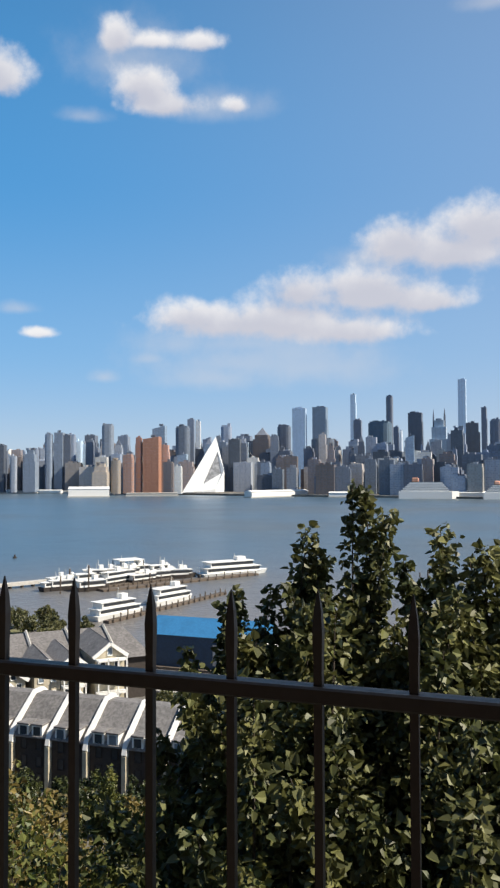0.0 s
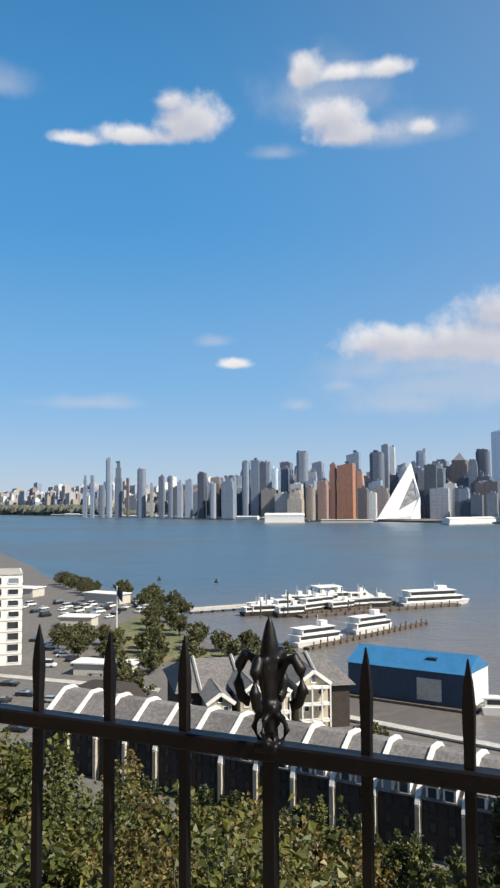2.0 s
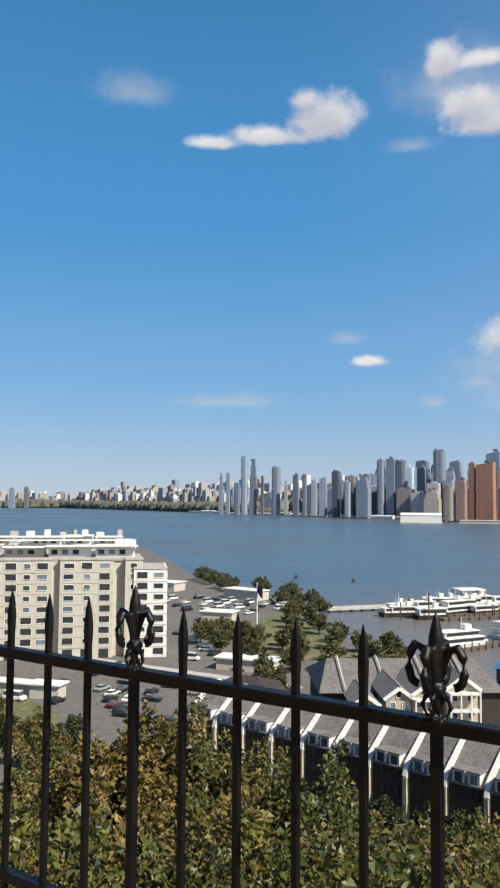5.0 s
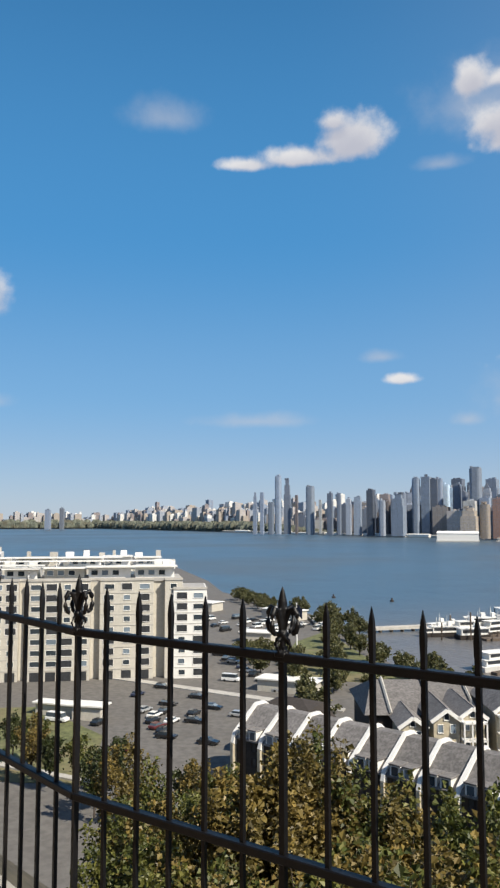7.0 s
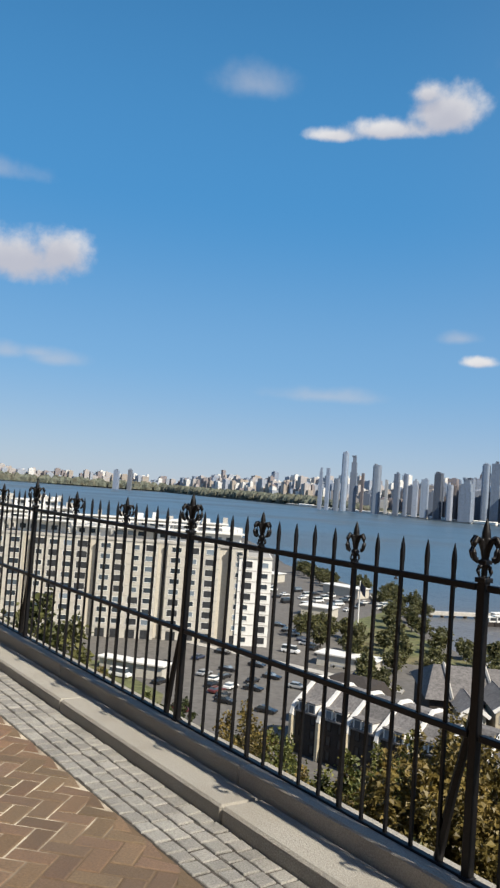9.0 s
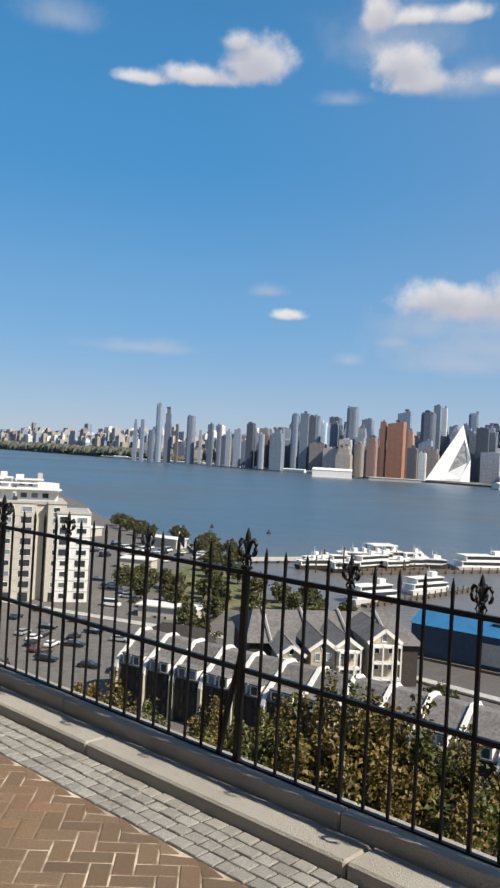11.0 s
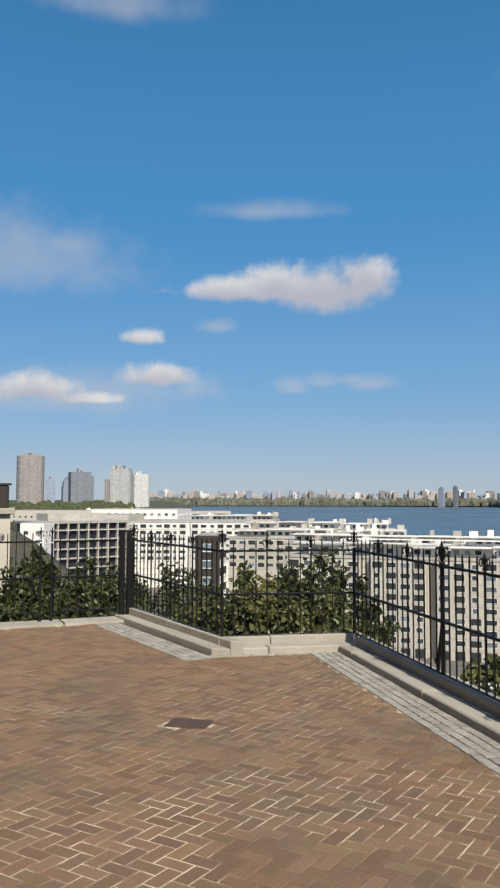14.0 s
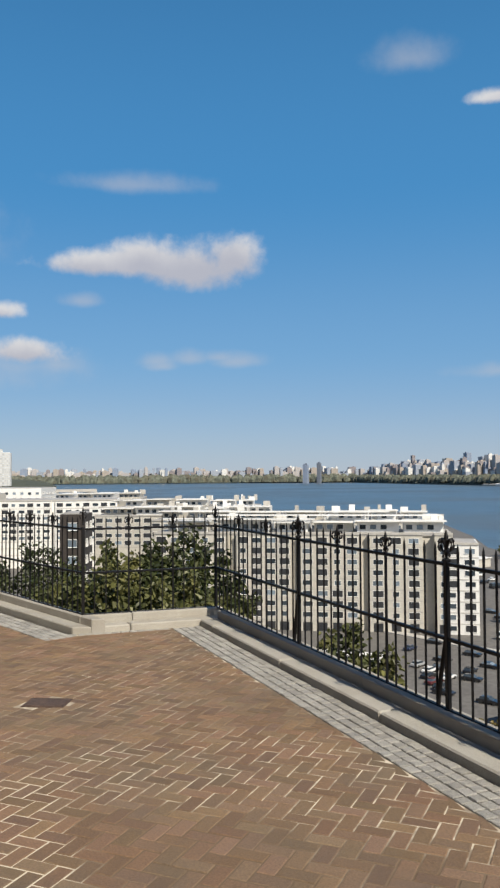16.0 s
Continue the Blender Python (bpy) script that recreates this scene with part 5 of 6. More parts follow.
gd = 51.0
for k, (s, w, h, porch) in enumerate(((0, 4.2, 10.0, False), (6.0, 4.6, 11.3, False), (10.6, 4.2, 11.6, True), (17.6, 5.6, 13.3, True))):
    gable_house(-85.5 + s * math.cos(radians(gd)) * 1.0, 115.5 + s * math.sin(radians(gd)), gd, w, h, 16, porch)
ob = thing("row_house", pose(-96, 126, LAND, 0, 0, gd), "broad grey shingle roof joining the gabled houses", "house")
part("wall", boxed(-8, 26, -6.0, 16, 0, 8.4), DARKWALL, ob)
bm = bmesh.new()
v = [bm.verts.new(p) for p in ((-9, -7, 8.3), (27, -7, 8.3), (27, 17, 8.3), (-9, 17, 8.3), (-6, 5, 12.6), (24, 5, 12.6))]
for f in ((0, 1, 5, 4), (2, 3, 4, 5), (1, 2, 5), (3, 0, 4), (3, 2, 1, 0)):
    bm.faces.new([v[i] for i in f])
part("roof", bm, SHINGLE, ob, "grey hipped shingle roof")
for k in range(4):
    bm = bmesh.new()
    tube(bm, [(-4 + 8 * k, -6.8, 8.7), (-4 + 8 * k, 5, 13.0), (-4 + 8 * k, 16.5, 8.8)], [0.3, 0.3, 0.3], 4)
    part("party_wall", bm, CONCRETE, ob)
ob = thing("row_house", pose(-109, 108, LAND, 0, 0, 25), "dark brown hipped roof pavilion beside the terrace", "house")
part("wall", boxed(-6, 6, -5, 5, 0, 6), DARKWALL, ob)
bm = bmesh.new()
v = [bm.verts.new(p) for p in ((-7, -6, 5.9), (7, -6, 5.9), (7, 6, 5.9), (-7, 6, 5.9), (-5, -4, 9.2), (5, -4, 9.2), (5, 4, 9.2), (-5, 4, 9.2), (-2, 0, 10.4), (2, 0, 10.4))]
for f in ((0, 1, 5, 4), (1, 2, 6, 5), (2, 3, 7, 6), (3, 0, 4, 7), (4, 5, 9, 8), (5, 6, 9), (6, 7, 8, 9), (7, 4, 8), (3, 2, 1, 0)):
    bm.faces.new([v[i] for i in f])
part("roof", bm, DARKWALL, ob, "dark hipped roof")


def boat_shed():
    ob = thing("boat_shed", pose(-82.1, 183.7, WATER, 0, 0, 5), "long dark blue metal boat shed with a bright blue roof", "shed")
    part("wall", boxed(-15, 15, -7, 7, 0, 8.3), BLUEWALL, ob)
    bm = bmesh.new()
    v = [bm.verts.new(p) for p in ((-15.4, -7.4, 8.2), (15.4, -7.4, 8.2), (15.4, 7.4, 8.2), (-15.4, 7.4, 8.2), (-15.4, 0, 11.6), (15.4, 0, 11.6))]
    for f in ((0, 1, 5, 4), (2, 3, 4, 5), (1, 2, 5), (3, 0, 4), (3, 2, 1, 0)):
        bm.faces.new([v[i] for i in f])
    part("roof", bm, BLUEROOF, ob, "bright blue metal roof")
    for k in range(15):
        x = -14 + 2 * k
        part("roof_seam", boxed(x - 0.05, x + 0.05, -7.4, -7.3, 8.2, 8.35), BLUEROOF, ob)
    part("end_wall", boxed(15.004, 15.3, -6.8, 6.8, 0.3, 8.3), WHITE, ob, "white end wall")
    part("door", boxed(3, 9, -7.15, -7.004, 1.5, 6.5), CONCRETE, ob, "grey sliding door")
    part("vent", boxed(4, 6.5, -3.6, -2.2, 9.9, 10.6), BLUEWALL, ob)
    part("float", boxed(-16, 17, -8.5, 8.5, -0.5, 0.6), TIMBER, ob, "dark timber float")


boat_shed()

# ---- boats, piers, flagpole ----


def hull_outline(L, W):
    return [(-L / 2, -W / 2), (L * 0.22, -W / 2), (L * 0.42, -W * 0.28), (L / 2, 0), (L * 0.42, W * 0.28), (L * 0.22, W / 2), (-L / 2, W / 2)]


def boat(name, x, y, turn, L, W, decks, label, dark=False, canopy=False, deck_h=2.1):
    ob = thing(name, pose(x, y, WATER - 0.3, 0, 0, turn), label, "boat", "moored boats")
    bm = bmesh.new()
    out = hull_outline(L, W)
    lo = [bm.verts.new((a * 0.92, b * 0.8, 0)) for a, b in out]
    hi = [bm.verts.new((a, b, 2.0 + 0.7 * max(0, a / L))) for a, b in out]
    bm.faces.new(hi), bm.faces.new(lo[::-1])
    for k in range(len(out)):
        bm.faces.new((lo[k], lo[(k + 1) % 7], hi[(k + 1) % 7], hi[k]))
    bmesh.ops.recalc_face_normals(bm, faces=bm.faces)
    part("hull", bm, DARKWALL if dark else WHITE, ob, "dark hull" if dark else "white hull")
    for k in range(decks):
        s = 0.44 - 0.05 * k
        z = 2.0 + deck_h * k
        cab = part("deck_house", boxed(-L * s, L * (s - 0.12 - 0.05 * k), -W * 0.40, W * 0.40, z, z + deck_h * 0.9, bevel=0.1), WHITE, ob)
        part("window_band", boxed(-L * s + 0.5, L * (s - 0.12 - 0.05 * k) + 0.05, -W * 0.40 - 0.05, W * 0.40 + 0.05, z + deck_h * 0.32, z + deck_h * 0.78), SHADE_GLASS, cab)
        part("deck_edge", boxed(-L * s - 0.8, L * (s - 0.1 - 0.05 * k), -W * 0.46, W * 0.46, z + deck_h * 0.9 + 0.004, z + deck_h), WHITE, cab)
    top = 2.0 + deck_h * decks
    part("wheelhouse", boxed(L * 0.02, L * 0.14, -W * 0.22, W * 0.22, top, top + 1.8, bevel=0.1), WHITE, ob)
    bm = bmesh.new()
    tube(bm, [(0, 0, top), (0, 0, top + 4)], [0.12, 0.06], 5)
    part("mast", bm, WHITE, ob)
    if canopy:
        part("canopy", boxed(-L * 0.4, L * 0.1, -W * 0.5, W * 0.5, top + 2.4, top + 2.8), WHITE, ob, "flat white canopy")
        for dx in (-L * 0.38, L * 0.08):
            for dy in (-W * 0.48, W * 0.48 - 0.3):
                part("canopy_post", boxed(dx, dx + 0.3, dy, dy + 0.3, top, top + 2.4), DARKWALL, ob)
    return ob


boat("ferry_boat", -145, 232.5, 76.5, 23, 6.2, 2, "white two deck ferry moored at the near pier")
boat("ferry_boat", -145, 267, 79, 23, 6.2, 2, "white two deck ferry moored behind the other")
boat("dinner_boat", -162.5, 352.5, 58.5, 38, 9, 2, "long white excursion boat with dark window bands", deck_h=2.6)
boat("motor_yacht", -206, 275, 70, 14, 4.6, 1, "small white motor boat with a dark hull", dark=True)
boat("barge_boat", -195, 317, 60, 24, 9, 2, "white party boat with a flat canopy", canopy=True, deck_h=2.6)
boat("work_boat", -192, 281, 62, 15, 6, 1, "dark hulled boat beside the float", dark=True, deck_h=2.8)
boat("motor_yacht", -59, 182, 30, 11, 3.8, 1, "small white boat moored at the end of the blue shed")
rb = random.Random(31)
for k in range(22):
    t = k / 21
    boat("motor_yacht", -199 + 21 * t + rb.uniform(-4, 3) - 5 * (k % 3), 280 + 56 * t + rb.uniform(-3, 3), 60 + rb.uniform(-16, 24), rb.uniform(10, 17), rb.uniform(3.6, 4.8), 1 if rb.random() < 0.55 else 2, "white motor yacht moored at the crowded marina float", dark=rb.random() < 0.45, deck_h=rb.uniform(2.1, 2.9))


def float_dock(x, y, turn, L, W, label, piles=6):
    ob = thing("floating_dock", pose(x, y, WATER, 0, 0, turn), label, "dock")
    part("deck", boxed(-L / 2, L / 2, -W / 2, W / 2, -0.5, 0.9, bevel=0.05), TIMBER, ob)
    for k in range(piles):
        px = -L / 2 + L * (k + 0.5) / piles
        bm = bmesh.new()
        tube(bm, [(px, W / 2 + 0.4, -2), (px, W / 2 + 0.4, 2.2 + (k * 37 % 10) * 0.12)], [0.28, 0.24], 7)
        part("pile", bm, TIMBER, ob)
    return ob


float_dock(-139, 257, -93, 74, 2.5, "dark timber ferry dock on piles", 20)
float_dock(-170, 318, -113.5, 84, 5, "dark timber marina float with piles", 18)
float_dock(-188, 300, -110, 50, 3, "timber float between the yachts", 10)
for x, y, h in ((-190, 276, 11), (-198, 268, 7), (-176, 300, 6), (-206, 284, 8)):
    ob = thing("mooring_pole", pose(x, y, WATER), "tall dark timber mooring pole in the marina", "pole", "mooring poles")
    bm = bmesh.new()
    tube(bm, [(0, 0, -1.5), (0, 0, h * 0.6), (0.1, 0, h)], [0.4, 0.36, 0.3], 7)
    part("shaft", bm, TIMBER, ob)
ob = thing("breakwater", pose(-225, 276, WATER, 0, 0, 68), "pale concrete breakwater pier", "pier")
part("deck", boxed(-17, 17, -1.6, 1.6, 0.9, 2.4, bevel=0.1), CONCRETE, ob)
for k in range(7):
    part("leg", boxed(-16 + 5.2 * k, -15.4 + 5.2 * k, -1.2, 1.2, -2, 0.9), TIMBER, ob)
for x, y in ((-314, 371), (-352, 361)):
    ob = thing("buoy", pose(x, y, WATER), "dark channel marker buoy on the river", "buoy", "buoys")
    bm = bmesh.new()
    tube(bm, [(0, 0, -0.5), (0, 0, 0.8), (0, 0, 0.9), (0, 0, 2.2)], [1.2, 1.2, 0.6, 0.4], 10)
    part("body", bm, DARKWALL, ob)
row = thing("old_piles", pose(60, 340, WATER), "row of old timber piles standing in the river", "piles")
for k in range(26):
    bm = bmesh.new()
    px, py = -140 + 3.4 * k, 40 + 1.3 * k
    tube(bm, [(px, py, -1.5), (px, py, 2.0 + (k * 53 % 11) * 0.15)], [0.35, 0.3], 6)
    part("pile", bm, TIMBER, row)
pole = thing("flagpole", pose(-190.5, 183.5, LAND), "tall white flagpole with a dark flag", "flagpole")
bm = bmesh.new()
tube(bm, [(0, 0, 0), (0, 0, 17.5)], [0.26, 0.16], 8)
part("pole", bm, WHITE, pole)
bm = bmesh.new()
rings = []
for k in range(8):
    x, sway, top, low = 0.16 + 0.34 * k, 0.14 * math.sin(k * 1.1), 17.0 - 0.18 * k, 14.3 - 0.28 * k
    rings.append([bm.verts.new(p) for p in ((x, sway - 0.03, low), (x, sway + 0.03, low), (x, sway + 0.03, top), (x, sway - 0.03, top))])
for p, q in zip(rings, rings[1:]):
    for k in range(4):
        bm.faces.new((p[k], p[(k + 1) % 4], q[(k + 1) % 4], q[k]))
bm.faces.new(rings[0][::-1]), bm.faces.new(rings[-1])
part("flag", bm, material("dark_flag", (0.02, 0.025, 0.05), 0.9, 0, 0.2, 2), pole, "dark drooping flag")

# ---- roads, lawns, cars ----


def slab(name, outline, z, mat, label, category):
    bm = bmesh.new()
    prism(bm, outline, z - 0.4, z)
    return tagged(part(name, bm, mat), label, category, kind="structure")


slab("lawn", [(-170, 176), (-120, 160), (-104, 166), (-122, 180), (-150, 188)], LAND + 0.05, GRASS, "small lawn by the water", "lawn")
slab("lawn", [(-215, 205), (-185, 172), (-160, 160), (-140, 175), (-175, 200), (-230, 235)], LAND + 0.04, GRASS, "dry park lawn beside the flagpole", "lawn")
slab("lawn", [(-186, 72), (-130, 55), (-116, 68), (-143, 86), (-176, 87)], LAND + 0.05, GRASS, "rough olive lawn at the slope foot", "lawn")
slab("pavement", [(-205, 118), (-128, 142), (-126, 139), (-204, 115)], LAND + 0.35, CONCRETE, "pale pavement along the road", "pavement")
slab("pavement", [(-84, 148), (-30, 147), (-30, 144.6), (-84, 145.2)], LAND + 0.6, CONCRETE, "pale waterside walkway", "pavement")
slab("pavement", [(-142, 192), (-100, 170), (-102, 167), (-144, 189)], LAND + 0.5, CONCRETE, "pale waterside walkway", "pavement")
slab("pavement", [(-138, 61.5), (-113, 71.5), (-113, 69.8), (-137, 59.8)], LAND + 0.4, CONCRETE, "pale pavement below the slope", "pavement")
slab("pavement", [(-262, 262), (-228, 236), (-231, 233), (-266, 259)], LAND + 1.2, CONCRETE, "pale ramp by the marina trees", "pavement")


def car_meshes(paint, van=False):
    L, W = (5.2, 2.0) if van else (4.5, 1.8)
    bm = bmesh.new()
    prof = [(-L / 2, 0.35), (L / 2, 0.35), (L / 2, 0.75), (L * 0.27, 0.92), (-L * 0.42, 0.95), (-L / 2, 0.85)] if not van else [(-L / 2, 0.35), (L / 2, 0.35), (L / 2, 0.95), (L * 0.36, 1.15), (-L / 2, 1.2)]
    a = [bm.verts.new((p, -W / 2, q)) for p, q in prof]
    b = [bm.verts.new((p, W / 2, q)) for p, q in prof]
    bm.faces.new(a), bm.faces.new(b[::-1])
    for k in range(len(prof)):
        bm.faces.new((a[k], b[k], b[(k + 1) % len(prof)], a[(k + 1) % len(prof)]))
    bmesh.ops.recalc_face_normals(bm, faces=bm.faces)
    bmesh.ops.bevel(bm, geom=list(bm.edges), offset=0.07, segments=1, affect="EDGES")
    body = mesh_from(bm, "body", paint)

    def cabin(z0, z1, inset):
        bm = bmesh.new()
        x0, x1 = (-L * 0.48, L * 0.34) if van else (-L * 0.40, L * 0.22)
        lo = [(x0, -W * 0.46, z0), (x1, -W * 0.46, z0), (x1, W * 0.46, z0), (x0, W * 0.46, z0)]
        k = 0.25 if van else 0.62
        hi = [(x0 + k * 0.6 * inset, -W * 0.40, z1), (x1 - k * 1.3 * inset, -W * 0.40, z1), (x1 - k * 1.3 * inset, W * 0.40, z1), (x0 + k * 0.6 * inset, W * 0.40, z1)]
        v = [bm.verts.new(p) for p in lo + hi]
        for f in ((4, 5, 6, 7), (0, 1, 5, 4), (1, 2, 6, 5), (2, 3, 7, 6), (3, 0, 4, 7)):
            bm.faces.new([v[i] for i in f])
        return bm

    top = 2.15 if van else 1.42
    z0 = 1.18 if van else 0.9
    windows = mesh_from(cabin(z0, top - 0.05, 1.0), "window_glass", GLASS)
    bm = bmesh.new()
    x0, x1 = (-L * 0.46, L * 0.30) if van else (-L * 0.33, L * 0.06)
    box(bm, x0, x1, -W * 0.40, W * 0.40, top - 0.09, top, bevel=0.03)
    roof = mesh_from(bm, "roof", paint)
    bm = bmesh.new()
    g = bmesh.ops.create_cone(bm, cap_ends=True, segments=10, radius1=0.33, radius2=0.33, depth=0.22, matrix=Matrix.Rotation(math.pi / 2, 4, "X"))
    wheel = mesh_from(bm, "wheel", TYRE)
    return body, windows, roof, wheel, L, W


TYRE = material("tyre_rubber", (0.02, 0.02, 0.02), 0.9, 0, 0.2, 10)
PAINTS = [("black", material("car_black", (0.012, 0.012, 0.014), 0.3, 0, 0.1, 3, coat=0.5)), ("white", material("car_white", (0.75, 0.75, 0.74), 0.35, 0, 0.03, 3, coat=0.5)), ("silver", material("car_silver", (0.42, 0.43, 0.44), 0.35, 0.3, 0.05, 3, coat=0.5)), ("dark red", material("car_red", (0.10, 0.02, 0.02), 0.35, 0, 0.1, 3, coat=0.5)), ("dark blue", material("car_blue", (0.02, 0.03, 0.07), 0.35, 0, 0.1, 3, coat=0.5))]
TEMPLATES = []


def car(kind, x, y, turn, z=LAND, van=False):
    key = (kind, van)
    for k, ob in TEMPLATES:
        if k == key:
            return copy_thing(ob, pose(x, y, z, 0, 0, turn))
    word, paint = PAINTS[kind]
    body, windows, roof, wheel, L, W = car_meshes(paint, van)
    ob = thing("van" if van else "car", pose(x, y, z, 0, 0, turn), f"{word} {'van' if van else 'car'} parked on the asphalt", "van" if van else "car", "parked cars")
    part("body", body, None, ob)
    part("window_glass", windows, None, ob, "dark car windows")
    part("roof", roof, None, ob)
    for sx in (-0.31, 0.31):
        for sy in (-0.47, 0.47):
            w = part("wheel", wheel, None, ob)
            w.location = (sx * L, sy * W, 0.33)
    TEMPLATES.append((key, ob))
    return ob


rnd = random.Random(21)
for x, y, turn, kind in ((-133, 95, 30, 0), (-137, 97, 120, 0), (-141, 98, 110, 3), (-146, 100, 120, 0), (-150, 103, 118, 1), (-152, 107, 118, 0), (-156, 104, 115, 2), (-140, 107, 30, 0), (-158, 112, 28, 0), (-165, 92, 30, 1), (-168, 100, 120, 0), (-131, 83, 25, 3), (-160, 122, 28, 0), (-148, 118, 28, 0), (-172, 112, 120, 4), (-124, 99, 30, 0), (-138, 118, 30, 2), (-176, 122, 28, 0), (-152, 90, 115, 0), (-146, 111, 120, 0), (-143, 103, 118, 1)):
    car(kind, x, y, turn)
car(1, -172, 142, 30, van=True)
car(1, -150, 150, 28, van=True)
car(1, -155, 152, 28, van=True)
car(1, -160, 84, 30, van=True)
for k in range(12):
    car((0, 0, 2, 4, 1, 0)[k % 6], -208 + 7.0 * k + rnd.uniform(-1, 1), 165 - 2.6 * k + rnd.uniform(-1, 1), 30 + 90 * (k % 2))
# boats and trailers laid up in the marina yard
for r in range(5):
    for k in range(8):
        if rnd.random() < 0.85:
            car(1 if rnd.random() < 0.75 else 0, -300 + 9 * k + 4 * r + rnd.uniform(-1, 1), 192 + 2.2 * k + 10 * r + rnd.uniform(-1, 1), 100 + rnd.uniform(-8, 8), van=rnd.random() < 0.6)
for x, y, w, d, h, t in ((-330, 240, 30, 10, 4, 20), (-272, 250, 20, 8, 4, 10), (-225, 196, 12, 7, 3.5, 30), (-152, 146, 16, 6, 3, 28), (-158, 91, 7, 4, 3, 35), (-166, 87, 10, 3, 2.6, 30)):
    ob = thing("kiosk", pose(x, y, LAND, 0, 0, t), "small flat roofed pale shed by the road", "shed", "small sheds")
    part("wall", boxed(-w / 2, w / 2, -d / 2, d / 2, 0, h), STUCCO, ob)
    part("roof", boxed(-w / 2 - 0.6, w / 2 + 0.6, -d / 2 - 0.6, d / 2 + 0.6, h + 0.004, h + 0.4, bevel=0.04), WHITE, ob, "white flat roof")

# ---- the terrace corner: second fence stretch, gate fence, stone pillar ----
HATCH = thing("drain_cover", pose(2.97, -2.45, 0, 0, 0, 62), "rusty brown square metal drain cover in the paving", "drain cover")
part("frame", boxed(-0.17, 0.17, -0.125, 0.125, -0.05, 0.004, bevel=0.004), material("rusty_iron", (0.085, 0.052, 0.04), 0.8, 0.2, 0.35, 60, 0.5, 9, 0.5, 60), HATCH)
part("lid", boxed(-0.155, 0.155, -0.11, 0.11, -0.04, 0.008, bevel=0.003), material("rusty_lid", (0.10, 0.065, 0.05), 0.75, 0.2, 0.35, 60, 0.5, 9, 0.5, 60), HATCH)


def rubble_pillar(x0, y0, turn, L, W, H):
    """A wall of rough stones with a pale cap, carrying another length of fence."""
    wall = thing("stone_wall", pose(x0, y0, 0, 0, 0, turn), "rough field stone wall with a smooth pale cap", "wall")
    part("core", boxed(0.04, L - 0.04, 0.04, W - 0.04, -2.2, H), JOINT, wall)
    rnd = random.Random(4)
    z = -1.3
    while z < H - 0.05:
        h = min(rnd.uniform(0.13, 0.24), H - z)
        for face in range(2):
            at, end = 0.0, (L if face == 0 else W)
            while at < end - 0.03:
                w = min(rnd.uniform(0.16, 0.36), end - at)
                bm = bmesh.new()
                if face == 0:
                    g = box(bm, at + 0.012, at + w - 0.012, -0.03, 0.12, z + 0.012, z + h - 0.012, bevel=0.025)
                else:
                    g = box(bm, L - 0.12, L + 0.03, at + 0.012, at + w - 0.012, z + 0.012, z + h - 0.012, bevel=0.025)
                for v in bm.verts:
                    v.co += Vector((rnd.uniform(-0.015, 0.015), rnd.uniform(-0.015, 0.015), rnd.uniform(-0.012, 0.012)))
                part("stone", bm, RUBBLE, wall)
                at += w
        z += h
    part("cap", boxed(-0.08, L + 0.08, -0.08, W + 0.08, H + 0.002, H + 0.13, bevel=0.02), KERB, wall, "smooth pale cap stone")
    return wall


rubble_pillar(-5.75, -8.15, 0, 0.62, 3.55, 1.02)
LOWW = thing("stone_wall", pose(-8.7, -5.51, 0, 0, 0, 11.5), "low rough stone wall under the upper fence", "wall")
part("body", boxed(0, 3.5, -0.14, 0.14, -4, 1.19, bevel=0.02), RUBBLE, LOWW)
part("cap", boxed(-0.02, 3.52, -0.17, 0.17, 1.194, 1.305, bevel=0.015), KERB, LOWW, "smooth pale cap stone")
up = fence_panel(pose(-8.52, -5.48, 1.16, 0, 0, 11.5), (6, 6, 6, 6), (0.02, 0.02), 0.14)
fence_post(pose(-5.22, -4.80, 1.16), brace=False, plain=True)
WALL2 = thing("stone_wall", pose(-10.35, -5.22, 0, 0, 0, 4), "beige rendered wall with a flat pale cap", "wall")
part("body", boxed(-0.5, 0.35, -2.5, 0.5, -4, 1.40), STUCCO, WALL2)
part("cap", boxed(-0.62, 0.47, -2.6, 0.6, 1.404, 1.55, bevel=0.02), KERB, WALL2)
BOXP = thing("vent_box", pose(-10.2, -4.86, 1.55), "plain dark square vent box on the wall", "vent")
part("body", boxed(-0.2, 0.2, -0.1, 0.1, 0, 0.52, bevel=0.02), DARKWALL, BOXP)
part("cap", boxed(-0.23, 0.23, -0.16, 0.16, 0.524, 0.57, bevel=0.01), DARKWALL, BOXP)
SIGN = thing("white_panel", pose(-3.6, -4.72, -0.1, 0, 0, 95), "plain white upright panel behind the gate fence", "panel")
part("board", boxed(-0.13, 0.13, -0.02, 0.02, -0.6, 0.76, bevel=0.005), WHITE, SIGN)

# ---- trees and shrubs ----


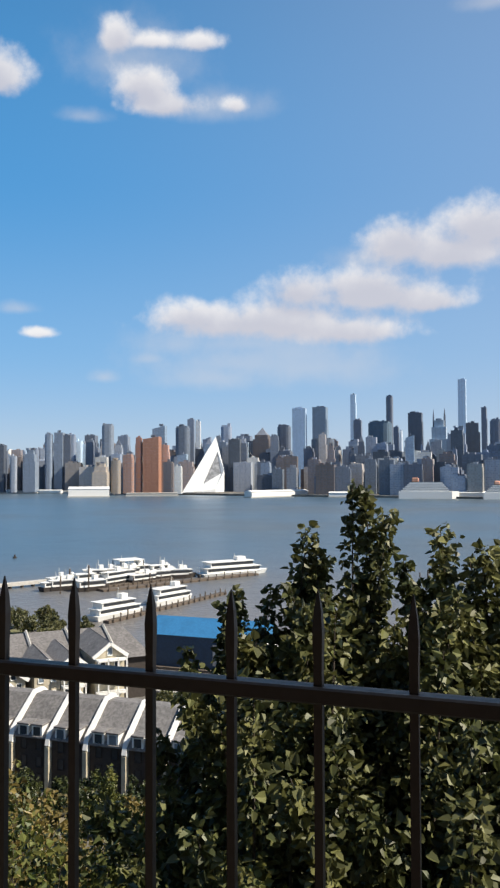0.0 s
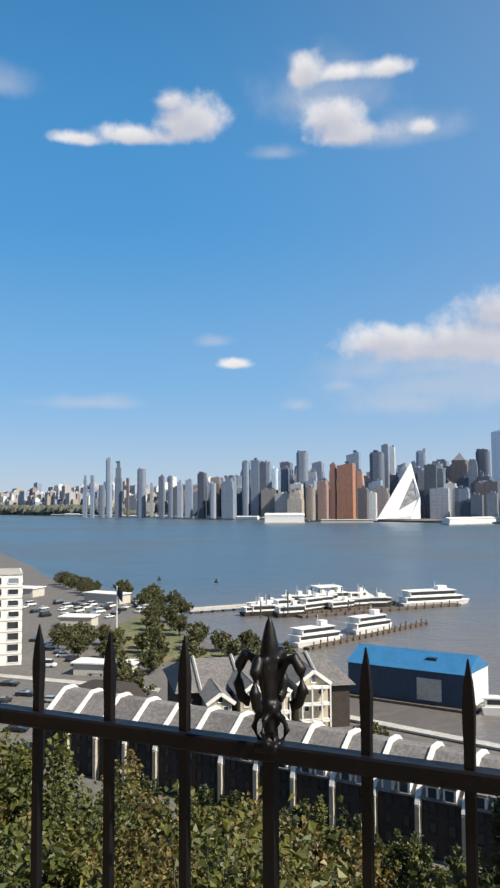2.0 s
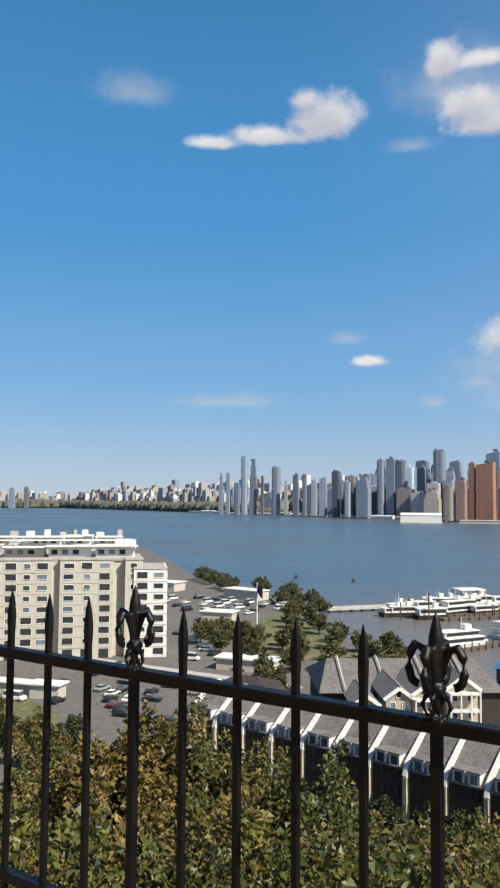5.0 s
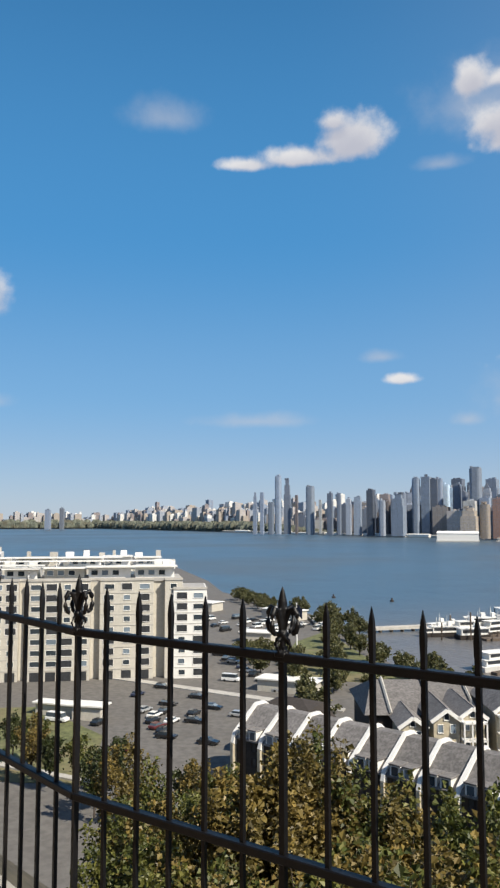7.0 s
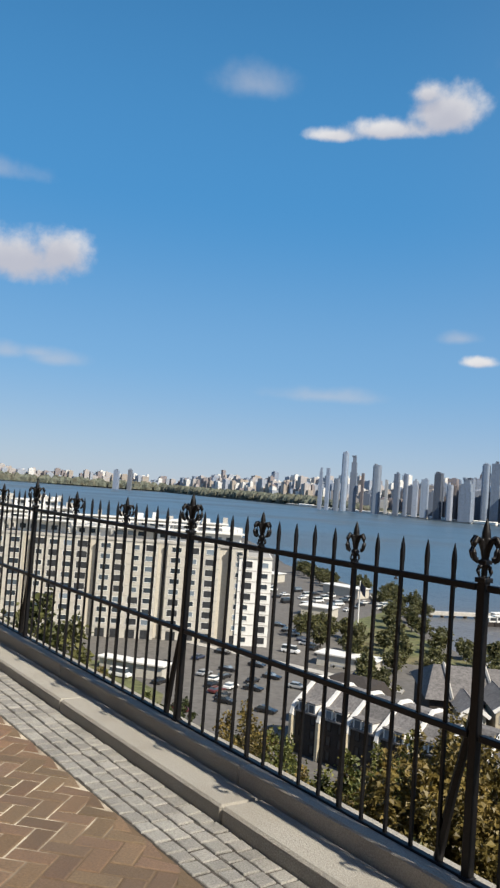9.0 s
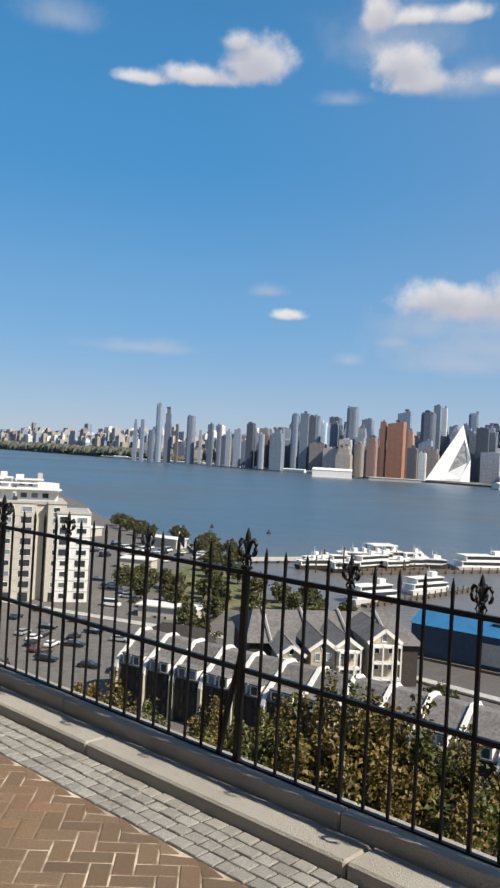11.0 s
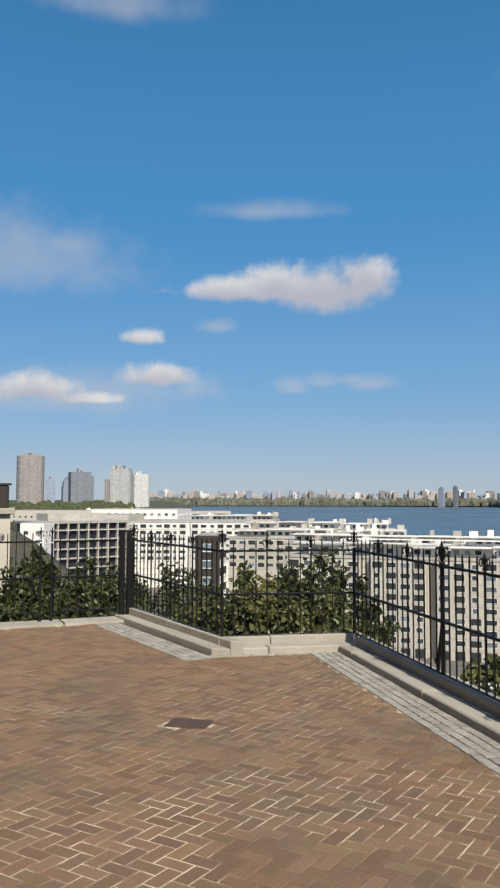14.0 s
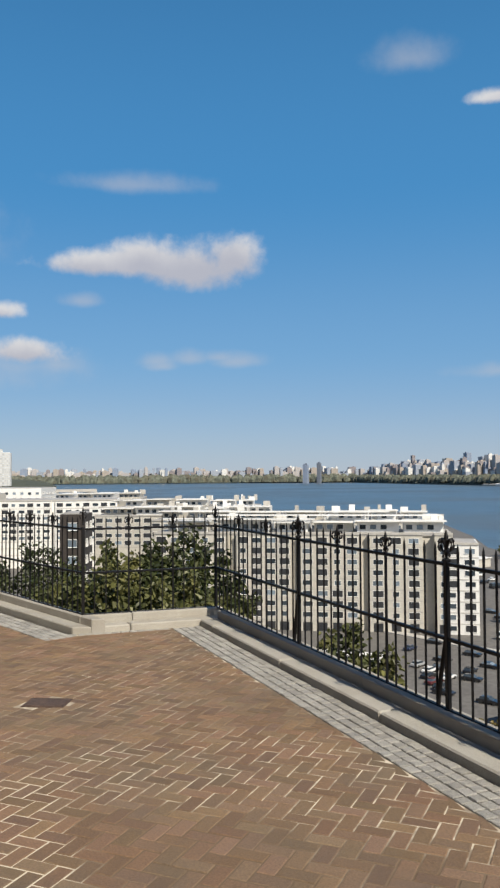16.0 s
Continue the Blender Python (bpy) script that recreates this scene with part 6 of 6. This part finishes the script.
def leaves_mesh(name, spots, size, mat, rnd, cup=0.25, droop=0.3, fine=False):
    """Many small folded leaves, each folded along its rib, with a pointed oval blade where they are seen from near by. spots: (point, outward)."""
    n = len(spots)
    pts = np.array([p for p, _ in spots])
    out = np.array([o for _, o in spots])
    rs = np.random.RandomState(rnd)
    d = out + rs.normal(0, 0.75, (n, 3))
    d[:, 2] -= droop
    d /= np.linalg.norm(d, axis=1)[:, None] + 1e-9
    up = rs.normal(0, 1, (n, 3)) + np.array([0, 0, 0.8])
    s = np.cross(d, up)
    s /= np.linalg.norm(s, axis=1)[:, None] + 1e-9
    nn = np.cross(s, d)
    L = size * rs.uniform(0.6, 1.35, n)[:, None]
    W = L * rs.uniform(0.32, 0.5, n)[:, None]
    if fine:
        sag = nn * L * -0.10
        v = np.stack([pts, pts + d * L * 0.30 + s * W * 0.95 + nn * L * cup * 0.8, pts + d * L * 0.68 + s * W * 0.72 + nn * L * cup * 0.55 + sag, pts + d * L + sag * 2.2, pts + d * L * 0.68 - s * W * 0.72 + nn * L * cup * 0.55 + sag, pts + d * L * 0.30 - s * W * 0.95 + nn * L * cup * 0.8], 1).reshape(-1, 3)
        i = np.arange(n)[:, None] * 6
        f = np.concatenate([np.concatenate([i, i + a, i + b], 1) for a, b in ((1, 2), (2, 3), (3, 4), (4, 5))])
        return pydata(name, v.tolist(), f.tolist(), mat)
    v = np.stack([pts, pts + d * L * 0.5 + s * W + nn * L * cup, pts + d * L, pts + d * L * 0.5 - s * W + nn * L * cup], 1).reshape(-1, 3)
    i = np.arange(n)[:, None] * 4
    f = np.concatenate([np.concatenate([i, i + 1, i + 2], 1), np.concatenate([i, i + 2, i + 3], 1)])
    return pydata(name, v.tolist(), f.tolist(), mat)


def grow(name, x, y, z, height, spread, shoots, per, size, mat, seed, label, category="tree", group="", upright=0.7, trunk=0.07, bare=0.25, fine=False):
    """A tree or shrub: a trunk that forks into limbs, each limb clothed with leaves, with gaps between the limbs."""
    rnd = random.Random(seed)
    ob = thing(name, pose(x, y, z), label, category, group)
    bm = bmesh.new()
    spots = []
    tops = []
    lean = Vector((rnd.uniform(-0.1, 0.1), rnd.uniform(-0.1, 0.1), 1)).normalized()
    fork = lean * height * bare
    tube(bm, [(0, 0, -0.3), tuple(fork * 0.5), tuple(fork)], [trunk, trunk * 0.85, trunk * 0.7], 7)
    for k in range(shoots):
        a = 6.283 * (k + rnd.uniform(-0.3, 0.3)) / shoots * 2.4
        r = spread * math.sqrt((k + 0.5) / shoots) * rnd.uniform(0.75, 1.1)
        h = height * (1 - (1 - upright) * (r / spread) ** 1.5) * rnd.uniform(0.86, 1.02)
        tip = Vector((r * math.cos(a), r * math.sin(a), h))
        start = fork * rnd.uniform(0.6, 1.0)
        midp = start.lerp(tip, 0.5) + Vector((rnd.uniform(-0.1, 0.1), rnd.uniform(-0.1, 0.1), -0.05)) * height * 0.5
        line = [start, start.lerp(midp, 0.5), midp, midp.lerp(tip, 0.55) + Vector((0, 0, 0.03 * height)), tip]
        tube(bm, [tuple(p) for p in line], [trunk * 0.5, trunk * 0.42, trunk * 0.32, trunk * 0.2, trunk * 0.06], 5)
        for j in range(per):
            t = rnd.uniform(0.12, 1.0) ** 0.8
            q = t * 4
            i = min(3, int(q))
            p = line[i].lerp(line[i + 1], q - i)
            wide = spread * (0.30 + 0.12 * math.sin(t * 9 + k)) * (1.12 - t * 0.75) * (0.85 if rnd.random() < 0.85 else 1.5)
            o = Vector((rnd.gauss(0, 1), rnd.gauss(0, 1), rnd.gauss(0.15, 0.7))).normalized()
            spots.append((tuple(p + o * wide * rnd.random() ** 0.5), tuple(o)))
    part("trunk", bm, BARK, ob, "bare branching trunk")
    part("crown", leaves_mesh("crown", spots, size, mat, seed, fine=fine), None, ob, "leafy crown")
    return ob


for k, (x, y, top, sp, sh) in enumerate(((14.05, 9.0, 1.32, 0.5, 9), (14.6, 9.0, 1.52, 0.5, 10), (14.95, 9.0, 1.38, 0.45, 8), (15.75, 9.0, 1.14, 0.62, 11), (13.6, 9.0, 0.62, 0.55, 10), (13.1, 9.0, 0.08, 0.5, 8), (15.25, 9.0, 0.92, 0.7, 12), (16.2, 9.0, 0.8, 0.7, 12), (14.4, 8.6, 0.55, 0.8, 12), (14.2, 8.9, 0.95, 0.5, 10), (15.0, 8.5, 0.7, 0.7, 12), (13.45, 8.3, 0.0, 0.6, 11), (15.6, 8.7, 0.75, 0.6, 12), (16.6, 8.6, 0.6, 0.8, 12), (14.75, 7.6, 0.3, 1.1, 14), (15.75, 7.7, 0.4, 1.1, 14), (17.05, 8.0, 0.65, 1.1, 13), (14.05, 7.3, -0.55, 1.0, 11), (17.65, 9.2, 1.25, 1.1, 13))):
    grow("tree", x, y, -7.6, top + 7.72, sp * 1.55, sh, 760, 0.088, LEAF_TREE, 3 + k, "dark green broad leaved tree growing up past the fence", "tree", "trees at the fence", upright=0.8, trunk=0.07, fine=True)


def shrub_top(x, y):
    """Shrub tops stay under the sight lines over the slope, with the car park left open."""
    r1, r2, r3 = math.hypot(x - 16.0, y - 0.35), math.hypot(x - 13.5, y + 0.7), math.hypot(x - 10.1, y + 3.3)
    fall = float(np.interp(math.degrees(math.atan2(16.0 - x, y - 0.35)), [22, 36, 50], [0.39, 0.35, 0.275]))
    return min(1.47 - 0.235 * r2, 1.8 - 0.262 * r3, 1.48 - fall * r1)


rs = random.Random(77)
made = 0
while made < 112:
    y = 1.8 + 13.5 * rs.random() ** 1.1
    x = rs.uniform(-12.0, 21.0)
    if x < 12.3 - 1.62 * (y + 1.2) or y < 1.8 + fence_line(x):
        continue
    foot = float(np.interp(y - fence_line(x), [0, 2, 8, 20, 40], [-0.5, -1.9, -7.5, -18, -32])) - 0.2
    top = shrub_top(x, y) + rs.uniform(-0.9, 0.1)
    tall = top - foot
    made += 1
    if tall < 0.7:
        continue
    warm = rs.random() < (0.4 if x < 10 else 0.18)
    grow("shrub", x, y, foot, tall, min(2.2, 0.34 * tall + 0.4), 9 + int(min(tall, 6)), 330, 0.05 + 0.0045 * y, LEAF_RUST if warm else LEAF_BUSH, 100 + made, "ochre and olive autumn shrub on the slope" if warm else "olive green leafy shrub on the slope", "shrub", "slope shrubs", upright=0.7, trunk=0.03, bare=0.3)
# tall shrubs that stand up before the terraced houses
for k, (x, y, top) in enumerate(((1.1, 9, -1.93), (0.5, 8.5, -2.42), (-0.2, 8, -2.99), (-0.9, 7.5, -3.51), (3.3, 8, -2.08), (5.2, 7, -1.82), (5.6, 7.5, -1.63), (5.9, 8, -1.36), (4.1, 6, -1.54), (5.7, 6, -1.78), (-6.3, 10, -3.44), (-3.7, 9, -3.66), (0.3, 9, -2.49), (0.2, 10, -1.98), (1.7, 9, -1.92), (3.0, 8, -1.67), (4.2, 7, -1.83), (4.2, 8, -1.82), (-0.2, 8, -3.4), (-2.1, 9, -3.98), (3.9, 9, -2.33), (2.6, 9, -2.44), (6.0, 8, -2.14), (-0.7, 10, -2.96), (3.3, 6.0, -1.45), (3.6, 6.35, -1.2), (3.9, 6.7, -1.18), (4.15, 7.0, -1.35), (4.6, 7.4, -1.75))):
    foot = float(np.interp(y - fence_line(x), [0, 2, 8, 20, 40], [-0.5, -1.9, -7.5, -18, -32])) - 0.2
    warm = k % 5 in (0, 3) or k > 23
    grow("shrub", x, y, foot, top - foot, 1.15, 15, 420, 0.085, LEAF_RUST if warm else LEAF_BUSH, 700 + k, "tall ochre autumn shrub on the slope" if warm else "tall olive green shrub on the slope", "shrub", "slope shrubs", upright=0.6, trunk=0.035, bare=0.3)
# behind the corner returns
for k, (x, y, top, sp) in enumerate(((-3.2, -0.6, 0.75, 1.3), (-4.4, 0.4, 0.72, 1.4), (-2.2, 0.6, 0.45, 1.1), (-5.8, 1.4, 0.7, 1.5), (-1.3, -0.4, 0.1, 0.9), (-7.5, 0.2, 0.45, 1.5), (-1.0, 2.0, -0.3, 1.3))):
    grow("shrub", x, y, -4.2, top + 4.2, sp, 15, 560, 0.095, LEAF_SHADE if k % 2 else LEAF_TREE, 300 + k, "dense green shrub behind the fence corner", "shrub", "corner shrubs", upright=0.8, trunk=0.04, fine=True)
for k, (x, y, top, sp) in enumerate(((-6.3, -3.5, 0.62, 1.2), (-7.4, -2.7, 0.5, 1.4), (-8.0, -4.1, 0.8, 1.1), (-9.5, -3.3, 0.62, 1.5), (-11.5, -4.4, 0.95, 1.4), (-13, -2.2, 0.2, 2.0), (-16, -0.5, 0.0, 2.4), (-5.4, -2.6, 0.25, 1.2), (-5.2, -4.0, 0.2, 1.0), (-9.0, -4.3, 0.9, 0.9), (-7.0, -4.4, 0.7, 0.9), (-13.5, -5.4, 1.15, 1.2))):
    grow("tree", x, y, -6.0, top + 6.0, sp, 14, 520, 0.11, LEAF_SHADE, 330 + k, "dark green tree below the gate fence", "tree", "", upright=0.75, trunk=0.07)


def park_tree(x, y, h, spread, seed, warm=False):
    grow("tree", x, y, LAND - 0.3, h, spread, 10, 150, 0.62, LEAF_FAR, seed, "round crowned park tree by the waterside", "tree", "park trees", upright=0.55, trunk=0.22, bare=0.3)


spots = [(-318, 276), (-306, 272), (-294, 277), (-282, 270), (-300, 262), (-272, 262), (-262, 268), (-254, 262), (-248, 256), (-268, 272), (-330, 284), (-345, 290), (-360, 297), (-245, 246), (-238, 250),
         (-196, 168), (-190, 160), (-184, 166), (-178, 172), (-186, 174), (-200, 176), (-172, 178), (-166, 172), (-158, 170), (-176, 186), (-186, 196), (-150, 163), (-146, 172), (-196, 204), (-206, 214), (-158, 186), (-165, 195),
         (-150, 188), (-128, 176), (-124, 170), (-98, 150), (-90, 140), (-62, 128), (-55, 118), (-140, 140), (-132, 134), (-122, 128), (-176, 156), (-168, 160), (-214, 226),
         (-232, 252), (-222, 244), (-226, 236), (-212, 236), (-204, 222), (-190, 208), (-180, 202), (-140, 182), (-134, 186), (-142, 192), (-118, 178), (-112, 172), (-106, 164), (-136, 160), (-144, 154), (-154, 150), (-330, 276), (-340, 280), (-352, 286), (-310, 266)]
for k, (x, y) in enumerate(spots):
    park_tree(x, y, rs.uniform(5.5, 9.0), rs.uniform(3.2, 5.2), 400 + k)
# trees at the slope foot before the terrace houses
for k in range(34):
    x = -135 + 4.6 * k + rs.uniform(-2, 2)
    grow("tree", x, 64 + rs.uniform(-8, 12) + 0.1 * (x + 60), -41.5, rs.uniform(8, 12.5), rs.uniform(2.4, 3.6), 10, 190, 0.42, (LEAF_SHADE, LEAF_BUSH, LEAF_SHADE, LEAF_RUST)[k % 4], 500 + k, "yellow green street tree before the terraced houses", "tree", "street trees", upright=0.6, trunk=0.15)

# trees between the slope and the fronts of the lower terraced houses, most with shade in the leaf colour
for k in range(26):
    x = -74 + 3.0 * k + rs.uniform(-2, 2)
    grow("tree", x, 84 + 0.1 * (x + 60) + rs.uniform(-7, 3), LAND - 0.2, rs.uniform(5, 8.5), rs.uniform(2.2, 3.4), 10, 200, 0.4, (LEAF_SHADE, LEAF_SHADE, LEAF_BUSH)[k % 3], 560 + k, "dark green tree in the shade before the terraced houses", "tree", "street trees", upright=0.6, trunk=0.15)

# ---- paving: setts and herringbone bricks ----


def sett_strip(a, b, side, near, courses=4):
    """Courses of granite setts along a to b, laid from the kerb front outwards."""
    a, b, side = Vector(a), Vector(b), Vector(side)
    along = (b - a).normalized()
    L = (b - a).length
    rnd = random.Random(int(a.x * 10))
    strip = thing("sett_strip", Matrix(), "four courses of grey granite setts beside the kerb", "pavement", kind="structure")
    verts, faces = [], []
    count = 0
    for c in range(courses):
        at = -rnd.uniform(0, 0.1)
        while at < L:
            w = rnd.uniform(0.085, 0.118)
            x0, x1 = max(at, 0) + 0.006, min(at + w, L) - 0.006
            y0, y1 = 0.004 + 0.0875 * c + 0.0055, 0.004 + 0.0875 * (c + 1) - 0.0055
            at += w
            if x1 - x0 < 0.03:
                continue
            z = rnd.uniform(0.002, 0.007)
            j = [rnd.uniform(-0.004, 0.004) for _ in range(8)]
            base = [(x0 + j[0], y0 + j[1]), (x1 + j[2], y0 + j[3]), (x1 + j[4], y1 + j[5]), (x0 + j[6], y1 + j[7])]
            cx, cy = (x0 + x1) / 2, (y0 + y1) / 2
            ring = [(p, q, -0.03) for p, q in base] + [(p, q, z - 0.004) for p, q in base] + [(cx + (p - cx) * 0.9, cy + (q - cy) * 0.9, z) for p, q in base]
            world = [tuple((a + along * p + side * q).to_3d() + Vector((0, 0, h))) for p, q, h in ring]
            fs = [(8, 9, 10, 11)] + [(k, (k + 1) % 4, 4 + (k + 1) % 4, 4 + k) for k in range(4)] + [(4 + k, 4 + (k + 1) % 4, 8 + (k + 1) % 4, 8 + k) for k in range(4)]
            mid = a + along * cx
            if near(mid) and count < 290:
                count += 1
                part("sett", pydata("sett", world, fs, SETT), None, strip)
            else:
                o = len(verts)
                verts += world
                faces += [tuple(o + i for i in f) for f in fs]
    if verts:
        tagged(part("setts", pydata("setts", verts, faces, SETTS), None, strip), kind="stuff")


bm = bmesh.new()
box(bm, 0.3, B0[0], -KF - 0.355, -KF + 0.02, -0.4, -0.003)
tagged(part("sett_bed", bm, JOINT), "dark joint bed below the granite setts", "pavement", kind="structure")
sett_strip((B0[0], -KF), (0.30, -KF), (0, -1), lambda m: 3.2 < m.x < 8.6)
bm = bmesh.new()
bs = Vector((math.sin(radians(SLANT)), -math.cos(radians(SLANT))))
prism(bm, [tuple(Vector(B1) + bs * (KF - 0.02)), tuple(Vector(B0) + bs * (KF - 0.02)), tuple(Vector(B0) + bs * (KF + 0.355)), tuple(Vector(B1) + bs * (KF + 0.355))], -0.4, -0.0028)
tagged(part("sett_bed", bm, JOINT), "dark joint bed below the granite setts", "pavement", kind="structure")
sett_strip(tuple(Vector(B1) + bs * KF), tuple(Vector(B0) + bs * KF), tuple(bs), lambda m: False)
cs = Vector((ck.y, -ck.x)) if ck.x > 0 else Vector((-ck.y, ck.x))
bm = bmesh.new()
e0, e1 = Vector((C2[0] + 0.6, C2[1] + 0.18)), Vector(C3)
prism(bm, [tuple(e0 + cs * (KF - 0.02)), tuple(e1 + cs * (KF - 0.02)), tuple(e1 + cs * (KF + 0.355)), tuple(e0 + cs * (KF + 0.355))], -0.4, -0.003)
tagged(part("sett_bed", bm, JOINT), "dark joint bed below the granite setts", "pavement", kind="structure")
sett_strip((0.29, -KF - 0.36), (0.215, C2[1] - 0.30), (1, 0), lambda m: False, 1)
sett_strip((C2[0] + 0.38 + cs.x * KF, C2[1] + 0.12 + cs.y * KF), (C3[0] + cs.x * KF + 0.1, C3[1] + cs.y * KF), tuple(cs), lambda m: False)


def herringbone():
    """Clay bricks on the skew in a herringbone, over the whole terrace."""
    bl, bw = 0.192, 0.096
    rnd = random.Random(8)
    c45 = math.sqrt(0.5)
    near, rest_v, rest_f = [], [], []
    gap = 0.0044

    def inside(x, y):
        if y > fence_line(x) * 0.985 - KF - 0.325:
            return False
        if x <= 0.30 and x > C3[0]:
            t = (x - C2[0]) / (C3[0] - C2[0])
            if y > C2[1] + t * (C3[1] - C2[1]) - KF - 0.355:
                return False
        if x <= C3[0] + 0.35 + (C3[1] - y) * 0.14:
            return False
        return -8.6 < y and x < 19.5

    def cut(px, py, pz):
        s = (px - C2[0]) * cs.x + (py - C2[1]) * cs.y
        if px < 0.3 and s < KF + 0.357:
            px, py = px + cs.x * (KF + 0.357 - s), py + cs.y * (KF + 0.357 - s)
        return (px, min(py, fence_line(px) - KF - 0.357 - 0.02 * (px > B0[0])), pz)

    def brick(u0, v0, u1, v1):
        cu, cv = (u0 + u1) / 2, (v0 + v1) / 2
        x, y = (cu - cv) * c45, (cu + cv) * c45
        if not inside(x, y):
            return
        if abs(x - 2.97) < 0.16 and abs(y + 2.45) < 0.17:
            return
        z = rnd.uniform(-0.0025, 0.0015)
        tx, ty = rnd.uniform(-0.006, 0.006), rnd.uniform(-0.006, 0.006)
        b = [(u0 + gap, v0 + gap), (u1 - gap, v0 + gap), (u1 - gap, v1 - gap), (u0 + gap, v1 - gap)]
        t = [(u0 + gap + 0.004, v0 + gap + 0.004), (u1 - gap - 0.004, v0 + gap + 0.004), (u1 - gap - 0.004, v1 - gap - 0.004), (u0 + gap + 0.004, v1 - gap - 0.004)]
        ring = [(p, q, -0.02) for p, q in b] + [(p, q, z - 0.003) for p, q in b] + [(p, q, z) for p, q in t]
        world = [((p - q) * c45, (p + q) * c45, h + (p - cu) * tx + (q - cv) * ty) for p, q, h in ring]
        # bricks cut along the setts
        world = [cut(*p) for p in world]
        near.append((x, y, world))

    n = 90
    for i in range(-n, n):
        for j in range(-n * 2, n * 2):
            # a herringbone cell: one brick along u, one along v, stepped on the diagonal
            u = i * bl * 2 + j * bw
            v = j * bw
            brick(u, v, u + bl, v + bw)
            brick(u + bl, v - bw, u + bl + bw, v - bw + bl)
    fs = [(8, 9, 10, 11)] + [(k, (k + 1) % 4, 4 + (k + 1) % 4, 4 + k) for k in range(4)] + [(4 + k, 4 + (k + 1) % 4, 8 + (k + 1) % 4, 8 + k) for k in range(4)]
    field = thing("brick_paving", Matrix(), "brown red clay bricks laid in a herringbone with sandy joints", "pavement", kind="structure")
    single = 0
    for x, y, world in near:
        if single < 300 and 5.2 < x < 7.6 and -2.9 < y < -0.66:
            single += 1
            part("brick", pydata("brick", world, fs, BRICK), None, field)
        else:
            o = len(rest_v)
            rest_v += world
            rest_f += [tuple(o + i for i in f) for f in fs]
    tagged(part("bricks", pydata("bricks", rest_v, rest_f, BRICKS), None, field), kind="stuff")


herringbone()
